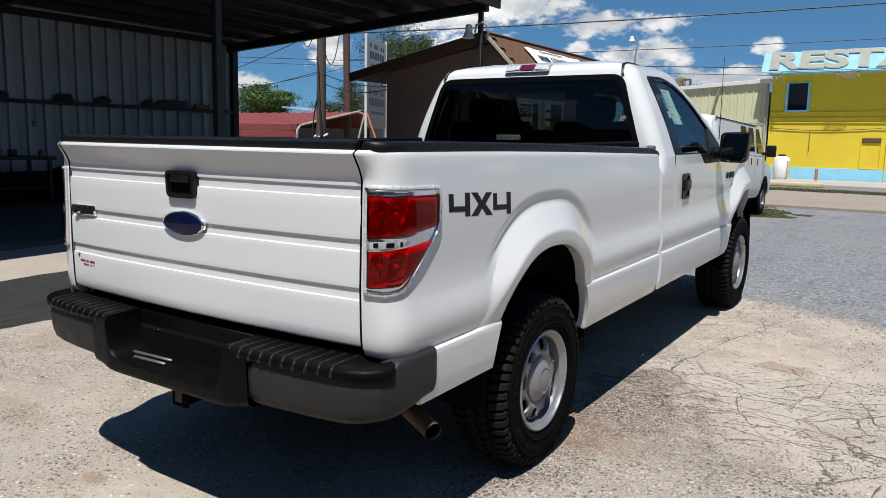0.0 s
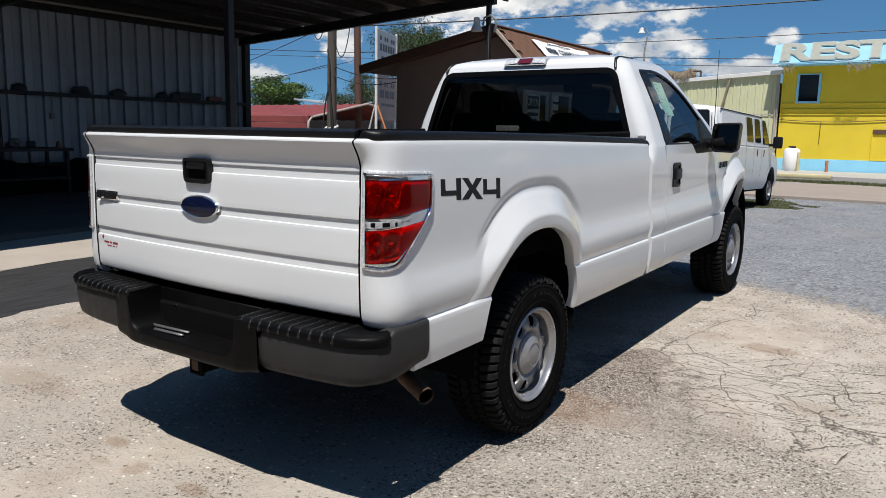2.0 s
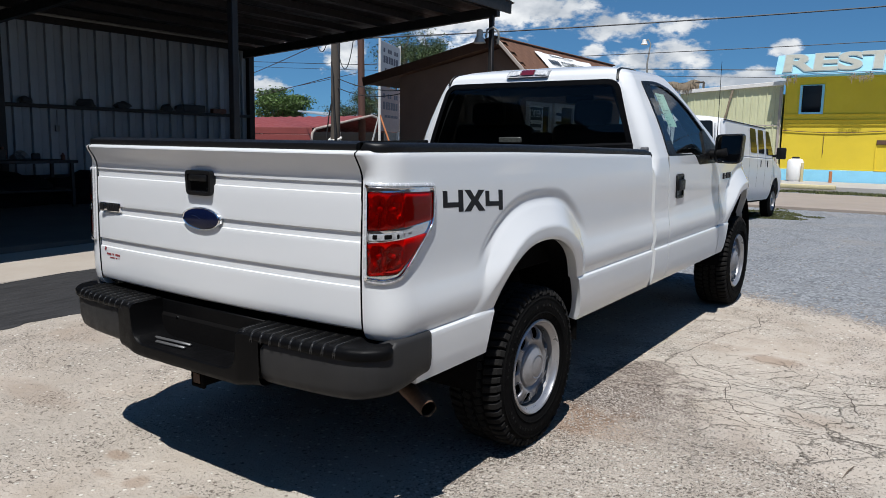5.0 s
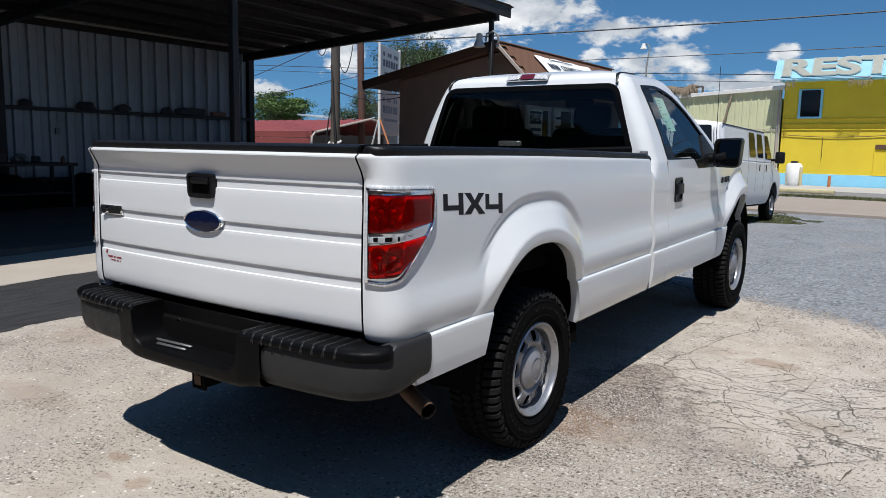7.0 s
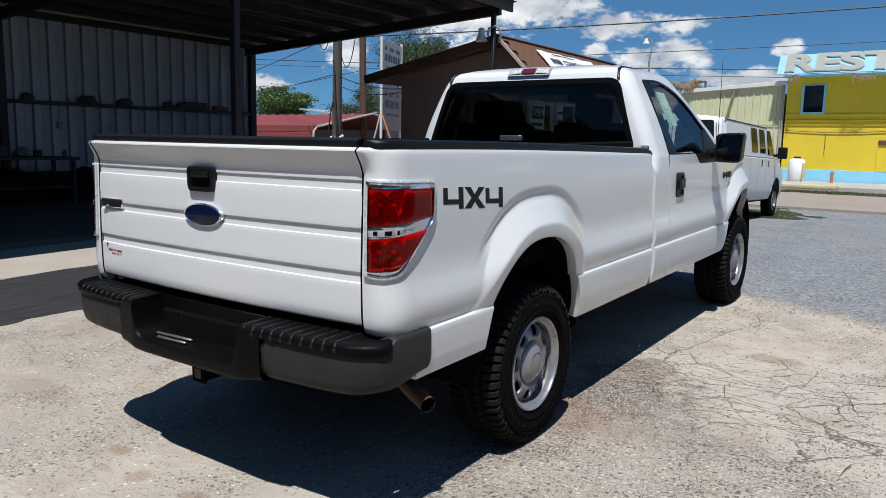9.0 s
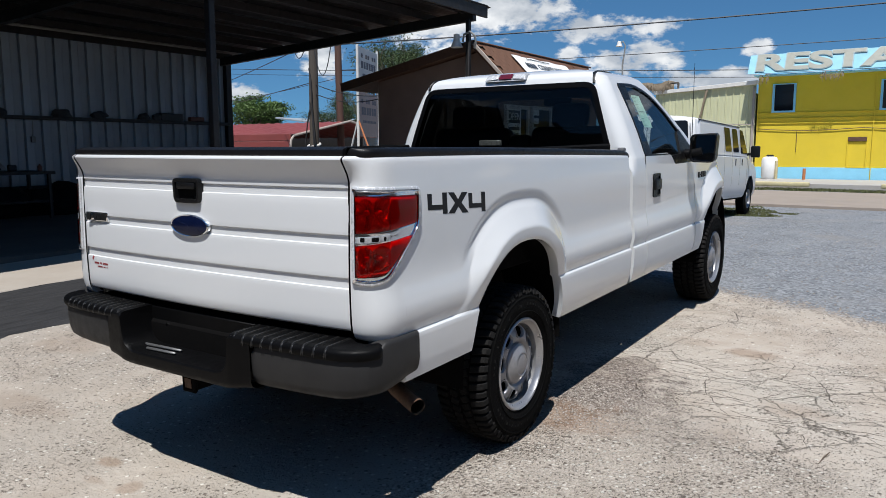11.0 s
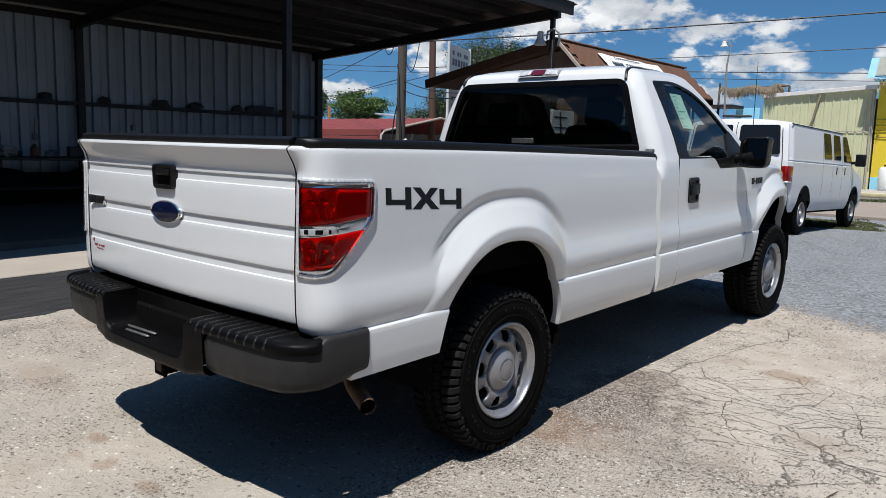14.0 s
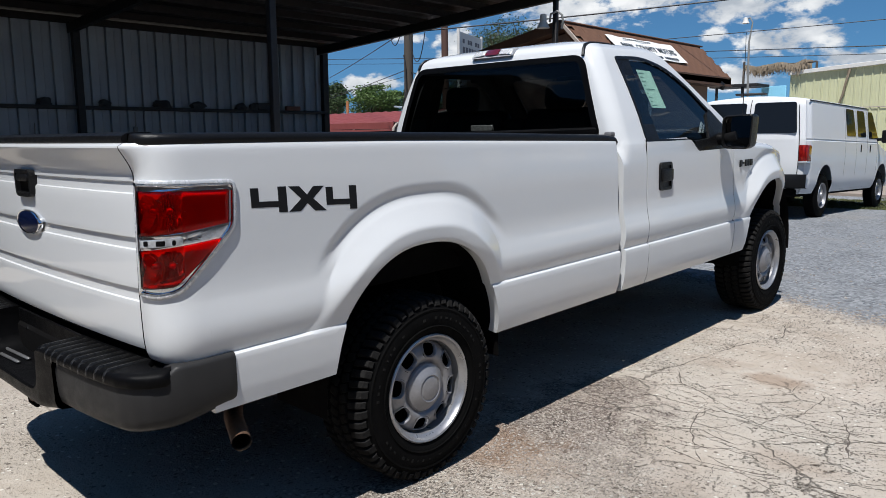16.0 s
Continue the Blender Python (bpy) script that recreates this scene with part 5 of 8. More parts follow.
def ground_mat():
    m = Mat("lot_surface", (0.4, 0.37, 0.32), 0.92, spec=0.2)
    sep = m.node("ShaderNodeSeparateXYZ")
    m.link(m.co, sep.inputs[0])
    X, Y = sep.outputs["X"], sep.outputs["Y"]
    rag = m.math("SUBTRACT", m.noise(4.5, 6, 0.65), 0.5)
    big, mid, fine = m.noise(0.55, 5, 0.6), m.noise(2.6, 6, 0.62), m.noise(24, 5, 0.65)

    def blob(cx, cy, rx, ry, ragged=0.9, soft=0.35):
        """A stain with a torn rim."""
        dx = m.math("MULTIPLY", m.math("SUBTRACT", X, cx), 1 / rx)
        dy = m.math("MULTIPLY", m.math("SUBTRACT", Y, cy), 1 / ry)
        d = m.math("SQRT", m.math("ADD", m.math("MULTIPLY", dx, dx), m.math("MULTIPLY", dy, dy)))
        d = m.math("ADD", d, m.math("MULTIPLY", rag, ragged * 2))
        return m.ramp(d, [(max(0.0, 0.5 - soft / 2), (1, 1, 1)), (0.5 + soft / 2, (0, 0, 0))])

    # pale cement, warmer and greyer by turns
    base = m.ramp(mid, [(0.26, (0.315, 0.265, 0.212)), (0.5, (0.385, 0.335, 0.280)), (0.74, (0.435, 0.390, 0.335))])
    base = m.mix(m.math("MULTIPLY", m.grey(big, 0.42, 0.62), 0.6), base, (0.385, 0.358, 0.312))
    base = m.mix(m.math("MULTIPLY", m.grey(m.noise(7, 5, 0.6), 0.50, 0.72), 0.35), base, (0.46, 0.42, 0.365))
    # darker and greyer towards low X, in blotches
    drab = m.math("SUBTRACT", 1.0, m.grey(X, 0.0, 1.2))
    base = m.mix(m.math("MULTIPLY", drab, m.math("ADD", m.math("MULTIPLY", m.grey(m.noise(1.1, 6, 0.62), 0.38, 0.62), 0.45), 0.15)), base, (0.265, 0.235, 0.198))
    # where the skin is worn off and the stones show
    band = m.math("SUBTRACT", m.math("SUBTRACT", 1.47, m.math("MULTIPLY", X, 0.42)), Y)
    band = m.math("ADD", band, m.math("MULTIPLY", rag, 1.1))
    rough_zone = m.math("MULTIPLY", m.grey(band, 0.0, 0.30), m.grey(X, 0.55, 0.85))
    loose = m.grey(m.math("ADD", m.noise(1.3, 7, 0.66), m.math("MULTIPLY", rag, 0.12)), 0.44, 0.62)
    left = m.math("SUBTRACT", 1.0, m.grey(X, 0.30, 0.90))
    worn_zone = m.math("MAXIMUM", rough_zone, m.math("MULTIPLY", loose, m.math("ADD", m.math("MULTIPLY", left, 0.65), 0.10)))
    stone = m.node("ShaderNodeTexVoronoi", Scale=115.0)
    m.link(m.co, stone.inputs["Vector"])
    spk = m.ramp(stone.outputs["Color"], [(0.05, (0.19, 0.158, 0.130)), (0.25, (0.31, 0.262, 0.215)), (0.55, (0.40, 0.350, 0.296)), (0.90, (0.55, 0.50, 0.435))])
    base = m.mix(m.math("MULTIPLY", worn_zone, 0.48), base, spk)
    # pits: small torn holes, crowded where it is worn
    pit_a = m.noise(72, 3, 0.62, (1.0, 0.75, 1.0), 0.5)
    pit_b = m.noise(105, 2, 0.6)
    dense_p = m.math("ADD", m.math("ADD", m.math("MULTIPLY", worn_zone, 0.030), m.math("MULTIPLY", left, 0.0)), m.math("MULTIPLY", m.math("SUBTRACT", m.noise(1.6, 6, 0.66), 0.5), 0.42))
    pits = m.grey(m.math("ADD", pit_a, dense_p), 0.615, 0.650)
    pits = m.math("MAXIMUM", pits, m.math("MULTIPLY", m.grey(m.math("ADD", pit_b, dense_p), 0.645, 0.70), 0.85))
    base = m.mix(m.math("MULTIPLY", pits, 0.80), base, (0.085, 0.070, 0.058))
    base = m.mix(m.math("MULTIPLY", m.grey(fine, 0.57, 0.70), 0.25), base, (0.30, 0.26, 0.215))
    big_stone = m.node("ShaderNodeTexVoronoi", Scale=38.0)
    m.link(m.co, big_stone.inputs["Vector"])
    core = m.ramp(big_stone.outputs["Distance"], [(0.30, (1, 1, 1)), (0.40, (0, 0, 0))])
    sepc = m.node("ShaderNodeSeparateColor")
    m.link(big_stone.outputs["Color"], sepc.inputs[0])
    share = m.math("ADD", m.math("MULTIPLY", worn_zone, 0.55), 0.10)
    dark_s = m.math("MULTIPLY", core, m.math("GREATER_THAN", m.math("ADD", sepc.outputs[0], m.math("MULTIPLY", share, 0.30)), 0.965))
    pale_s = m.math("MULTIPLY", core, m.math("GREATER_THAN", m.math("ADD", sepc.outputs[1], m.math("MULTIPLY", share, 0.40)), 0.97))
    base = m.mix(m.math("MULTIPLY", dark_s, 0.75), base, (0.12, 0.095, 0.08))
    base = m.mix(m.math("MULTIPLY", pale_s, 0.70), base, (0.62, 0.585, 0.52))
    # dark torn gravel and rust-brown soil beside the rear wheel
    base = m.mix(m.math("MULTIPLY", blob(1.02, 0.98, 0.70, 1.10, 0.75, 0.22), m.math("ADD", m.math("MULTIPLY", m.grey(stone.outputs["Color"], 0.25, 0.85), -0.75), 0.88)), base, (0.095, 0.072, 0.064))
    base = m.mix(m.math("MULTIPLY", blob(1.50, 0.55, 0.9, 0.5), 0.22), base, (0.20, 0.175, 0.155))
    base = m.mix(m.math("MULTIPLY", blob(1.02, 0.40, 0.55, 0.42, 0.7, 0.5), 0.55), base, (0.26, 0.165, 0.105))
    # brown spots
    for cx, cy, rx, ry, a in ((1.62, 2.10, 0.36, 0.20, 0.62), (-0.58, -1.27, 0.15, 0.08, 0.6), (-0.25, -1.38, 0.10, 0.11, 0.5), (0.11, -1.35, 0.17, 0.08, 0.55), (-1.72, -1.08, 0.75, 0.22, 0.28),
                               (-0.46, -1.42, 0.15, 0.06, 0.35), (2.05, 1.12, 0.35, 0.22, 0.28), (1.25, 2.2, 0.4, 0.22, 0.22), (0.5, 1.9, 0.5, 0.4, 0.2), (-2.7, -0.2, 0.6, 0.4, 0.25)):
        base = m.mix(m.math("MULTIPLY", blob(cx, cy, rx, ry, 0.35, 0.3), a), base, (0.235, 0.165, 0.115))
    # broken cracks, most of them across the slab
    addv = m.node("ShaderNodeVectorMath")
    addv.operation = "ADD"
    nz = m.node("ShaderNodeTexNoise", Scale=6.0, Detail=6.0, Roughness=0.68)
    m.link(m.co, nz.inputs["Vector"])
    sc = m.node("ShaderNodeVectorMath")
    sc.operation = "SCALE"
    sc.inputs["Scale"].default_value = 0.085
    m.link(nz.outputs["Color"], sc.inputs[0])
    st = m.node("ShaderNodeMapping", Scale=(0.44, 1.0, 1.0), Rotation=(0, 0, 0.22))
    m.link(m.co, st.inputs["Vector"])
    m.link(st.outputs[0], addv.inputs[0])
    m.link(sc.outputs[0], addv.inputs[1])
    zone = m.math("MAXIMUM", blob(1.75, 1.25, 2.4, 1.7, 0.5, 0.3), m.math("MULTIPLY", blob(1.2, 3.1, 1.0, 1.2, 0.5, 0.3), 0.5))
    crack = None
    for scale, width, gap in ((1.25, 0.0032, 0.30), (2.9, 0.0056, 0.38), (6.5, 0.0105, 0.49)):
        v = m.node("ShaderNodeTexVoronoi", Scale=scale)
        v.feature = "DISTANCE_TO_EDGE"
        m.link(addv.outputs[0], v.inputs["Vector"])
        c = m.ramp(v.outputs["Distance"], [(width * 0.35, (1, 1, 1)), (width, (0, 0, 0))])
        c = m.math("MULTIPLY", c, m.grey(m.noise(6.0 + scale, 4), gap, gap + 0.06))
        crack = c if crack is None else m.math("MAXIMUM", crack, c)
    crack = m.math("MULTIPLY", crack, zone)
    base = m.mix(m.math("MULTIPLY", crack, 0.50), base, (0.105, 0.088, 0.072))
    # grey crushed stone beyond the slab
    line = m.math("ADD", Y, m.math("MULTIPLY", X, 0.45))
    line = m.math("ADD", line, m.math("MULTIPLY", rag, 0.55))
    far = m.grey(m.math("SUBTRACT", line, 4.40), 0.0, 0.16)
    gv = m.node("ShaderNodeTexVoronoi", Scale=42.0)
    m.link(m.co, gv.inputs["Vector"])
    grav = m.ramp(gv.outputs["Color"], [(0.12, (0.12, 0.127, 0.14)), (0.5, (0.225, 0.237, 0.252)), (0.88, (0.36, 0.37, 0.385))])
    grav = m.mix(m.math("MULTIPLY", m.grey(mid, 0.40, 0.7), 0.7), grav, (0.248, 0.257, 0.267))
    grav = m.mix(m.math("MULTIPLY", m.grey(big, 0.55, 0.68), 0.5), grav, (0.29, 0.27, 0.25))
    grav = m.mix(m.math("MULTIPLY", m.grey(m.noise(14, 4, 0.6, (0.5, 1, 1)), 0.60, 0.66), 0.55), grav, (0.12, 0.12, 0.125))
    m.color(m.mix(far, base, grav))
    h = m.math("ADD", m.math("MULTIPLY", mid, 0.6), m.math("ADD", m.math("MULTIPLY", fine, 0.30), m.math("MULTIPLY", pit_b, 0.14)))
    h = m.math("ADD", h, m.math("MULTIPLY", m.math("MAXIMUM", dark_s, pale_s), 0.10))
    h = m.math("SUBTRACT", h, m.math("ADD", m.math("MULTIPLY", crack, 0.30), m.math("MULTIPLY", pits, 0.22)))
    m.bump(h, 1.0, 0.040)
    m.bump(m.math("MULTIPLY", stone.outputs["Distance"], m.math("MAXIMUM", worn_zone, far)), 0.7, 0.014)
    return m


def brick_free(name, c0, c1, scale, stretch=None, rough=0.8, bump=0.2):
    m = Mat(name, c0, rough, spec=0.3)
    m.color(m.mix(m.noise(scale * 9, 3), m.ramp(m.noise(scale, 6, stretch=stretch), [(0.3, c0), (0.7, c1)]), tuple((a + b) / 2 for a, b in zip(c0, c1))))
    m.bump(m.noise(scale * 12, 4), bump, 0.01)
    return m


GROUND = ground_mat()
ROAD = brick_free("tan_road", (0.23, 0.19, 0.157), (0.29, 0.247, 0.21), 1.2)
WALK = brick_free("sidewalk_concrete", (0.31, 0.29, 0.264), (0.385, 0.366, 0.34), 1.5)
GRASS = brick_free("dry_grass", (0.05, 0.075, 0.02), (0.13, 0.12, 0.055), 6, bump=0.6)
MATRUB = brick_free("black_rubber_mat", (0.004, 0.004, 0.0045), (0.045, 0.044, 0.045), 3, (9, 0.7, 1), 0.7, 1.0)
SHEET = worn("galvanised_sheet", (0.31, 0.345, 0.375), 0.5, 0.15, amount=0.2, scale=1.5, bump=0.05)
STEELDK = worn("dark_painted_steel", (0.016, 0.0148, 0.0152), 0.6, 0.2, amount=0.35, scale=5)
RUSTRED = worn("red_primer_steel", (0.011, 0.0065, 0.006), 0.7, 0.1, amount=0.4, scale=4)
SLAB = brick_free("shed_slab", (0.26, 0.22, 0.18), (0.36, 0.325, 0.28), 1.3)
SLABDK = brick_free("dark_floor_concrete", (0.05, 0.047, 0.043), (0.10, 0.092, 0.082), 1.3)
STUCCO = brick_free("brown_stucco", (0.20, 0.135, 0.10), (0.26, 0.18, 0.14), 2.5)
SHINGLE = brick_free("brown_shingle", (0.085, 0.042, 0.026), (0.165, 0.085, 0.053), 5, rough=0.9, bump=0.5)
FASCIA = worn("brown_fascia_board", (0.10, 0.05, 0.03), 0.7, amount=0.3, scale=5)
TRIMW = worn("weathered_white_trim", (0.62, 0.60, 0.56), 0.6, amount=0.2, scale=6)
TANTRIM = worn("dusty_tan_trim", (0.36, 0.31, 0.27), 0.6, amount=0.2, scale=6)
BANNER = worn("white_vinyl_banner", (0.80, 0.79, 0.76), 0.45, amount=0.06, scale=4)
YELLOW = worn("yellow_wall_paint", (0.66, 0.49, 0.025), 0.75, amount=0.14, scale=1.3, bump=0.1)
BLUEP = worn("light_blue_paint", (0.25, 0.58, 0.76), 0.7, amount=0.15, scale=2)
PALE = worn("pale_green_siding", (0.50, 0.50, 0.31), 0.6, amount=0.10, scale=1.5)
SIGNBLUE = worn("pale_blue_sign_paint", (0.25, 0.50, 0.60), 0.7, amount=0.2, scale=2)
SIGNGREY = worn("faded_cutout_letters", (0.27, 0.27, 0.225), 0.6, amount=0.2, scale=4)
REDROOF = worn("red_ribbed_roof", (0.20, 0.040, 0.032), 0.5, amount=0.2, scale=2)
WOODP = brick_free("weathered_pole_wood", (0.050, 0.042, 0.035), (0.115, 0.098, 0.082), 8, (1, 1, 0.08))
WOODR = brick_free("brown_pole", (0.060, 0.032, 0.024), (0.105, 0.058, 0.044), 8, (1, 1, 0.08))
WIRE = Mat("wire_black", (0.02, 0.02, 0.022), 0.6)
BARK = brick_free("bark", (0.09, 0.065, 0.045), (0.17, 0.13, 0.095), 9, (1, 1, 0.2), bump=0.8)
THATCH = brick_free("dead_palm_fronds", (0.15, 0.115, 0.078), (0.31, 0.25, 0.18), 9)
DARKGLASS = Mat("dark_window_glass", (0.008, 0.010, 0.013), 0.06, 0.0, 0.0, spec=0.22)
PANELINK = Mat("faded_sign_print", (0.07, 0.075, 0.10), 0.7)
PANELLOW = worn("pinkish_sign_panel", (0.26, 0.20, 0.19), 0.6, amount=0.15, scale=3)
PANEL = worn("grey_sign_panel", (0.46, 0.475, 0.48), 0.6, amount=0.12, scale=3)
TANKW = worn("white_tank_paint", (0.78, 0.77, 0.74), 0.4, amount=0.08, scale=6)
ORANGE = worn("rusty_orange_paint", (0.45, 0.16, 0.06), 0.7, amount=0.3, scale=10)
YCURB = worn("faded_yellow_kerb", (0.52, 0.45, 0.26), 0.8, amount=0.3, scale=5)
PEBBLE = Mat("pebble_stone", (0.4, 0.38, 0.34), 0.9, spec=0.2)
_isl = PEBBLE.node("ShaderNodeNewGeometry").outputs["Random Per Island"]
PEBBLE.color(PEBBLE.mix(PEBBLE.noise(180, 3), PEBBLE.ramp(_isl, [(0.0, (0.09, 0.075, 0.065)), (0.45, (0.24, 0.205, 0.175)), (0.85, (0.36, 0.32, 0.275)), (1.0, (0.50, 0.46, 0.41))]), (0.27, 0.24, 0.21)))



def leaf_mat(name, a, b):
    m = Mat(name, a, 0.55, spec=0.3)
    g = m.node("ShaderNodeNewGeometry")
    m.color(m.ramp(g.outputs["Random Per Island"], [(0.0, a), (1.0, b)]))
    return m


LEAF = leaf_mat("green_leaves", (0.028, 0.060, 0.010), (0.080, 0.130, 0.028))
LEAFDK = leaf_mat("dark_green_leaves", (0.022, 0.045, 0.012), (0.06, 0.085, 0.03))

# ---- ground ----


def land_z(y):
    return curve([(4.0, 0.0), (5.0, -0.02), (12.0, -0.30), (15.5, -0.465), (17.2, -0.50), (17.6, -0.45), (24.4, -0.585), (26.2, -0.61), (31.0, -0.66), (120.0, -2.9)], y)


bm = bmnew()
xs = [-900, -300, -120, -60] + [-40 + 2 * i for i in range(31)] + [40, 90, 300, 900]
ys = [-400, -150, -60, -30, -16] + [-12 + 1.0 * i for i in range(50)] + [50, 70, 110, 200, 400, 1200]
grid(bm, [[Vector((x, y, land_z(min(y, 120)))) for x in xs] for y in ys])
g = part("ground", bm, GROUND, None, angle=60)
tagged(g, "worn pale concrete lot with cracks, stains and grey gravel beyond", "ground", kind="structure")


def land_slab(name, x0, x1, y0, y1, z0, z1, mat, label, cat, bevel=0.01, kind="structure", dz=0.0):
    bm = bmnew()
    box(bm, (0, 0, (z0 + z1) / 2), (x1 - x0, y1 - y0, z1 - z0), bevel)
    ob = part(name, bm, mat, None)
    ob.matrix_basis = on_land((x0 + x1) / 2, (y0 + y1) / 2, dz)
    return tagged(ob, label, cat, kind=kind)


land_slab("road", -200, 200, 17.6, 24.4, -0.2, 0.012, ROAD, "tan dusty asphalt street", "road", dz=-0.09)
land_slab("pavement", -200, 200, 26.2, 30.9, -0.2, 0.10, WALK, "pale concrete sidewalk strip", "sidewalk")


def tufts(name, x0, x1, y0, y1, n, h, label, seed, sx=0.0):
    """Short blades and weeds scattered over a patch, as one piece of stuff."""
    rnd = random.Random(seed)
    v, f = [], []
    for _ in range(n):
        x, y = rnd.uniform(x0, x1), rnd.uniform(y0, y1)
        edge = 1 - ((2 * x - x0 - x1) / (x1 - x0)) ** 4 - ((2 * y - y0 - y1) / (y1 - y0)) ** 2
        if edge + 0.9 * noise.noise(Vector((x * 1.1, y * 1.6, seed))) < 0.25:
            continue
        z = land_z(y)
        for _k in range(4):
            a = rnd.uniform(0, 6.28)
            hh = h * rnd.uniform(0.25, 1.0)
            w = 0.012 + 0.02 * rnd.random()
            dx, dy = math.cos(a) * w, math.sin(a) * w
            lx, ly = rnd.uniform(-0.6, 0.6) * hh, rnd.uniform(-0.6, 0.6) * hh
            i = len(v)
            px, py = x + rnd.uniform(-0.05, 0.05), y + rnd.uniform(-0.05, 0.05)
            v += [(px - dx, py - dy, z), (px + dx, py + dy, z), (px + lx, py + ly, z + hh)]
            f.append((i, i + 1, i + 2))
    me = bpy.data.meshes.new(name)
    me.from_pydata(v, [], f)
    me.materials.append(GRASS.m)
    ob = new(name, me)
    return tagged(ob, label, "grass", kind="stuff")


tufts("grass", -6.5, -0.1, 14.0, 17.5, 5500, 0.035, "patchy short grass beside the street under the parked van", 3)
tufts("weeds", -6, 12, 24.7, 26.0, 3800, 0.09, "dry weeds along the kerb of the street", 5)
for x0, x1 in ((-3.6, -1.2), (1.0, 3.6)):
    bm = bmnew()
    box(bm, (0, 0, 0.08), (x1 - x0, 0.22, 0.16), 0.04, seg=2)
    ob = part("parking_kerb", bm, YCURB, None)
    ob.matrix_basis = on_land((x0 + x1) / 2, 26.0)
    tagged(ob, "faded yellow concrete parking kerb", "kerb", "parking kerbs")

# unseen plain walls, added behind and beside the camera to cut low skylight
for nm, c, d in (("skylight_block_south", (-1.2, -12.0), (23.4, 0.2)), ("skylight_block_east", (10.6, -1.0), (0.2, 22.2))):
    bm = bmnew()
    box(bm, (0, 0, 1.9), (d[0], d[1], 4.4), 0.01)
    ob = part(nm, bm, STUCCO, None)
    ob.matrix_basis = pose(c[0], c[1], 0)
    tagged(ob, "unseen plain brown stucco wall, added to cut low skylight", "wall", kind="structure")

# cracks in the slab, packed with dark dirt: the long ones with their branches, then the fine crazing between them
LONG_CRACKS = [[(0.75, 1.61), (1.08, 1.45), (1.57, 1.45), (1.78, 1.51), (1.88, 1.68), (2.02, 1.83), (2.22, 1.91), (3.4, 2.3)],
               [(1.41, 0.83), (1.58, 0.9), (1.75, 0.85), (2.09, 0.93), (2.5, 0.97)], [(1.32, 1.03), (1.6, 1.18), (1.8, 1.13), (1.96, 1.44), (2.3, 1.57), (3.0, 1.7)],
               [(0.8, 1.69), (1.03, 1.8), (1.13, 2.24), (1.18, 2.57), (1.35, 2.98), (1.25, 3.3)], [(1.12, 1.92), (1.24, 1.73), (1.62, 1.52)], [(2.02, 1.83), (2.12, 1.63), (2.22, 1.3)], [(1.5, 1.4), (1.56, 1.15), (1.75, 0.85)]]
CRACKDIRT = brick_free("crack_dirt", (0.058, 0.049, 0.041), (0.155, 0.13, 0.11), 9, rough=0.95, bump=0.6)


def torn_line(pts, seed, wide, sway=0.035):
    """A ribbon of dirt along pts with a torn edge and a changing width."""
    way = []
    for p, q in zip(pts, pts[1:]):
        p, q = Vector((*p, 0)), Vector((*q, 0))
        n = max(1, round((q - p).length / 0.011))
        way += [p.lerp(q, k / n) for k in range(n)]
    way.append(Vector((*pts[-1], 0)))
    for k, p in enumerate(way):
        a = 0.5 * noise.noise(Vector((p.x * 6, p.y * 6, seed))) + 0.28 * noise.noise(Vector((p.x * 21, p.y * 21, seed + 7)))
        b = 0.5 * noise.noise(Vector((p.x * 6, p.y * 6, seed + 20))) + 0.28 * noise.noise(Vector((p.x * 21, p.y * 21, seed + 31)))
        way[k] = p + Vector((a, b, 0)) * sway + Vector((noise.noise(p * 90), noise.noise(p * 83 + Vector((5, 0, 0))), 0)) * 0.004
    rows = []
    for k, p in enumerate(way):
        d = way[min(k + 1, len(way) - 1)] - way[max(k - 1, 0)]
        side = Vector((-d.y, d.x, 0)).normalized() if d.length > 1e-6 else Vector((1, 0, 0))
        ends = min(1.0, k / 6, (len(way) - 1 - k) / 6)
        gap = smooth01(-0.32, -0.05, noise.noise(Vector((p.x * 5, p.y * 5, seed + 50))))
        w = wide * ends * gap * (0.30 + 1.1 * abs(noise.noise(Vector((p.x * 26, p.y * 26, seed + 3))))) + 0.0003
        rows.append([Vector((p.x - side.x * w, p.y - side.y * w, 0.0006)), Vector((p.x, p.y, 0.0016)), Vector((p.x + side.x * w * 0.8, p.y + side.y * w * 0.8, 0.0006))])
    return rows, way


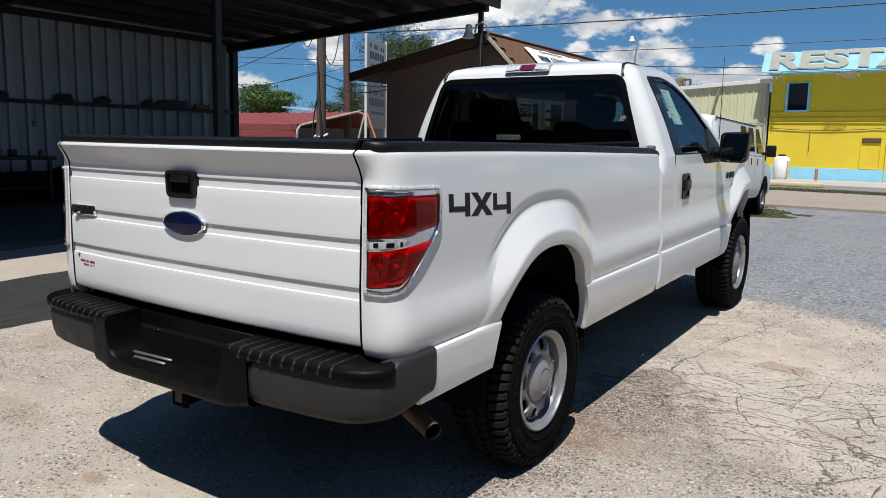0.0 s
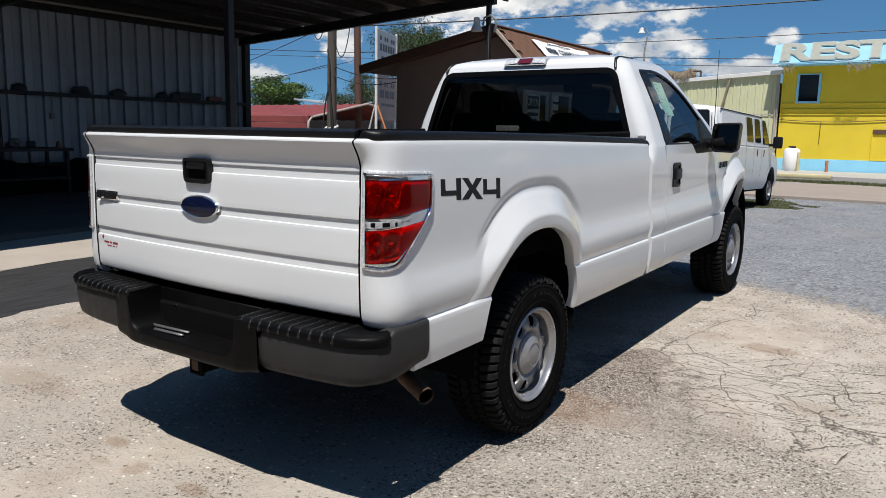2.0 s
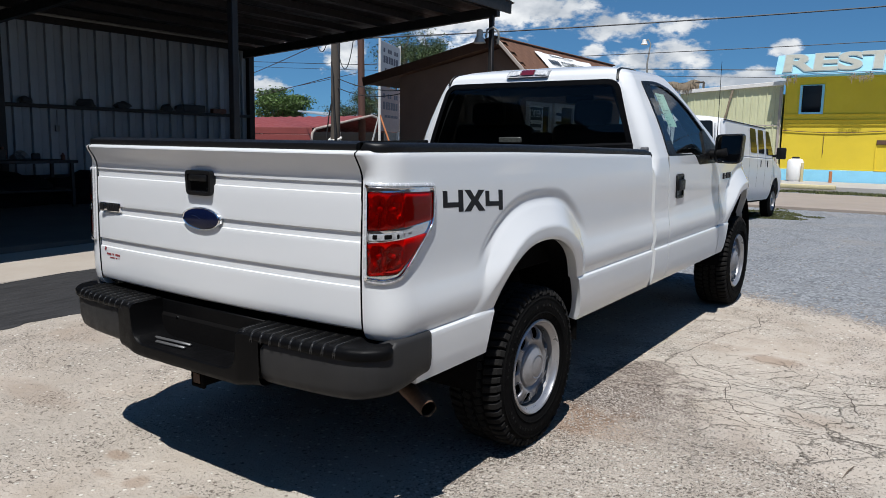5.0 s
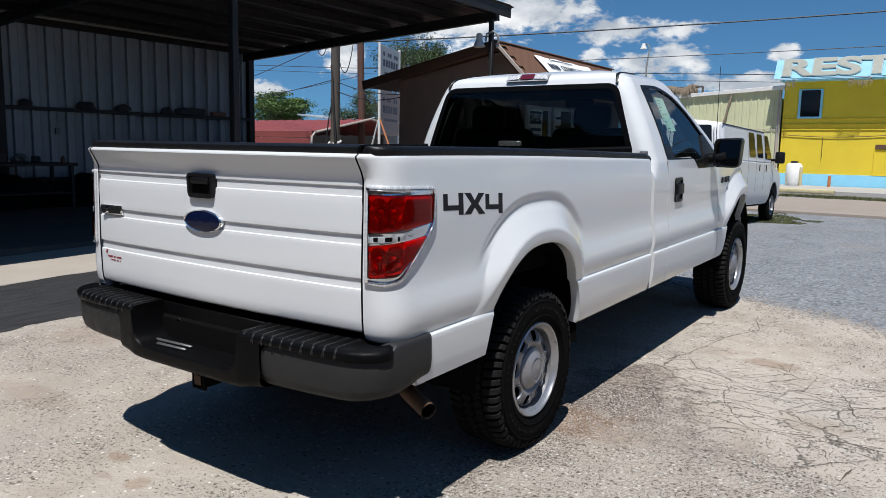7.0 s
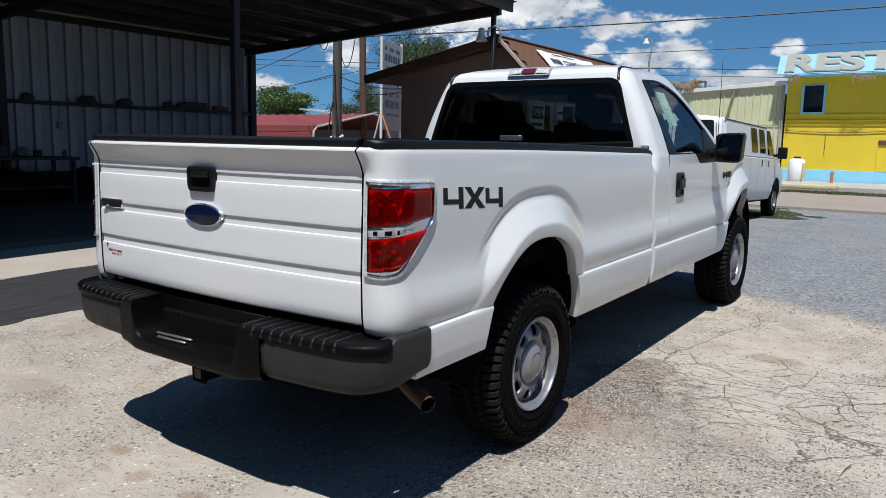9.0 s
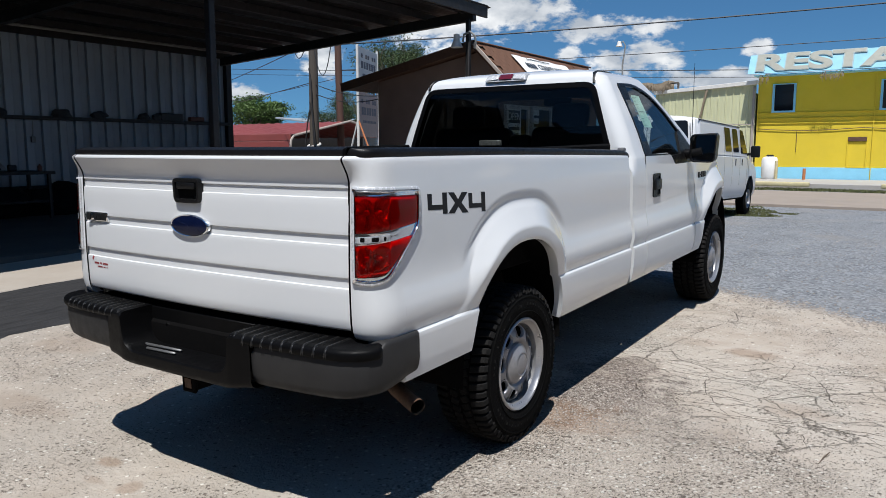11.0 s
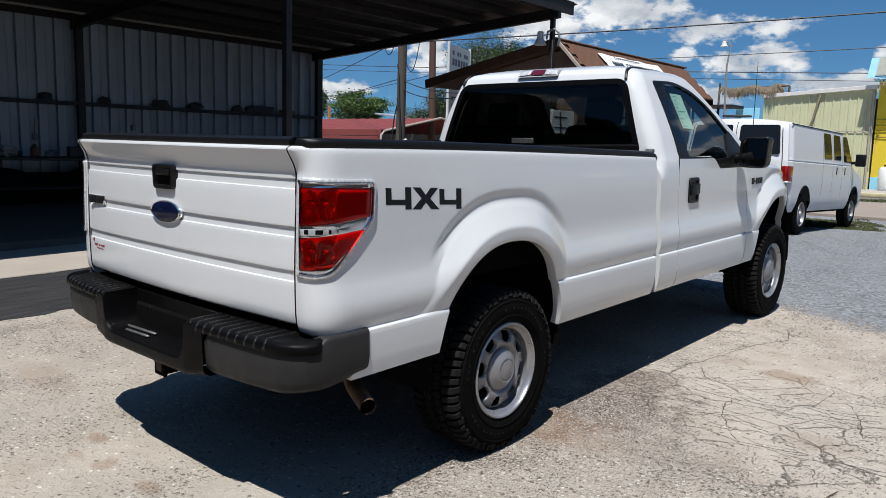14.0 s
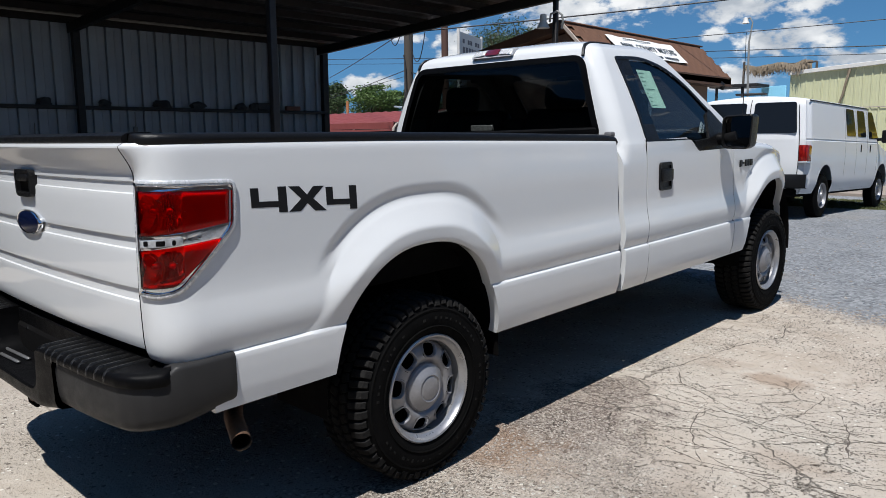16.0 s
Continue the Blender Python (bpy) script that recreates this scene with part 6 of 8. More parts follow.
rnd = random.Random(31)
todo = [(line_, 0.0062) for line_ in LONG_CRACKS]
for _ in range(30):
    x, y = rnd.uniform(1.15, 2.9), rnd.uniform(0.45, 1.9)
    if y < 1.30 - 0.42 * x + 0.25:
        continue
    a = rnd.gauss(0.30, 0.28)
    pts = [(x, y)]
    for _k in range(rnd.randint(2, 5)):
        a += rnd.gauss(0, 0.38)
        l = rnd.uniform(0.06, 0.15)
        pts.append((pts[-1][0] + math.cos(a) * l, pts[-1][1] + math.sin(a) * l))
    todo.append((pts, 0.0034))
for k, (pts, wide) in enumerate(todo):
    rows, way = torn_line(pts, 3.7 * k, wide)
    bm = bmnew()
    grid(bm, rows)
    if wide > 0.005:
        for _ in range(int(len(way) / 16)):
            p = way[rnd.randrange(4, len(way) - 4)]
            a = rnd.uniform(0, 6.28)
            br = [(p.x, p.y)]
            for _k in range(rnd.randint(1, 3)):
                a += rnd.gauss(0, 0.5)
                l = rnd.uniform(0.03, 0.09)
                br.append((br[-1][0] + math.cos(a) * l, br[-1][1] + math.sin(a) * l))
            grid(bm, torn_line(br, 1.3 * k + rnd.random() * 9, 0.0030, 0.02)[0])
    part("crack", bm, CRACKDIRT, g, "crack packed with dark dirt" if k == 0 else "")

# rubber mat on the slab
bm = bmnew()
rows = []
for i in range(149):
    y = -3.6 + 7.4 * i / 148
    e = 0.06 * noise.noise(Vector((y * 2.1, 0.3, 0))) + 0.05 * noise.noise(Vector((y * 7.0, 2.3, 0)))
    w0_, w1_ = -5.16 + 0.05 * noise.noise(Vector((y * 1.4, 5.3, 0))), -3.36 + e
    rows.append([Vector((w0_ + (w1_ - w0_) * j / 20, y, 0.012 + 0.030 * abs(noise.noise(Vector((j * 0.55, y * 0.8, 1)))) + 0.012 * abs(noise.noise(Vector((j * 0.9, y * 3.0, 4)))) if 0 < j < 20 else 0.002)) for j in range(21)])
grid(bm, rows)
ob = part("rubber_mat", bm, MATRUB, None, angle=60)
tagged(ob, "torn black rubber mat lying on the concrete", "mat")

# loose stones
rnd = random.Random(11)
v, f = [], []


def stone(x, y, r, zz):
    i = len(v)
    a0 = rnd.uniform(0, 6.28)
    for k in range(5):
        a = a0 + 6.28 * k / 5
        v.append((x + r * math.cos(a) * rnd.uniform(0.7, 1.2), y + r * math.sin(a) * rnd.uniform(0.7, 1.2), zz + r * 0.15))
    v.append((x, y, zz + r * rnd.uniform(0.6, 1.0)))
    for k in range(5):
        f.append((i + k, i + (k + 1) % 5, i + 5))


for _ in range(15000):
    x, y = rnd.uniform(-3.3, 4.0), rnd.uniform(-2.2, 4.4)
    n1 = noise.noise(Vector((x * 0.9, y * 0.9, 4))) + 0.5 * noise.noise(Vector((x * 3, y * 3, 7)))
    worn_off = x > 0.7 and y < 1.45 - 0.42 * x + 0.3 * n1
    keep = 0.55 if worn_off else (0.34 if x < 0.6 and y < 0.5 and n1 > 0.12 else 0.05)
    if rnd.random() < keep:
        stone(x, y, rnd.uniform(0.0025, 0.0065) * (1.7 if rnd.random() < 0.05 else 1.0), land_z(y))
for _ in range(2000):
    x, y = rnd.gauss(1.2, 0.28), rnd.gauss(0.66, 0.30)
    if x > 0.86 and y < 1.5 - 0.42 * x:
        stone(x, y, rnd.uniform(0.0035, 0.0085), land_z(y))
# the crushed stone's ragged edge
for _ in range(5200):
    x = rnd.uniform(-1.5, 6.0)
    y = 4.46 - 0.45 * x + rnd.gauss(0.0, 0.13) + 0.2 * noise.noise(Vector((x * 2, 0, 3)))
    stone(x, y, rnd.uniform(0.004, 0.013), land_z(y))
for _ in range(2500):
    x, y = rnd.uniform(-1.0, 9.0), rnd.uniform(2.5, 12.0)
    if y + 0.45 * x > 4.6:
        stone(x, y, rnd.uniform(0.005, 0.014), land_z(y))
me = bpy.data.meshes.new("pebbles")
me.from_pydata(v, [], f)
me.materials.append(PEBBLE.m)
tagged(new("pebbles", me), "small loose stones strewn over the concrete", "stones", kind="stuff")
bm = bmnew()
tube(bm, [(2.245, 0.45, 0.004), (2.255, 0.52, 0.008), (2.272, 0.61, 0.005)], [0.0015, 0.0035, 0.002], 6)
tagged(part("twig", bm, BARK, None), "short dry twig on the concrete", "twig")

# ---- open shed with a canopy ----
SX, SY0, SY1 = -13.3, -16.0, 10.3
WALL_H = 3.74
shed = thing("open_shed", "open-fronted metal shed with a flat canopy, dark inside", "shed", TIP.copy())
bm = bmnew()
pitch = 0.362


def ribbed(bm, y0, y1, z0, z1, x, face=1):
    """Ribbed sheet: broad flats and narrow raised ribs."""
    ys = []
    n = int((y1 - y0) / pitch)
    pts = []
    for k in range(n + 1):
        a = y0 + k * pitch
        for dy, dx in ((0.0, 0.0), (0.010, 0.075), (0.050, 0.075), (0.060, 0.0), (0.20, 0.0), (0.206, 0.006), (0.216, 0.0)):
            if a + dy <= y1:
                pts.append((a + dy, dx))
    rows = [[Vector((x + face * d, y, z)) for y, d in pts] for z in (z0, z1)]
    grid(bm, rows)


bm.free()
k = 0
while SY0 + 3 * k * pitch < SY1 - 0.1:
    bm = bmnew()
    y0 = SY0 + 3 * k * pitch
    ribbed(bm, y0, min(SY1, y0 + 3 * pitch + 0.05), 0.17, WALL_H, SX + (0.002 if k % 2 else 0.0))
    part("wall_panel", bm, SHEET, shed, "grey ribbed sheet panel")
    k += 1
bm = bmnew()
box(bm, (SX - 0.06, (SY0 + SY1) / 2, -0.1), (0.10, SY1 - SY0, 0.5), 0.01)
part("wall_base", bm, STEELDK, shed)
for zz in (1.95 + 0.05, 0.55):
    bm = bmnew()
    box(bm, (SX + 0.11, (SY0 + SY1) / 2, zz), (0.14, SY1 - SY0, 0.075), 0.006)
    part("girt", bm, STEELDK, shed)
for y in (-11.3, -6.2, -1.1, 4.0):
    bm = bmnew()
    box(bm, (SX + 0.12, y, 1.72), (0.14, 0.15, 4.0), 0.01)
    part("column", bm, STEELDK, shed)
bm = bmnew()
box(bm, (SX + 0.02, SY1 + 0.05, 1.72), (0.22, 0.18, 4.1), 0.01)
part("corner_post", bm, STEELDK, shed)
CX = -5.6
ROOF_IN, ROOF_OUT = 3.82, 4.25
bm = bmnew()
rows = []
n = 60
for i in range(2 * 26 + 1):
    y = SY0 - 0.2 + (SY1 + 0.45 - SY0 + 0.2) * i / 52
    d = 0.0
    rows.append([Vector((SX - 0.25 + (CX + 0.15 - SX + 0.25) * j / n, y, ROOF_IN + (ROOF_OUT - ROOF_IN) * j / n + (0.03 if j % 3 == 0 else 0.0))) for j in range(n + 1)])
grid(bm, rows)
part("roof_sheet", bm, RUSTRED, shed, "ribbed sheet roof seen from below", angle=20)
for k in range(9):
    t = (k + 0.15) / 8.3
    bm = bmnew()
    box(bm, (SX + (CX - SX) * t, (SY0 + SY1) / 2, ROOF_IN + (ROOF_OUT - ROOF_IN) * t - 0.085), (0.07, SY1 - SY0 + 0.3, 0.14), 0.005)
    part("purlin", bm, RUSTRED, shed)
ang = Matrix.Rotation(-math.atan2(ROOF_OUT - ROOF_IN, CX - SX), 3, "Y")
for y in (-11.3, -6.2, -1.1, 3.95, 10.18):
    bm = bmnew()
    box(bm, ((SX + CX) / 2, y, (ROOF_IN + ROOF_OUT) / 2 - 0.22), (CX - SX + 0.2, 0.12, 0.20), 0.006, ang)
    part("rafter", bm, STEELDK, shed)
bm = bmnew()
box(bm, (CX + 0.10, (SY0 + SY1) / 2 + 0.1, ROOF_OUT - 0.07), (0.05, SY1 - SY0 + 0.5, 0.26), 0.006)
part("front_fascia", bm, STEELDK, shed)
for x, y, w in ((CX - 0.1, -15.9, 0.14), (-6.2, -9.2, 0.11), (-6.2, -2.7, 0.11), (-6.2, 4.06, 0.11), (CX - 0.02, 10.12, 0.09)):
    bm = bmnew()
    box(bm, (x, y, 1.78), (w, w, 4.36), 0.01)
    part("front_post", bm, STEELDK, shed)
land_slab("shed_floor", SX, -6.9, SY0, SY1, -0.3, 0.03, SLABDK, "dark concrete floor of the shed", "floor")
bm = bmnew()
box(bm, (0, 0, -0.09), (1.75, 26.0, 0.2), 0.01)
ob = part("slab_strip", bm, SLAB, None)
ob.matrix_basis = pose(-6.03, -2.7, 0.004)
tagged(ob, "pale concrete strip along the open side of the shed", "slab", kind="structure")

# back wall that closes the shed
bm = bmnew()
box(bm, ((SX + CX) / 2, SY0 - 0.1, 2.0), (CX - SX, 0.12, 4.4), 0.01)
part("end_wall", bm, SHEET, shed)

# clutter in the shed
HEAP = worn("black_lump", (0.006, 0.006, 0.007), 0.8, amount=0.4, spec=0.1)
CLUT = [worn("clutter_black", (0.02, 0.02, 0.022), 0.6, amount=0.4), worn("clutter_rust", (0.16, 0.06, 0.035), 0.7, amount=0.4), worn("clutter_grey", (0.22, 0.22, 0.21), 0.6, amount=0.3)]
rnd = random.Random(21)


def lump(bm, c, s, seed):
    """A crumpled soft object: rags, gloves or coiled straps."""
    b = bmesh.new()
    bmesh.ops.create_icosphere(b, subdivisions=3, radius=1.0)
    for vv in b.verts:
        k = 1 + 0.45 * noise.noise(vv.co * 1.6 + Vector((seed, 0, 0))) + 0.2 * noise.noise(vv.co * 4 + Vector((0, seed, 0)))
        vv.co = Vector((vv.co.x * s[0] * k, vv.co.y * s[1] * k, max(-0.5, vv.co.z) * s[2] * k))
    merge(bm, b, Matrix.Translation(c))


# shapeless black lumps added for the dark, unidentified mass along the wall
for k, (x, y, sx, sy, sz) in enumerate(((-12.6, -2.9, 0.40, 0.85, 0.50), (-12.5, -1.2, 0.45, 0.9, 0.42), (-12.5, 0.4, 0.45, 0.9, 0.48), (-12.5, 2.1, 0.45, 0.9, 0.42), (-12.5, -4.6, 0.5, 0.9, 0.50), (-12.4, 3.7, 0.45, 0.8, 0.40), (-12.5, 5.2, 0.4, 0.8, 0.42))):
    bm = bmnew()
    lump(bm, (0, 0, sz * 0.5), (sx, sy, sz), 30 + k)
    ob = part("dark_lump", bm, HEAP, None, angle=60)
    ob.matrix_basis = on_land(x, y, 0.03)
    tagged(ob, "shapeless dark lump for unidentified clutter on the shed floor", "heap", "heaps in the shed")
for k, (y, l) in enumerate(((1.2, 0.20), (1.75, 0.12), (3.3, 0.14), (4.5, 0.13), (5.75, 0.22), (6.6, 0.18), (7.75, 0.15), (8.1, 0.13), (-1.6, 0.2), (-3.4, 0.16))):
    bm = bmnew()
    lump(bm, (0, 0, 0.05), (0.07, l, 0.10 if k not in (1,) else 0.2), k * 3.1)
    ob = part("rag", bm, CLUT[0], None)
    ob.matrix_basis = on_land(SX + 0.13, y, 2.037 + 0.0)
    tagged(ob, "dark crumpled rags and gear lying on the wall ledge", "rags", "things on the ledge")
for y, s, mt, lb in ((8.05 + 0.45, (0.12, 0.62, 0.17), 0, "black tool box on the wall ledge"), (9.25, (0.12, 0.42, 0.11), 1, "rust-red tool box on the wall ledge")):
    bm = bmnew()
    box(bm, (0, 0, s[2] / 2), s, 0.012)
    ob = part("tool_box", bm, CLUT[mt], None)
    ob.matrix_basis = on_land(SX + 0.13, y, 2.037)
    tagged(ob, lb, "tool box")
    bm = bmnew()
    tube(bm, [(0, -0.08, s[2]), (0, -0.07, s[2] + 0.035), (0, 0.07, s[2] + 0.035), (0, 0.08, s[2])], 0.008, 6)
    part("grip", bm, CLUT[2], ob)
# work bench with clutter
bench = thing("work_bench", "dark steel work bench cluttered with tools", "work bench", on_land(-12.1, 3.0))
bm = bmnew()
box(bm, (0, 0, 0.90), (0.9, 3.4, 0.06), 0.01)
part("bench_top", bm, STEELDK, bench)
for x in (-0.38, 0.38):
    for y in (-1.6, 1.6):
        bm = bmnew()
        box(bm, (x, y, 0.435), (0.06, 0.06, 0.87), 0.004)
        part("leg", bm, STEELDK, bench)
bm = bmnew()
box(bm, (0, 0, 0.35), (0.8, 3.3, 0.04), 0.01)
part("shelf", bm, STEELDK, bench)
for k in range(11):
    bm = bmnew()
    s = rnd.uniform(0.07, 0.2)
    if k % 3 == 0:
        box(bm, (0, 0, s / 2), (s * 1.2, s * 1.5, s), 0.015)
    elif k % 3 == 1:
        tube(bm, [(0, 0, 0), (0, 0, s * 1.1), (0, 0, s * 1.3), (0, 0, s * 1.6)], [s * 0.5, s * 0.5, s * 0.2, s * 0.18], 14)
    else:
        lump(bm, (0, 0, s * 0.4), (s, s * 1.4, s * 0.8), k)
    ob = part(("carton", "bottle", "rag")[k % 3], bm, CLUT[(k * 7) % 3], None)
    ob.matrix_basis = on_land(-12.1 + rnd.uniform(-0.3, 0.3), 1.6 + 2.9 * k / 10, 0.93, rnd.uniform(0, 90))
    tagged(ob, ("small dark carton on the work bench", "grimy plastic bottle on the work bench", "oily rags heaped on the work bench")[k % 3], ("carton", "bottle", "rags")[k % 3])
for k, (x, y, r) in enumerate(((-11.6, -0.6, 0.36), (-11.6, -0.6, 0.36), (-11.2, 0.4, 0.34), (-12.3, 6.2, 0.35), (-12.3, 6.2, 0.35))):
    bm = bmnew()
    m = pose(0, 0, 0.12, 0, 90, 0)
    lathe(bm, [(-0.10, 0.20), (-0.11, 0.24), (-0.10, r - 0.03), (-0.06, r), (0.06, r), (0.10, r - 0.03), (0.11, 0.24), (0.10, 0.20), (-0.10, 0.20)], 36, m)
    ob = part("spare_tyre", bm, RUBBER, None)
    ob.matrix_basis = on_land(x, y, 0.03 + 0.235 * (k in (1, 4)))
    tagged(ob, "old black tyre lying on the shed floor", "tyre", "old tyres")
for k, (x, y, s) in enumerate(((-12.2, 7.6, (0.8, 1.0, 0.95)), (-12.4, -3.0, (0.8, 1.6, 1.0)), (-11.3, -4.9, (1.0, 0.9, 0.75)), (-12.3, -8.0, (0.9, 2.2, 1.2)))):
    cb = thing("tool_cabinet", "black steel tool cabinet against the shed wall", "cabinet", on_land(x, y, 0.03), "tool cabinets")
    bm = bmnew()
    box(bm, (0, 0, s[2] / 2), s, 0.02)
    part("body", bm, STEELDK, cb)
    for d in range(4):
        bm = bmnew()
        box(bm, (s[0] / 2 + 0.008, 0, s[2] * (0.14 + 0.235 * d)), (0.02, s[1] * 0.92, s[2] * 0.21), 0.004)
        dr = part("drawer", bm, CLUT[0], cb)
        bm = bmnew()
        tube(bm, [(s[0] / 2 + 0.018, -0.15, s[2] * (0.19 + 0.235 * d)), (s[0] / 2 + 0.04, -0.12, s[2] * (0.19 + 0.235 * d)), (s[0] / 2 + 0.04, 0.12, s[2] * (0.19 + 0.235 * d)), (s[0] / 2 + 0.018, 0.15, s[2] * (0.19 + 0.235 * d))], 0.008, 6)
        part("handle", bm, CLUT[2], dr)
for y, z in ((5.15, 1.55), (3.1, 1.30), (2.4, 1.52)):
    bm = bmnew()
    box(bm, (0.02, 0, 0), (0.06, 0.09, 0.13), 0.01)
    tube(bm, [(0.02, 0, 0.06), (0.02, 0.01, 0.38)], 0.012, 6)
    ob = part("outlet_box", bm, CLUT[2], None)
    ob.matrix_basis = on_land(SX + 0.04, y, z)
    tagged(ob, "grey electrical outlet box on the shed wall", "outlet")
# yard lamp on the front post
lamp = thing("yard_lamp", "grey bell-shaped yard lamp on the canopy's post", "lamp", on_land(-5.72, 10.05, 3.50))
bm = bmnew()
tube(bm, [(0.0, 0.02, 0.02), (0.05, -0.02, 0.16), (0.20, -0.02, 0.20), (0.30, 0.0, 0.12), (0.31, 0.02, -0.02), (0.26, 0.05, -0.12)], 0.022, 8)
part("arm", bm, CLUT[2], lamp)
bm = bmnew()
lathe(bm, [(0.17, 0.025), (0.155, 0.062), (0.02, 0.066), (0.0, 0.085), (-0.02, 0.092), (-0.04, 0.100), (-0.10, 0.128), (-0.105, 0.120), (-0.02, 0.085)], 24, pose(-0.14, 0, 0.02, 0, -90, 0))
part("shade", bm, TRIMW, lamp)

# ---- brown house with a banner on its roof ----
HY0, HY1 = 10.35, 16.4
RX, RZ = -5.62, 3.56
LX, LZ = -9.25, 2.84
EX, EZ = -4.78, 2.72
house = thing("brown_house", "low brown stucco house with a shingle roof", "house", TIP.copy())
bm = bmnew()
pts = [(-8.45, -0.4), (-5.15, -0.4), (-5.15, 2.9), (RX, 3.40), (-8.45, 2.88)]
prism(bm, pts, HY0 + 0.35, HY1 - 0.5, lambda u, v, d: Vector((u, d, v)))
part("wall", bm, STUCCO, house, "brown stucco wall")
bm = bmnew()
rows = [[Vector((LX + (RX - LX) * j / 20, y, LZ + (RZ - LZ) * j / 20 + dz)) for j in range(21)] for y, dz in ((HY0, -0.12), (HY0, 0.0), (HY1, 0.0), (HY1, -0.12), (HY0, -0.12))]
grid(bm, rows)
part("roof_slope", bm, SHINGLE, house)
# front slope: courses of shingles
slope = Vector((EX - RX, 0, EZ - RZ))
sl = slope.length
sd = slope.normalized()
sn = Vector((-sd.z, 0, sd.x))
if sn.z < 0:
    sn = -sn
bm = bmnew()
prism(bm, [(RX - 0.02, RZ - 0.03), (EX, EZ - 0.03), (EX, EZ - 0.15), (RX - 0.02, RZ - 0.15)], HY0, HY1, lambda u, v, d: Vector((u, d, v)))
front = part("front_slope", bm, SHINGLE, house)
bm = bmnew()
box(bm, (0, 0, 0), (0.16, 0.32, 0.012), 0.002)
me_sh = None
cut = Matrix((sd, Vector((0, 1, 0)), sn)).transposed().to_4x4()
rnd = random.Random(8)
for c in range(8):
    for k in range(19):
        d = 0.06 + (sl - 0.08) * c / 7.4
        y = HY0 + 0.17 + 0.325 * k + (0.16 if c % 2 else 0)
        if y > HY1 - 0.12:
            continue
        m = Matrix.Translation(Vector((RX, y, RZ)) + sd * d + sn * (0.000 + 0.004 * rnd.random())) @ cut @ Matrix.Rotation(radians(4), 4, "Y")
        if me_sh is None:
            ob = part("shingle", bm, SHINGLE, front)
            me_sh = ob.data
        else:
            ob = new("shingle", me_sh)
            ob.parent = front
        ob.matrix_basis = m
bm = bmnew()
box(bm, ((LX + RX) / 2, HY0 - 0.03, (LZ + RZ) / 2 - 0.07), (math.hypot(RX - LX, RZ - LZ), 0.04, 0.20), 0.005, Matrix.Rotation(-math.atan2(RZ - LZ, RX - LX), 3, "Y"))
part("gable_board", bm, FASCIA, house)
bm = bmnew()
box(bm, ((EX + RX) / 2, HY0 - 0.03, (EZ + RZ) / 2 - 0.05), (math.hypot(RX - EX, RZ - EZ), 0.04, 0.065), 0.005, Matrix.Rotation(math.atan2(RZ - EZ, EX - RX), 3, "Y"))
part("gable_trim", bm, TANTRIM, house, "weathered pale gable trim")
bm = bmnew()
box(bm, (EX - 0.02, (HY0 + HY1) / 2, EZ - 0.10), (0.04, HY1 - HY0, 0.22), 0.005)
box(bm, ((EX - 5.15) / 2 - 0.0, (HY0 + HY1) / 2, EZ - 0.20), (0.45, HY1 - HY0, 0.02), 0.003)
part("eave_board", bm, FASCIA, house)
bm = bmnew()
box(bm, (RX, (HY0 + HY1) / 2, RZ + 0.0), (0.16, HY1 - HY0, 0.04), 0.015, Matrix.Rotation(radians(14), 3, "Y"))
part("ridge_cap", bm, SHINGLE, house)
bm = bmnew()
lathe(bm, [(0.10, 0.02), (0.08, 0.05), (0.0, 0.06), (-0.02, 0.055)], 14, pose(-4.86, HY1 - 0.35, 2.46, 0, -60, 0))
lathe(bm, [(0.10, 0.02), (0.08, 0.05), (0.0, 0.06), (-0.02, 0.055)], 14, pose(-4.80, HY1 - 0.55, 2.56, 0, 30, 40))
part("flood_lamp", bm, CLUT[0], house)
bm = bmnew()
ring(bm, [(10.80, 0.0), (11.85, 0.0), (11.85, 2.28), (10.80, 2.28)], [(10.88, 0.06), (11.77, 0.06), (11.77, 2.20), (10.88, 2.20)], -5.17, -5.08, lambda u, v, d: Vector((d, u, v)))
dr = part("office_door", bm, TRIMW, house, "white-framed glass office door")
bm = bmnew()
box(bm, (-5.13, 11.325, 1.13), (0.02, 0.89, 2.14))
part("pane", bm, DARKGLASS, dr)
bm = bmnew()
box(bm, (-5.105, 11.15, 1.80), (0.012, 0.66, 0.86), 0.003)
os_ = part("open_sign", bm, BANNER, dr, "white sign with dark panels")
bm = bmnew()
box(bm, (-5.096, 11.15, 2.03), (0.008, 0.56, 0.27), 0.002)
for k in range(3):
    box(bm, (-5.096, 11.15, 1.78 - 0.13 * k), (0.008, 0.50 - 0.06 * (k % 2), 0.07), 0.002)
part("dark_panel", bm, INK, os_)
lettering("OPEN", 0.22, BANNER, os_, Matrix.Translation((-5.089, 11.15, 2.03)) @ Matrix.Rotation(radians(90), 4, "Z") @ Matrix.Rotation(radians(90), 4, "X"), 0.001)
bm = bmnew()
ring(bm, [(12.0, 1.05), (13.0, 1.05), (13.0, 2.3), (12.0, 2.3)], [(12.07, 1.12), (12.93, 1.12), (12.93, 2.23), (12.07, 2.23)], -5.17, -5.08, lambda u, v, d: Vector((d, u, v)))
wn = part("window", bm, TRIMW, house)
bm = bmnew()
box(bm, (-5.13, 12.5, 1.67), (0.02, 0.86, 1.11))
part("pane", bm, DARKGLASS, wn)
bm = bmnew()
for k in range(5):
    box(bm, (-5.11, 12.25, 1.4 + 0.19 * k), (0.012, 0.25, 0.13), 0.002)
part("poster", bm, BANNER, wn)
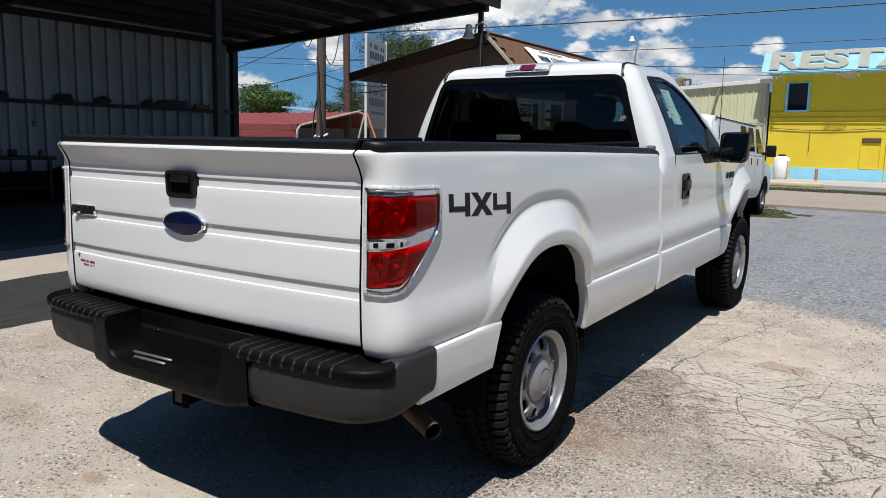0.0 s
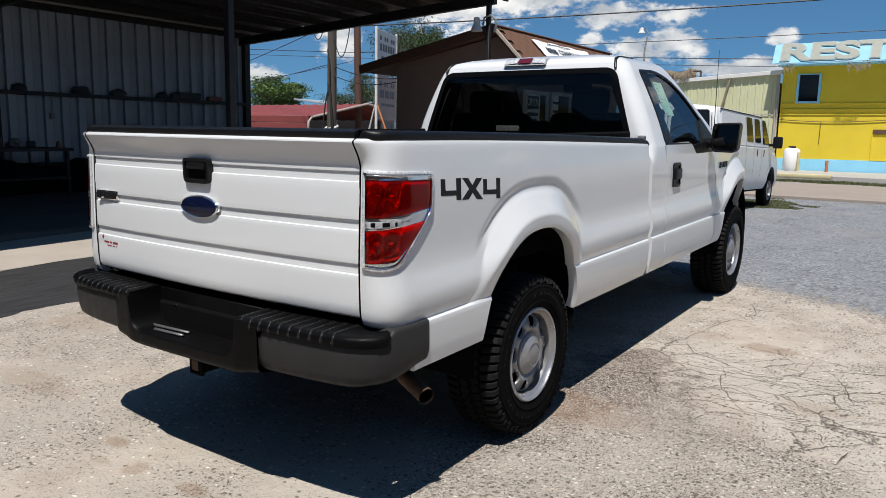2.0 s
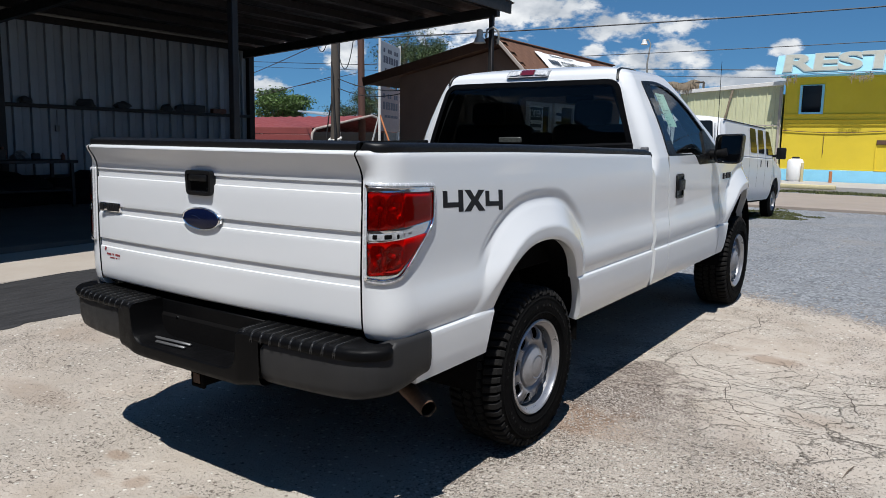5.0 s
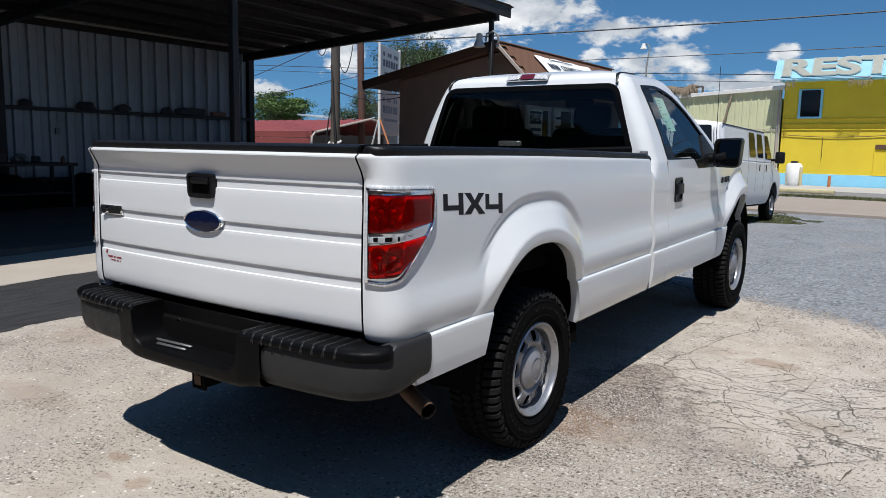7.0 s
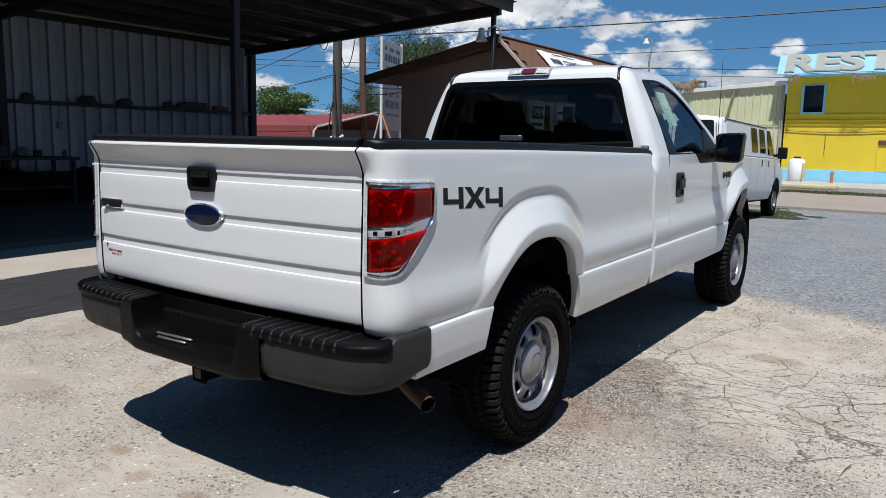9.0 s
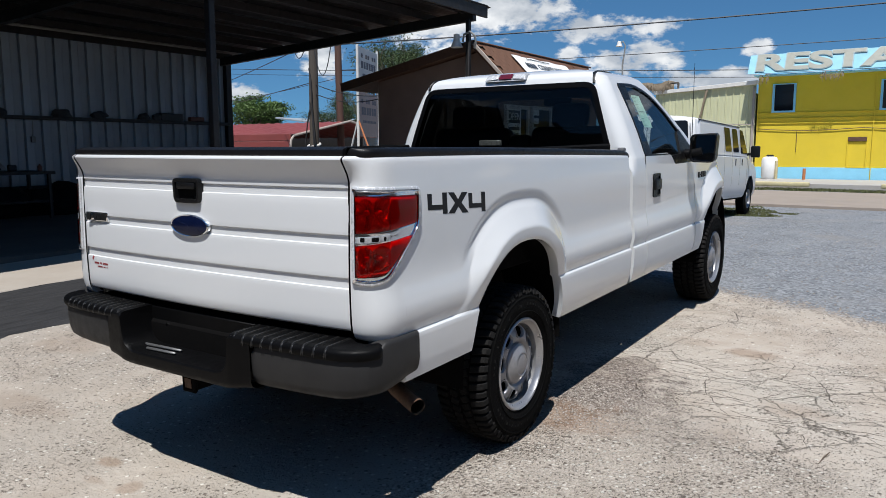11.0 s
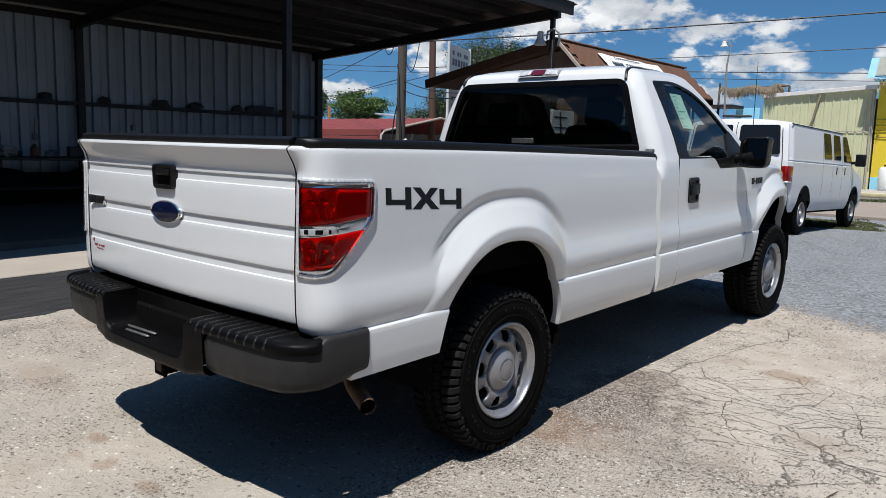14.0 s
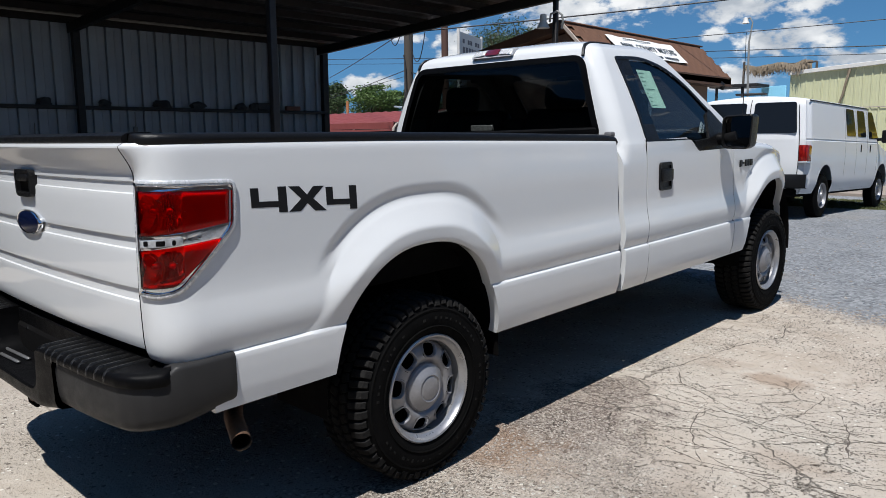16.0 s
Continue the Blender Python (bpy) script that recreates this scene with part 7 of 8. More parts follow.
# banner on the front slope
mid = Vector((RX, 12.95, RZ)) + sd * (sl * 0.50) + sn * 0.05
bw, bh = 2.85, 0.62
bas = Matrix((Vector((0, 1, 0)), -sd, sn)).transposed().to_4x4()
ban = thing("roof_banner", "white vinyl banner with black lettering tied to the roof", "banner", TIP @ Matrix.Translation(mid) @ bas)
bm = bmnew()
rows = [[Vector((-bw / 2 + bw * j / 24, -bh / 2 + bh * i / 4, 0.008 * math.sin(j * 0.9) + 0.006 * noise.noise(Vector((j * 0.5, i * 0.8, 0))))) for j in range(25)] for i in range(5)]
grid(bm, rows)
grid(bm, [[p - Vector((0, 0, 0.006)) for p in r] for r in rows], flip=True)
part("sheet", bm, BANNER, ban, recalc=False)
bm = bmnew()
for k in range(5):
    box(bm, (-1.08 + 0.098 * k, 0.0, 0.016), (0.066, 0.165, 0.004))
part("name_bar", bm, INK, ban)
for word, at in (("COUNTY", -0.10), ("MOTORS", 0.80)):
    lettering(word, 0.235, INK, ban, pose(at, 0.0, 0.016), 0.002, squeeze=0.84, bold=0.004)
bm = bmnew()
for k in range(18):
    if k in (5, 10):
        continue
    box(bm, (-0.55 + 0.092 * k, -0.235, 0.016), (0.065, 0.07, 0.004))
for k in range(14):
    box(bm, (-0.80 + 0.085 * k, 0.235, 0.016), (0.055, 0.035, 0.004))
part("small_print", bm, INK, ban)["kind"] = "stuff"

# white board with bars that stands before the office
nb = thing("notice_board", "white board with black bars standing before the house", "board", on_land(-5.05, 9.75))
bm = bmnew()
box(bm, (0, 0, 1.72), (0.04, 0.78, 0.72), 0.005)
part("panel", bm, BANNER, nb)
for y in (-0.33, 0.33):
    bm = bmnew()
    box(bm, (-0.03, y, 0.85), (0.05, 0.05, 2.5), 0.005)
    part("post", bm, TRIMW, nb)
for z in (1.55, 1.75, 1.95):
    bm = bmnew()
    box(bm, (0.024, -0.10, z), (0.008, 0.46, 0.03), 0.002)
    part("bar", bm, INK, nb)
bm = bmnew()
box(bm, (0.026, -0.08, 1.72), (0.01, 0.05, 0.66), 0.002, Matrix.Rotation(radians(8), 3, "X"))
part("bar", bm, INK, nb)

# ---- poles, sign, wires ----


def leaning(p0, p1, r0, r1, name, mat, label, cat):
    ob = thing(name, label, cat, TIP.copy())
    bm = bmnew()
    a, b = Vector(p0), Vector(p1)
    n = 14
    tube(bm, [a.lerp(b, i / n) + Vector((0.01 * noise.noise(Vector((i * 0.6, 1, 0))), 0.01 * noise.noise(Vector((i * 0.6, 4, 0))), 0)) for i in range(n + 1)], [r0 + (r1 - r0) * i / n for i in range(n + 1)], 14)
    part("shaft", bm, mat, ob)
    return ob


pole_a = leaning((-11.75, 12.0, -0.3), (-11.66, 12.0, 7.2), 0.135, 0.11, "utility_pole", WOODP, "weathered grey wooden utility pole with cables", "utility pole")
bm = bmnew()
for k, (sx, z0, z1) in enumerate(((0.17, -0.2, 2.6), (-0.16, -0.2, 2.4), (0.13, 1.0, 3.5))):
    tube(bm, [(-11.74 + sx * 1.5 * (1 - i / 8) ** 0.5 + 0.02 * math.sin(i), 11.84, z0 + (z1 - z0) * i / 8) for i in range(9)], 0.018, 6)
part("cable", bm, WIRE, pole_a)
bm = bmnew()
tube(bm, [(-11.74 + 0.16 * math.cos(a), 12.0 + 0.16 * math.sin(a), 1.45 + 0.05 * math.sin(a)) for a in [2 * math.pi * k / 20 for k in range(21)]], 0.035, 8)
part("collar", bm, TRIMW, pole_a)
bm = bmnew()
for x0, x1, dip in ((-12.35, -11.8, 0.5), (-11.6, -10.9, 1.0)):
    tube(bm, [(x0 + (x1 - x0) * i / 12, 11.9, 4.15 - dip * 4 * (i / 12) * (1 - i / 12) + 0.3 * (i / 12)) for i in range(13)], 0.012, 6)
part("drip_loop", bm, WIRE, pole_a)
leaning((-16.45, 18.5, -0.3), (-16.62, 18.5, 8.0), 0.14, 0.12, "utility_pole", WOODR, "brown wooden utility pole behind the carport", "utility pole")


def wire(p, q, sag, r, name="overhead_wire", parent=None):
    bm = bmnew()
    p, q = Vector(p), Vector(q)
    tube(bm, [p.lerp(q, i / 24) - Vector((0, 0, sag * 4 * (i / 24) * (1 - i / 24))) for i in range(25)], r, 5)
    ob = part(name, bm, WIRE, None)
    ob.matrix_basis = TIP.copy()
    return tagged(ob, "black overhead wire strung between poles", "wire", "overhead wires")


leaning((24, 27, -0.3), (24, 27, 8.6), 0.14, 0.11, "utility_pole", WOODP, "weathered wooden utility pole down the street", "utility pole")
for x in (-46, 34):
    leaning((x, 33, -0.6), (x, 33, 8.0), 0.14, 0.11, "utility_pole", WOODP, "weathered wooden utility pole far along the street", "utility pole")
wire((-11.68, 12.0, 4.10), (24, 27.0, 7.05), 0.5, 0.018)
wire((-16.6, 18.5, 4.29), (24, 27.0, 5.47), 0.3, 0.012)
wire((-46, 33.0, 7.39), (34, 33.0, 3.46), 0.5, 0.020)
wire((-46, 33.0, 7.02), (34, 33.0, 2.98), 0.4, 0.014)
wire((-11.7, 12.0, 4.2), (-46, 33.0, 5.0), 0.2, 0.014)
wire((-11.7, 12.0, 3.15), (-46, 33.0, 3.8), 0.1, 0.012)
wire((-16.6, 18.5, 4.0), (-46, 33.0, 4.4), 0.2, 0.012)
wire((-11.7, 12.0, 3.1), (-7.6, 11.2, 2.75), 0.25, 0.012)
wire((-11.7, 12.0, 2.85), (-8.2, 10.9, 2.60), 0.2, 0.012)
# two-panel sign
sign = thing("yard_sign", "two-panel sign on white posts beside the street", "sign", TIP.copy())
A, Bp = Vector((-13.1, 15.5, 0)), Vector((-13.9, 17.5, 0))
for p in (A, Bp):
    bm = bmnew()
    tube(bm, [(p.x, p.y, -0.3), (p.x, p.y, 4.68)], 0.045, 10)
    part("post", bm, TRIMW, sign)
for o in (-0.55, 0.6):
    bm = bmnew()
    tube(bm, [(A.x, A.y, 2.3), (A.x + o * 1.3, A.y + 0.1, 0.4)], 0.03, 8)
    part("brace", bm, TRIMW if o < 0 else ORANGE, sign)
d = (Bp - A).normalized()
for z0, z1, mt in ((3.30, 4.60, PANEL), (1.75, 3.18, PANELLOW)):
    bm = bmnew()
    c = (A + Bp) / 2
    box(bm, (c.x, c.y, (z0 + z1) / 2), ((Bp - A).length, 0.05, z1 - z0), 0.005, Matrix.Rotation(math.atan2(d.y, d.x), 3, "Z"))
    pnl = part("panel", bm, mt, sign)
    bm = bmnew()
    rot = Matrix.Rotation(math.atan2(d.y, d.x), 3, "Z")
    nrm = rot @ Vector((0, -1, 0))
    if nrm.x < 0:
        nrm = -nrm
    rn = random.Random(4)
    for k, (zz, hh, n) in enumerate(((0.80, 0.10, 7), (0.58, 0.17, 6), (0.34, 0.06, 10))):
        for i in range(n):
            if rn.random() < 0.15:
                continue
            q = A.lerp(Bp, 0.12 + 0.76 * (i + 0.5) / n)
            q = q + nrm * 0.03
            box(bm, (q.x, q.y, z0 + (z1 - z0) * zz), (1.5 / n * 0.75, 0.008, (z1 - z0) * hh), 0, rot)
    part("unreadable_print", bm, PANELINK, pnl)["kind"] = "stuff"
# small orange post
bm = bmnew()
box(bm, (0, 0, 1.75), (0.12, 0.12, 3.6), 0.01)
ob = part("wooden_post", bm, ORANGE, None)
ob.matrix_basis = pose(-31.5, 26.0, land_z(26.0))
tagged(ob, "thin weathered wooden post behind the red roof", "post")

# ---- carport with a red ribbed roof ----
cp = thing("red_carport", "low carport with a red ribbed metal roof and pale trim", "carport", TIP.copy())
GX = -15.6
for a, b in (((15.0, 1.80), (18.0, 2.34)), ((18.0, 2.34), (21.0, 1.80))):
    bm = bmnew()
    rows = []
    n = 90
    for i in range(n + 1):
        x = GX - 16 * i / n
        rows.append([Vector((x, a[0] + (b[0] - a[0]) * j / 6, a[1] + (b[1] - a[1]) * j / 6 + (0.03 if i % 3 == 0 else 0))) for j in range(7)])
    grid(bm, rows)
    part("roof_slope", bm, REDROOF, cp, "red ribbed metal roof", angle=20)
for k in range(3):
    bm = bmnew()
    box(bm, (GX - 8, 14.97 - 0.02 * k, 1.74 - 0.24 * k), (16, 0.03, 0.22), 0.004)
    part("side_sheet", bm, REDROOF, cp)
bm = bmnew()
tube(bm, [(GX, 14.95, -0.4), (GX, 14.95, 1.45), (GX, 14.98, 1.66), (GX, 15.12, 1.80), (GX, 18.0, 2.36), (GX, 20.9, 1.80), (GX, 21.05, 1.6), (GX, 21.05, -0.4)], 0.042, 8)
part("gable_frame", bm, TANTRIM, cp, "pale tubular gable frame")
for x in (-20, -25, -31):
    for y in (15.0, 21.0):
        bm = bmnew()
        box(bm, (x, y, 0.7), (0.08, 0.08, 2.2), 0.005)
        part("post", bm, TRIMW, cp)
bm = bmnew()
box(bm, (GX - 9, 21.2, 0.8), (14, 0.05, 2.4), 0.01)
box(bm, (GX - 16, 18, 0.8), (0.05, 6, 2.4), 0.01)
part("back_sheet", bm, STEELDK, cp)
# far low roofs
for x, y, s, lab in ((-29.5, 33, (5.0, 4, 3.2), "grey shed far behind the carport"), (-25.0, 31, (2.6, 3, 3.1), "small dark hut behind the carport")):
    hb = thing("far_shed", lab, "shed", on_land(x, y), "far sheds")
    bm = bmnew()
    box(bm, (0, 0, s[2] / 2 - 0.3), (s[0], s[1], s[2]), 0.02)
    part("wall", bm, CLUT[2], hb)
    bm = bmnew()
    box(bm, (0, -0.2, s[2] - 0.22), (s[0] + 0.8, s[1] + 0.8, 0.10), 0.02, Matrix.Rotation(radians(6), 3, "Y"))
    part("roof", bm, SHEET, hb)

# ---- street behind: pale metal hall, yellow restaurant ----
FY = 31.0
hall = thing("metal_hall", "pale green ribbed metal hall across the street", "hall", on_land(0, 0))
bm = bmnew()
pts = []
x = -8.45
while x < -4.15:
    for dx, dy in ((0, 0), (0.02, -0.035), (0.06, -0.035), (0.08, 0), (0.20, 0), (0.21, -0.01), (0.23, 0)):
        if x + dx < -4.12:
            pts.append((x + dx, dy))
    x += 0.305


def hall_top(x):
    return 3.86 + 0.062 * (x + 8.45)


rows = []
for k in range(2):
    rows.append([Vector((x, FY + dy, 0.0 if k == 0 else hall_top(x))) for x, dy in pts])
grid(bm, rows)
part("front_wall", bm, PALE, hall)
bm = bmnew()
box(bm, (-6.3, FY + 6.1, 1.7), (4.3, 12, 4.0), 0.02)
part("hall_body", bm, PALE, hall)
bm = bmnew()
box(bm, (-6.29, FY - 0.06, hall_top(-6.29) + 0.0), (4.45, 0.20, 0.16), 0.01, Matrix.Rotation(-math.atan(0.062), 3, "Y"))
part("gutter", bm, TRIMW, hall)
bm = bmnew()
box(bm, (-6.29, FY - 0.045, 2.38), (4.3, 0.02, 0.035), 0.003)
box(bm, (-4.2, FY - 0.06, 2.0), (0.10, 0.10, 3.9), 0.01)
part("seam", bm, TANTRIM, hall)
rest = thing("yellow_restaurant", "two-storey yellow restaurant with a light blue base and roof sign", "building", on_land(0, 0))
bm = bmnew()
WINS = [(-3.39, -2.66, 2.92, 4.00), (0.55, 1.28, 2.92, 4.00), (3.9, 4.6, 2.92, 4.00)]
X0, X1 = -4.05, 8.4
cuts_x = sorted([X0, X1] + [w for q in WINS for w in q[:2]])
cuts_z = [0.58, 2.92, 4.00, 4.36]
cell = {}


def wall_vert(x, z):
    if (x, z) not in cell:
        cell[(x, z)] = bm.verts.new((x, FY, z))
    return cell[(x, z)]


for xa, xb in zip(cuts_x, cuts_x[1:]):
    for za, zb in zip(cuts_z, cuts_z[1:]):
        if any(xa >= q[0] - 1e-6 and xb <= q[1] + 1e-6 and za >= q[2] - 1e-6 and zb <= q[3] + 1e-6 for q in WINS):
            continue
        bm.faces.new([wall_vert(xa, za), wall_vert(xb, za), wall_vert(xb, zb), wall_vert(xa, zb)])
edge = [e for e in bm.edges if e.is_boundary]
deep = bmesh.ops.extrude_edge_only(bm, edges=edge)
bmesh.ops.translate(bm, vec=(0, 0.2, 0), verts=[g_ for g_ in deep["geom"] if isinstance(g_, bmesh.types.BMVert)])
part("wall", bm, YELLOW, rest, "yellow painted wall", recalc=False)
bm = bmnew()
box(bm, ((X0 + X1) / 2, FY + 0.09, 0.24), (X1 - X0, 0.22, 0.68), 0.005)
part("wall_base", bm, BLUEP, rest, "light blue painted base")
bm = bmnew()
box(bm, ((X0 + X1) / 2, FY + 5.2, 2.1), (X1 - X0 - 0.1, 9.9, 4.3), 0.01)
part("building_body", bm, YELLOW, rest)
for q in WINS:
    bm = bmnew()
    o = [(q[0] - 0.09, q[2] - 0.09), (q[1] + 0.09, q[2] - 0.09), (q[1] + 0.09, q[3] + 0.03), (q[0] - 0.09, q[3] + 0.03)]
    i_ = [(q[0], q[2]), (q[1], q[2]), (q[1], q[3]), (q[0], q[3])]
    ring(bm, o, i_, FY + 0.05, FY - 0.04, lambda u, v, d: Vector((u, d, v)))
    wn = part("window", bm, BLUEP, rest, "dark window with a light blue frame")
    bm = bmnew()
    box(bm, ((q[0] + q[1]) / 2, FY + 0.08, (q[2] + q[3]) / 2), (q[1] - q[0], 0.02, q[3] - q[2]))
    part("pane", bm, DARKGLASS, wn)
# ledges and the shade of the eave
for z in (2.83, 2.60, 2.40):
    bm = bmnew()
    box(bm, ((X0 + X1) / 2, FY - 0.02, z), (X1 - X0, 0.045, 0.03), 0.004)
    part("ledge", bm, YELLOW, rest)
bm = bmnew()
prism(bm, [(FY - 0.85, 4.34), (FY + 0.5, 4.50), (FY + 0.5, 4.34)], X0 - 0.1, X1, lambda u, v, d: Vector((d, u, v)))
part("eave", bm, BLUEP, rest, "light blue eave")
bm = bmnew()
prism(bm, [(FY - 0.80, 4.42), (FY - 0.35, 5.22), (FY - 0.25, 5.22), (FY - 0.66, 4.42)], X0 - 0.3, X1, lambda u, v, d: Vector((d, u, v)))
sg = part("roof_sign", bm, SIGNBLUE, rest, "light blue roof sign with grey block letters")
lean = math.atan2(0.45, 0.80)
LETTERDK = worn("letter_edge", (0.27, 0.36, 0.38), 0.6, amount=0.2, scale=4)
for dep, bld, mt_, nm_ in ((0.020, 0.056, LETTERDK, "letter_edge"), (0.032, 0.034, SIGNGREY, "lettering")):
    lettering("RESTAURANT", 1.10, mt_, sg, Matrix.Translation((1.60, FY - 0.60, 4.82)) @ Matrix.Rotation(radians(90) - lean, 4, "X"), dep, nm_, 1.68, bld)
bm = bmnew()
box(bm, (-0.22, FY - 0.03, 1.72), (0.66, 0.05, 0.17), 0.005)
part("door_head", bm, FASCIA, rest, "brown board over the painted door")
bm = bmnew()
ring(bm, [(-0.58, 0.58), (0.14, 0.58), (0.14, 1.62), (-0.58, 1.62)], [(-0.54, 0.60), (0.10, 0.60), (0.10, 1.58), (-0.54, 1.58)], FY + 0.01, FY - 0.03, lambda u, v, d: Vector((u, d, v)))
part("door_frame", bm, YELLOW, rest, "yellow painted door frame")
bm = bmnew()
tube(bm, [(0.30, FY - 0.03, -0.1), (0.30, FY - 0.03, 4.3)], 0.018, 6)
part("downpipe", bm, YELLOW, rest)
bm = bmnew()
tube(bm, [(X0, FY - 0.04, 2.20)] + [(X0 + 8.0 * i / 16, FY - 0.04, 2.18 - 0.09 * math.sin(math.pi * (i % 8) / 8)) for i in range(17)], 0.014, 5)
tube(bm, [(-2.45, FY - 0.04, 2.1), (-2.45, FY - 0.05, 1.2)], 0.010, 5)
part("cable", bm, FASCIA, rest)
# propane tank
tk = thing("propane_tank", "white upright propane tank beside the yellow wall", "tank", on_land(-3.30, 30.2, 0.02))
bm = bmnew()
lathe(bm, [(0.02, 0.24), (0.02, 0.26), (0.12, 0.28), (0.18, 0.315), (0.86, 0.315), (0.96, 0.27), (1.0, 0.16), (1.01, 0.0)], 28, pose(0, 0, 0, 0, -90, 0))
part("vessel", bm, TANKW, tk)
bm = bmnew()
lathe(bm, [(0.97, 0.14), (1.06, 0.14), (1.08, 0.11), (1.08, 0.0)], 20, pose(0, 0, 0, 0, -90, 0))
part("collar", bm, STEELDK, tk)
for x, h in ((-3.0, 0.75), (-1.95, 0.45), (-3.95, 0.7)):
    bm = bmnew()
    tube(bm, [(0, 0, 0), (0, 0, h * 0.8), (0, 0, h * 0.8), (0, 0, h)], [0.06, 0.06, 0.062, 0.055], 10)
    ob = part("bollard", bm, ORANGE if x > -3 else YCURB, None)
    ob.matrix_basis = on_land(x, 30.0, 0.10)
    tagged(ob, "short weathered pipe bollard on the sidewalk", "bollard", "bollards")
# thatch, little awning and lamp pole
aw = thing("thatch_awning", "ragged awning of dead palm fronds on a pole", "awning", on_land(0, 0))
rnd = random.Random(6)
v, f = [], []
for k in range(900):
    x = rnd.uniform(-10.3, -7.85)
    top = 4.28 + 0.16 * noise.noise(Vector((x * 1.5, 0, 0))) + 0.05 * (x + 9)
    y = 31.2 + rnd.uniform(-0.5, 0.5)
    ln = rnd.uniform(0.15, 0.48) * (1.4 if x > -8.3 else 1.0)
    dx = rnd.uniform(-0.12, 0.12)
    i = len(v)
    v += [(x, y, top), (x + 0.05, y + 0.02, top + 0.02), (x + dx, y - 0.05, top - ln)]
    f.append((i, i + 1, i + 2))
me = bpy.data.meshes.new("fronds")
me.from_pydata(v, [], f)
me.materials.append(THATCH.m)
ob = new("fronds", me)
ob.parent = aw
bm = bmnew()
tube(bm, [(-10.55, 31.2, 0), (-10.5, 31.2, 4.5)], 0.05, 8)
tube(bm, [(-7.5, 31.2, 0), (-7.5, 31.2, 4.3)], 0.05, 8)
tube(bm, [(-10.5, 31.2, 4.2), (-7.5, 31.2, 4.3)], 0.04, 8)
part("pole", bm, WOODP, aw)
for x in (-6.15,):
    bm = bmnew()
    tube(bm, [(x, 30.9, 3.9), (x - 0.12, 30.85, 3.3), (x - 0.20, 30.88, 2.9), (x - 0.42, 30.9, 2.3)], [0.055, 0.045, 0.05, 0.015], 6)
    ob = part("palm_frond", bm, THATCH, None)
    ob.matrix_basis = TIP.copy()
    tagged(ob, "dead palm frond hanging down the hall's wall", "palm frond")
# dead fronds caught under the eave of the yellow building
for cx, cz, w, n_, sd_ in ((-1.22, 4.24, 0.40, 60, 3), (-3.72, 4.24, 0.20, 34, 5)):
    rn = random.Random(sd_)
    v, f = [], []
    for k in range(n_):
        x, z = cx + rn.uniform(-w, w), cz + rn.uniform(-0.10, 0.14)
        dx, dz = rn.uniform(-0.16, 0.10), rn.uniform(-0.30, 0.02)
        i = len(v)
        y = 30.17 + rn.uniform(-0.05, 0.04)
        v += [(x, y, z), (x + 0.035, y, z + 0.03), (x + dx, y - 0.05, z + dz)]
        f.append((i, i + 1, i + 2))
    me = bpy.data.meshes.new("palm_frond")
    me.from_pydata(v, [], f)
    me.materials.append(THATCH.m)
    ob = new("palm_frond", me)
    ob.matrix_basis = TIP.copy()
    tagged(ob, "tuft of dead palm fronds caught under the eave", "palm frond")
lp = thing("street_lamp", "thin leaning street lamp with a bell shade", "street lamp", on_land(0, 0))
bm = bmnew()
tube(bm, [(-7.72, 25.0, -0.2), (-7.85, 25.0, 4.55), (-7.75, 25.0, 5.25), (-7.85, 25.0, 5.42), (-8.0, 25.0, 5.35)], [0.05, 0.035, 0.025, 0.025, 0.025], 8)
part("pole", bm, CLUT[2], lp)
bm = bmnew()
lathe(bm, [(0.12, 0.03), (0.10, 0.07), (0.0, 0.09), (-0.08, 0.13), (-0.02, 0.08)], 16, pose(-8.0, 25.0, 5.32, 0, -90, 0))
part("shade", bm, TRIMW, lp)
sh = thing("blue_stall", "small blue stall with a dark flat awning across the street", "stall", on_land(-9.4, 30.0))
bm = bmnew()
box(bm, (0.45, 0.6, 1.6), (1.0, 0.1, 3.5), 0.01)
part("wall", bm, BLUEP, sh)
bm = bmnew()
box(bm, (-0.7, -0.2, 3.36), (2.0, 1.4, 0.12), 0.01)
part("awning", bm, STEELDK, sh)
for x in (-1.45, -0.35):
    bm = bmnew()
    box(bm, (x, -0.7, 1.65), (0.09, 0.09, 3.4), 0.01)
    part("post", bm, STEELDK, sh)

# ---- trees ----


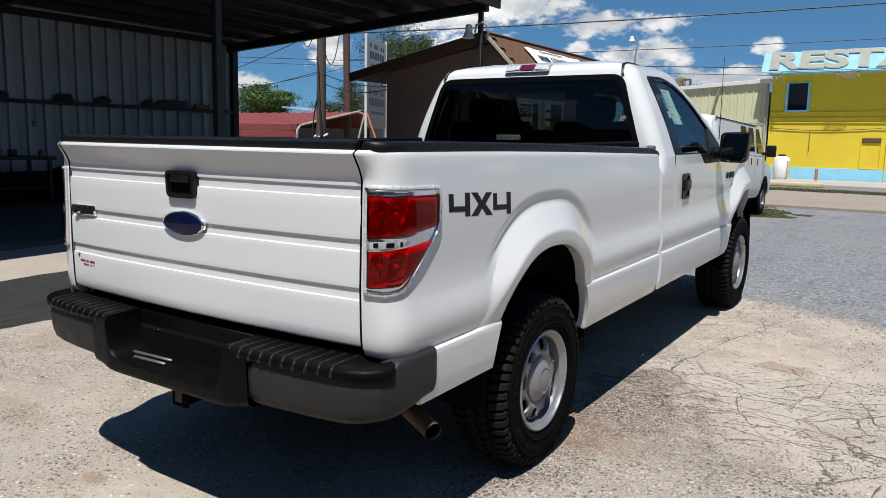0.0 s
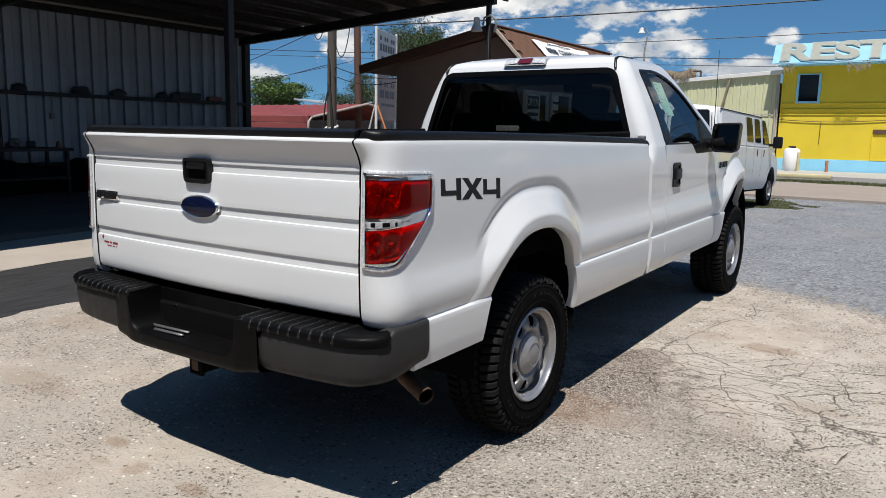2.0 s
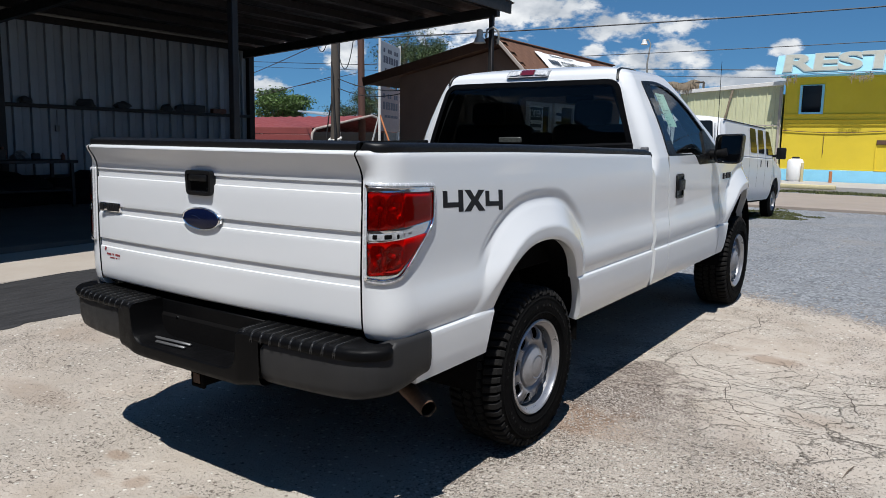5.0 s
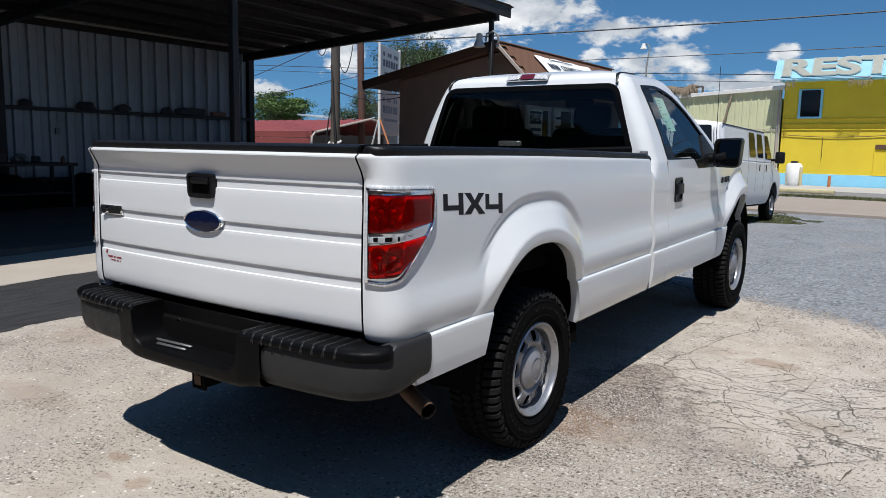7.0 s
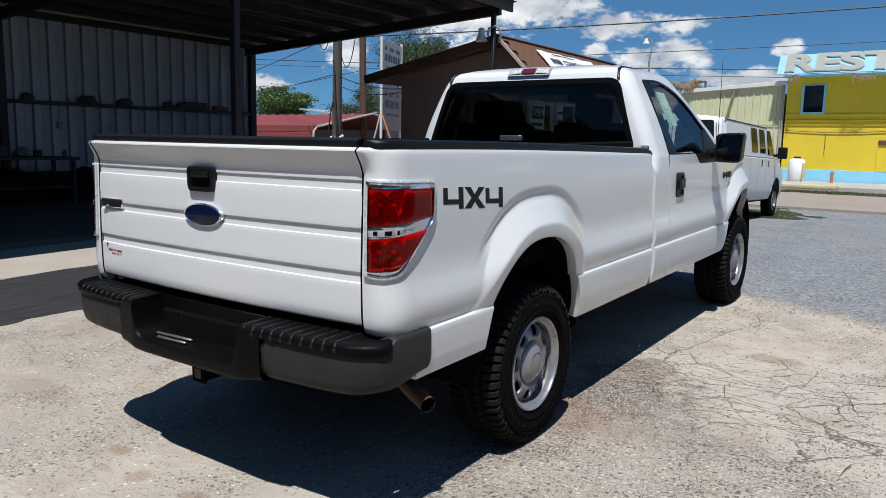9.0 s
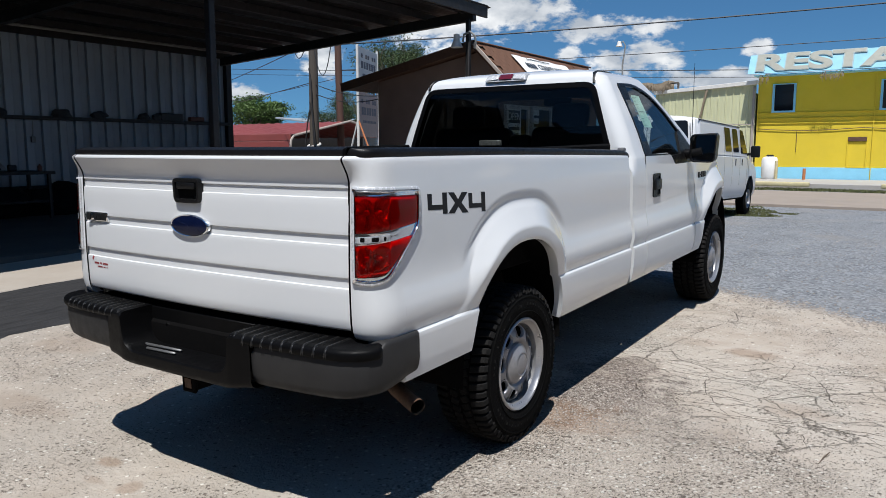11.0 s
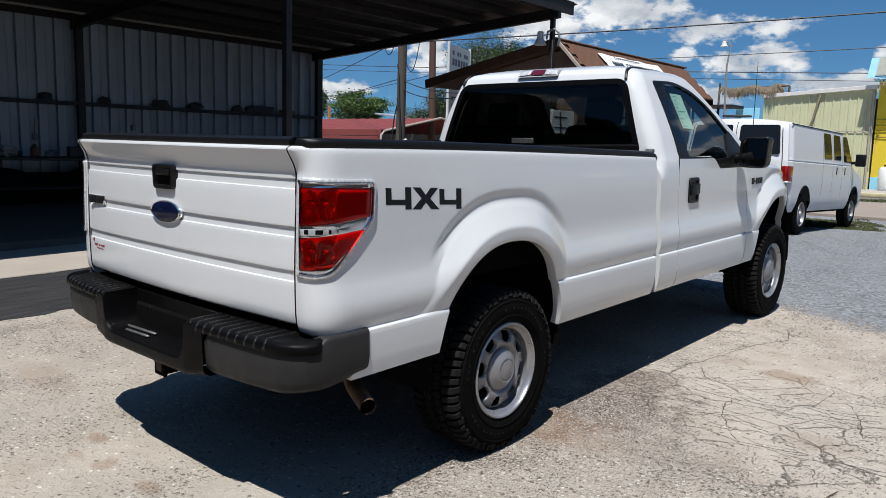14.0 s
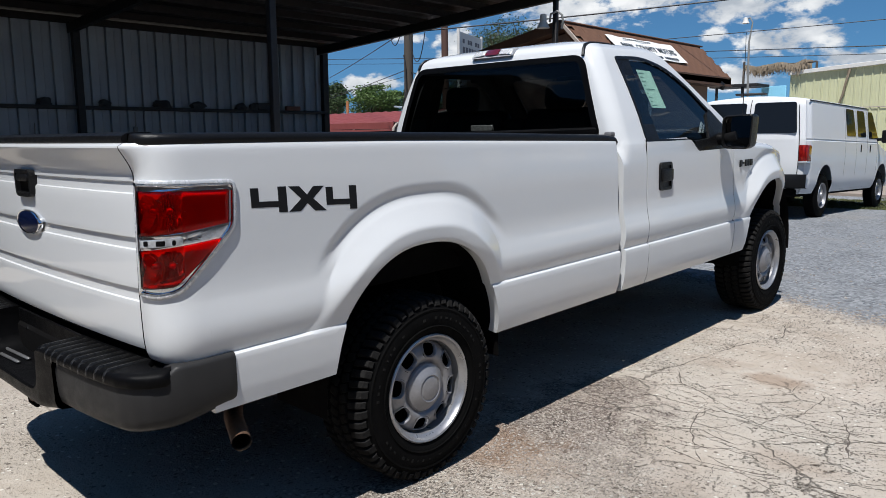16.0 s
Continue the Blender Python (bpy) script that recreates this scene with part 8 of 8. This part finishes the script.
def tree(name, x, y, h, r, seed, mat, label, n=900, leaf=0.16, trunk_h=0.45, flatten=0.75):
    """A tapered trunk, forking limbs, and leaf sprays round the limb ends."""
    rnd = random.Random(seed)
    t = thing(name, label, "tree", on_land(x, y), "trees")
    bm = bmnew()
    ends = []

    def limb(p, d, l, rad, depth):
        pts = [p]
        q = p.copy()
        dd = d.copy()
        for _ in range(4):
            dd = (dd + Vector((rnd.uniform(-0.2, 0.2), rnd.uniform(-0.2, 0.2), rnd.uniform(-0.05, 0.15)))).normalized()
            q = q + dd * l / 4
            pts.append(q.copy())
        tube(bm, pts, [rad * (1 - 0.12 * i) for i in range(5)], 7, False)
        if depth == 0:
            ends.append((q, l))
            return
        for _ in range(rnd.choice((3, 3, 4))):
            nd = (dd + Vector((rnd.uniform(-0.9, 0.9), rnd.uniform(-0.9, 0.9), rnd.uniform(-0.15, 0.55)))).normalized()
            limb(pts[rnd.choice((3, 4))], nd, l * rnd.uniform(0.55, 0.8), rad * 0.55, depth - 1)
        ends.append((q, l * 0.7))
    for _ in range(2):
        limb(Vector((rnd.uniform(-0.1, 0.1), rnd.uniform(-0.1, 0.1), -0.3)), Vector((rnd.uniform(-0.3, 0.3), rnd.uniform(-0.3, 0.3), 1)).normalized(), h * trunk_h, 0.05 * h ** 0.8, 3)
    part("trunk", bm, BARK, t, angle=60)
    v, f = [], []
    for e, l in ends:
        for _ in range(n // len(ends) + 1):
            o = Vector((rnd.gauss(0, 0.42), rnd.gauss(0, 0.42), rnd.gauss(0, 0.42) * flatten)) * (r * 0.21)
            c = e + o
            a = Vector((rnd.uniform(-1, 1), rnd.uniform(-1, 1), rnd.uniform(-0.6, 0.6))).normalized()
            b = a.cross(Vector((rnd.uniform(-1, 1), rnd.uniform(-1, 1), rnd.uniform(-1, 1)))).normalized()
            s = leaf * rnd.uniform(0.5, 1.2)
            i = len(v)
            v += [c - a * s, c + b * s * 0.45, c + a * s, c - b * s * 0.45]
            f.append((i, i + 1, i + 2, i + 3))
    me = bpy.data.meshes.new("crown")
    me.from_pydata([tuple(p) for p in v], [], f)
    me.materials.append(mat.m)
    ob = new("crown", me)
    ob.parent = t
    return t


tree("tree", -35.6, 32.0, 4.4, 4.8, 2, LEAF, "spreading green tree behind the red carport", 15000, 0.105, 0.48, 0.24)
tree("tree", -41.5, 33.0, 5.2, 3.0, 9, LEAFDK, "dark green tree behind the red carport", 14000, 0.115, 0.44, 0.5)
tree("tree", -19.4, 26.5, 6.2, 2.6, 4, LEAFDK, "sparse tree behind the brown house", 20000, 0.055, 0.46)
tree("tree", -23.4, 26.5, 4.4, 2.0, 14, LEAFDK, "sparse tree beside the brown utility pole", 13000, 0.046, 0.46)

# ---- parked van ----
van = thing("cargo_van", "white cargo van with dark windows parked beside the street", "van", pose(-2.10, 11.83, land_z(11.83) + 0.0, -2.8, 0, -0.5) @ Matrix.Diagonal((1, 1, 1.03, 1)))
VL0, VL1, VW = -1.22, 4.25, 1.0


def van_x(z):
    return curve([(0.42, 0.93), (0.55, 0.985), (0.95, 1.0), (1.28, 0.995), (1.34, 0.985), (1.5, 0.970), (1.80, 0.935), (1.90, 0.922), (1.925, 0.918), (1.945, 0.89), (1.965, 0.80), (1.99, 0.60), (2.01, 0.35), (2.02, 0.05)], z)


def van_low(y):
    for ax in (0.0, 3.5):
        d = abs(y - ax) / 0.44
        if d < 1:
            return max(0.42, 0.36 + 0.53 * (1 - d ** 2.1) ** (1 / 2.1))
    return 0.42


def van_front(z):
    return curve([(0.42, 4.25), (0.95, 4.22), (1.15, 4.0), (1.22, 3.35), (1.85, 2.62), (2.0, 2.35), (2.06, 2.1)], z)


def van_rear(z):
    return curve([(0.42, -0.98), (0.9, -1.0), (1.3, -0.99), (1.85, -0.91), (1.96, -0.86), (2.05, -0.70)], z)


zl = [0.42, 0.5, 0.6, 0.7, 0.8, 0.9, 1.0, 1.1, 1.2, 1.28, 1.295, 1.305, 1.315, 1.33, 1.36, 1.4, 1.5, 1.6, 1.7, 1.8, 1.86, 1.90, 1.918, 1.925, 1.935, 1.945, 1.955, 1.965, 1.98, 1.99, 2.0, 2.01, 2.018]
for s in (1, -1):
    bm = bmnew()
    rows = []
    for i in range(141):
        u = i / 140
        col = []
        for z in zl:
            y0, y1 = van_rear(z), van_front(z)
            y = y0 + 0.06 + (y1 - 0.06 - y0) * u
            zz = max(z, van_low(y))
            col.append(Vector((s * (van_x(zz) - (0.014 if 1.29 < zz < 1.31 else 0) - 0.05 * smooth01(0.04, 0.0, u) - 0.05 * smooth01(0.97, 1.0, u)), y, zz)))
        rows.append(col)
    grid(bm, rows, flip=s < 0)
    sd_ob = part("side_panel", bm, VANWHITE, van, recalc=False, angle=40)
    # side windows
    for a, b, z0, z1 in ((1.05, 1.62, 1.39, 1.87), (1.72, 2.28, 1.39, 1.87), (2.42, 3.05, 1.37, 1.87)):
        poly = [(a + 0.03, z0), (b, z0), (b - 0.10, z1), (a, z1)] if b < 3 else [(a + 0.03, z0), (3.10, z0), (2.72, z1), (a, z1)]
        o = rounded(poly, 0.04)
        bm = bmnew()
        pane_fill(bm, o, lambda u, v, d: Vector((s * (van_x(v) + d), u, v)), 0.005, 14)
        part("side_window", bm, DARKGLASS, sd_ob)
    bm = bmnew()
    tube(bm, [(s * 0.919, -0.80 + 0.17 * i, 1.925) for i in range(20)], 0.011, 6)
    part("drip_rail", bm, STEELDK, sd_ob)
    for y in (1.0, 1.67, 2.36, 3.05):
        bm = bmnew()
        tube(bm, [(s * (van_x(z) + 0.0005), y, z) for z in (0.46, 0.7, 0.95, 1.25, 1.32, 1.5, 1.86)], 0.003, 5)
        part("door_seam", bm, CLUT[2], sd_ob)
    for y in (1.95, 2.55):
        bm = bmnew()
        box(bm, (s * 1.0, y, 1.18), (0.02, 0.03, 0.14), 0.006)
        part("door_handle", bm, BLACKPL, sd_ob)
    # tail lamp
    bm = bmnew()
    box(bm, (s * 0.935, -0.90, 1.06), (0.145, 0.21, 0.30), 0.02, seg=2)
    tl = part("tail_lamp", bm, REDLENS, van, "red tail lamp")
    bm = bmnew()
    box(bm, (s * 0.935, -0.903, 0.935), (0.149, 0.212, 0.05), 0.012)
    part("clear_lens", bm, CLEARGREY, tl)
    # mirror
    bm = bmnew()
    box(bm, (s * 1.17, 3.02, 1.42), (0.20, 0.09, 0.25), 0.03, seg=2)
    tube(bm, [(s * 0.95, 3.05, 1.36), (s * 1.10, 3.03, 1.37)], 0.03, 8)
    part("door_mirror", bm, BLACKPL, van)
bm = bmnew()
rows = []
for z in zl:
    w = van_x(z) - 0.05
    rows.append([Vector((-w + 2 * w * j / 20, van_rear(z) + 0.055 * (abs(-1 + 2 * j / 20)) ** 6, z)) for j in range(21)])
grid(bm, rows)
back = part("rear_door_panel", bm, VANWHITE, van, angle=40)
for s in (1, -1):
    bm = bmnew()
    o = rounded([(s * 0.07, 1.40), (s * 0.81, 1.40), (s * 0.75, 1.90), (s * 0.07, 1.90)], 0.05)
    prism(bm, o, -0.01, 0.012, lambda u, v, d: Vector((u, van_rear(v) - d, v)))
    part("rear_window", bm, DARKGLASS, back, "dark rear door window")
bm = bmnew()
tube(bm, [(0, van_rear(z) - 0.001, z) for z in (0.5, 0.9, 1.3, 1.85, 1.95)], 0.007, 5)
part("door_seam", bm, STEELDK, back)
for s in (1, -1):
    bm = bmnew()
    tube(bm, [(s * (van_x(z) - 0.13), van_rear(z) - 0.001, z) for z in (0.5, 0.9, 1.3, 1.85)], 0.006, 5)
    part("door_seam", bm, STEELDK, back)
bm = bmnew()
prism(bm, rounded([(-0.16, 0.80), (0.16, 0.80), (0.16, 0.96), (-0.16, 0.96)], 0.02), 0.0, 0.006, lambda u, v, d: Vector((u - 0.3, van_rear(v) - d, v)))
part("plate_recess", bm, BLACKPL, back)
bm = bmnew()
prism(bm, [(0.55 + 0.07 * math.cos(2 * math.pi * k / 20), 0.70 + 0.035 * math.sin(2 * math.pi * k / 20)) for k in range(20)], 0.0, 0.008, lambda u, v, d: Vector((u, van_rear(v) - d, v)))
part("oval_badge", bm, BLUE, back)
bm = bmnew()
rows = []
for j in range(31):
    u = -1 + 2 * j / 30
    rows.append([Vector((1.0 * u, -1.17 + 0.20 * abs(u) ** 6 + d, z)) for d, z in ((0.14, 0.74), (0.01, 0.74), (0, 0.72), (0, 0.55), (0.02, 0.52), (0.14, 0.51))])
grid(bm, rows)
part("rear_bumper", bm, BLACKPL, van, "dark rear bumper")
bm = bmnew()
rows = []
for z in zl:
    w = van_x(z) - 0.05
    rows.append([Vector((-w + 2 * w * j / 20, van_front(z) - 0.07 * abs(-1 + 2 * j / 20) ** 4, z)) for j in range(21)])
grid(bm, rows)
part("front_panel", bm, VANWHITE, van)
bm = bmnew()
box(bm, (0, 1.5, 0.44), (1.7, 5.0, 0.14), 0.03)
part("chassis", bm, UNDER, van)
bm = bmnew()
box(bm, (-0.1, -0.7, 2.06), (0.5, 0.16, 0.035), 0.012)
part("roof_lamp", bm, CLUT[0], van)
for y in (0.0, 3.5):
    for s in (1, -1):
        bm = bmnew()
        m = pose(s * 0.86, y, 0.37, 0, 0, 0 if s > 0 else 180)
        lathe(bm, [(-0.10, 0.20), (-0.11, 0.30), (-0.08, 0.37), (0.08, 0.37), (0.11, 0.32), (0.11, 0.24), (0.10, 0.215)], 40, m)
        wl_ = part("wheel", bm, RUBBER, van)
        bm = bmnew()
        lathe(bm, [(0.10, 0.217), (0.112, 0.212), (0.09, 0.20), (0.05, 0.19), (0.055, 0.16), (0.085, 0.12), (0.09, 0.07), (0.115, 0.06), (0.12, 0.0)], 40, m)
        part("rim", bm, SILVER, wl_)
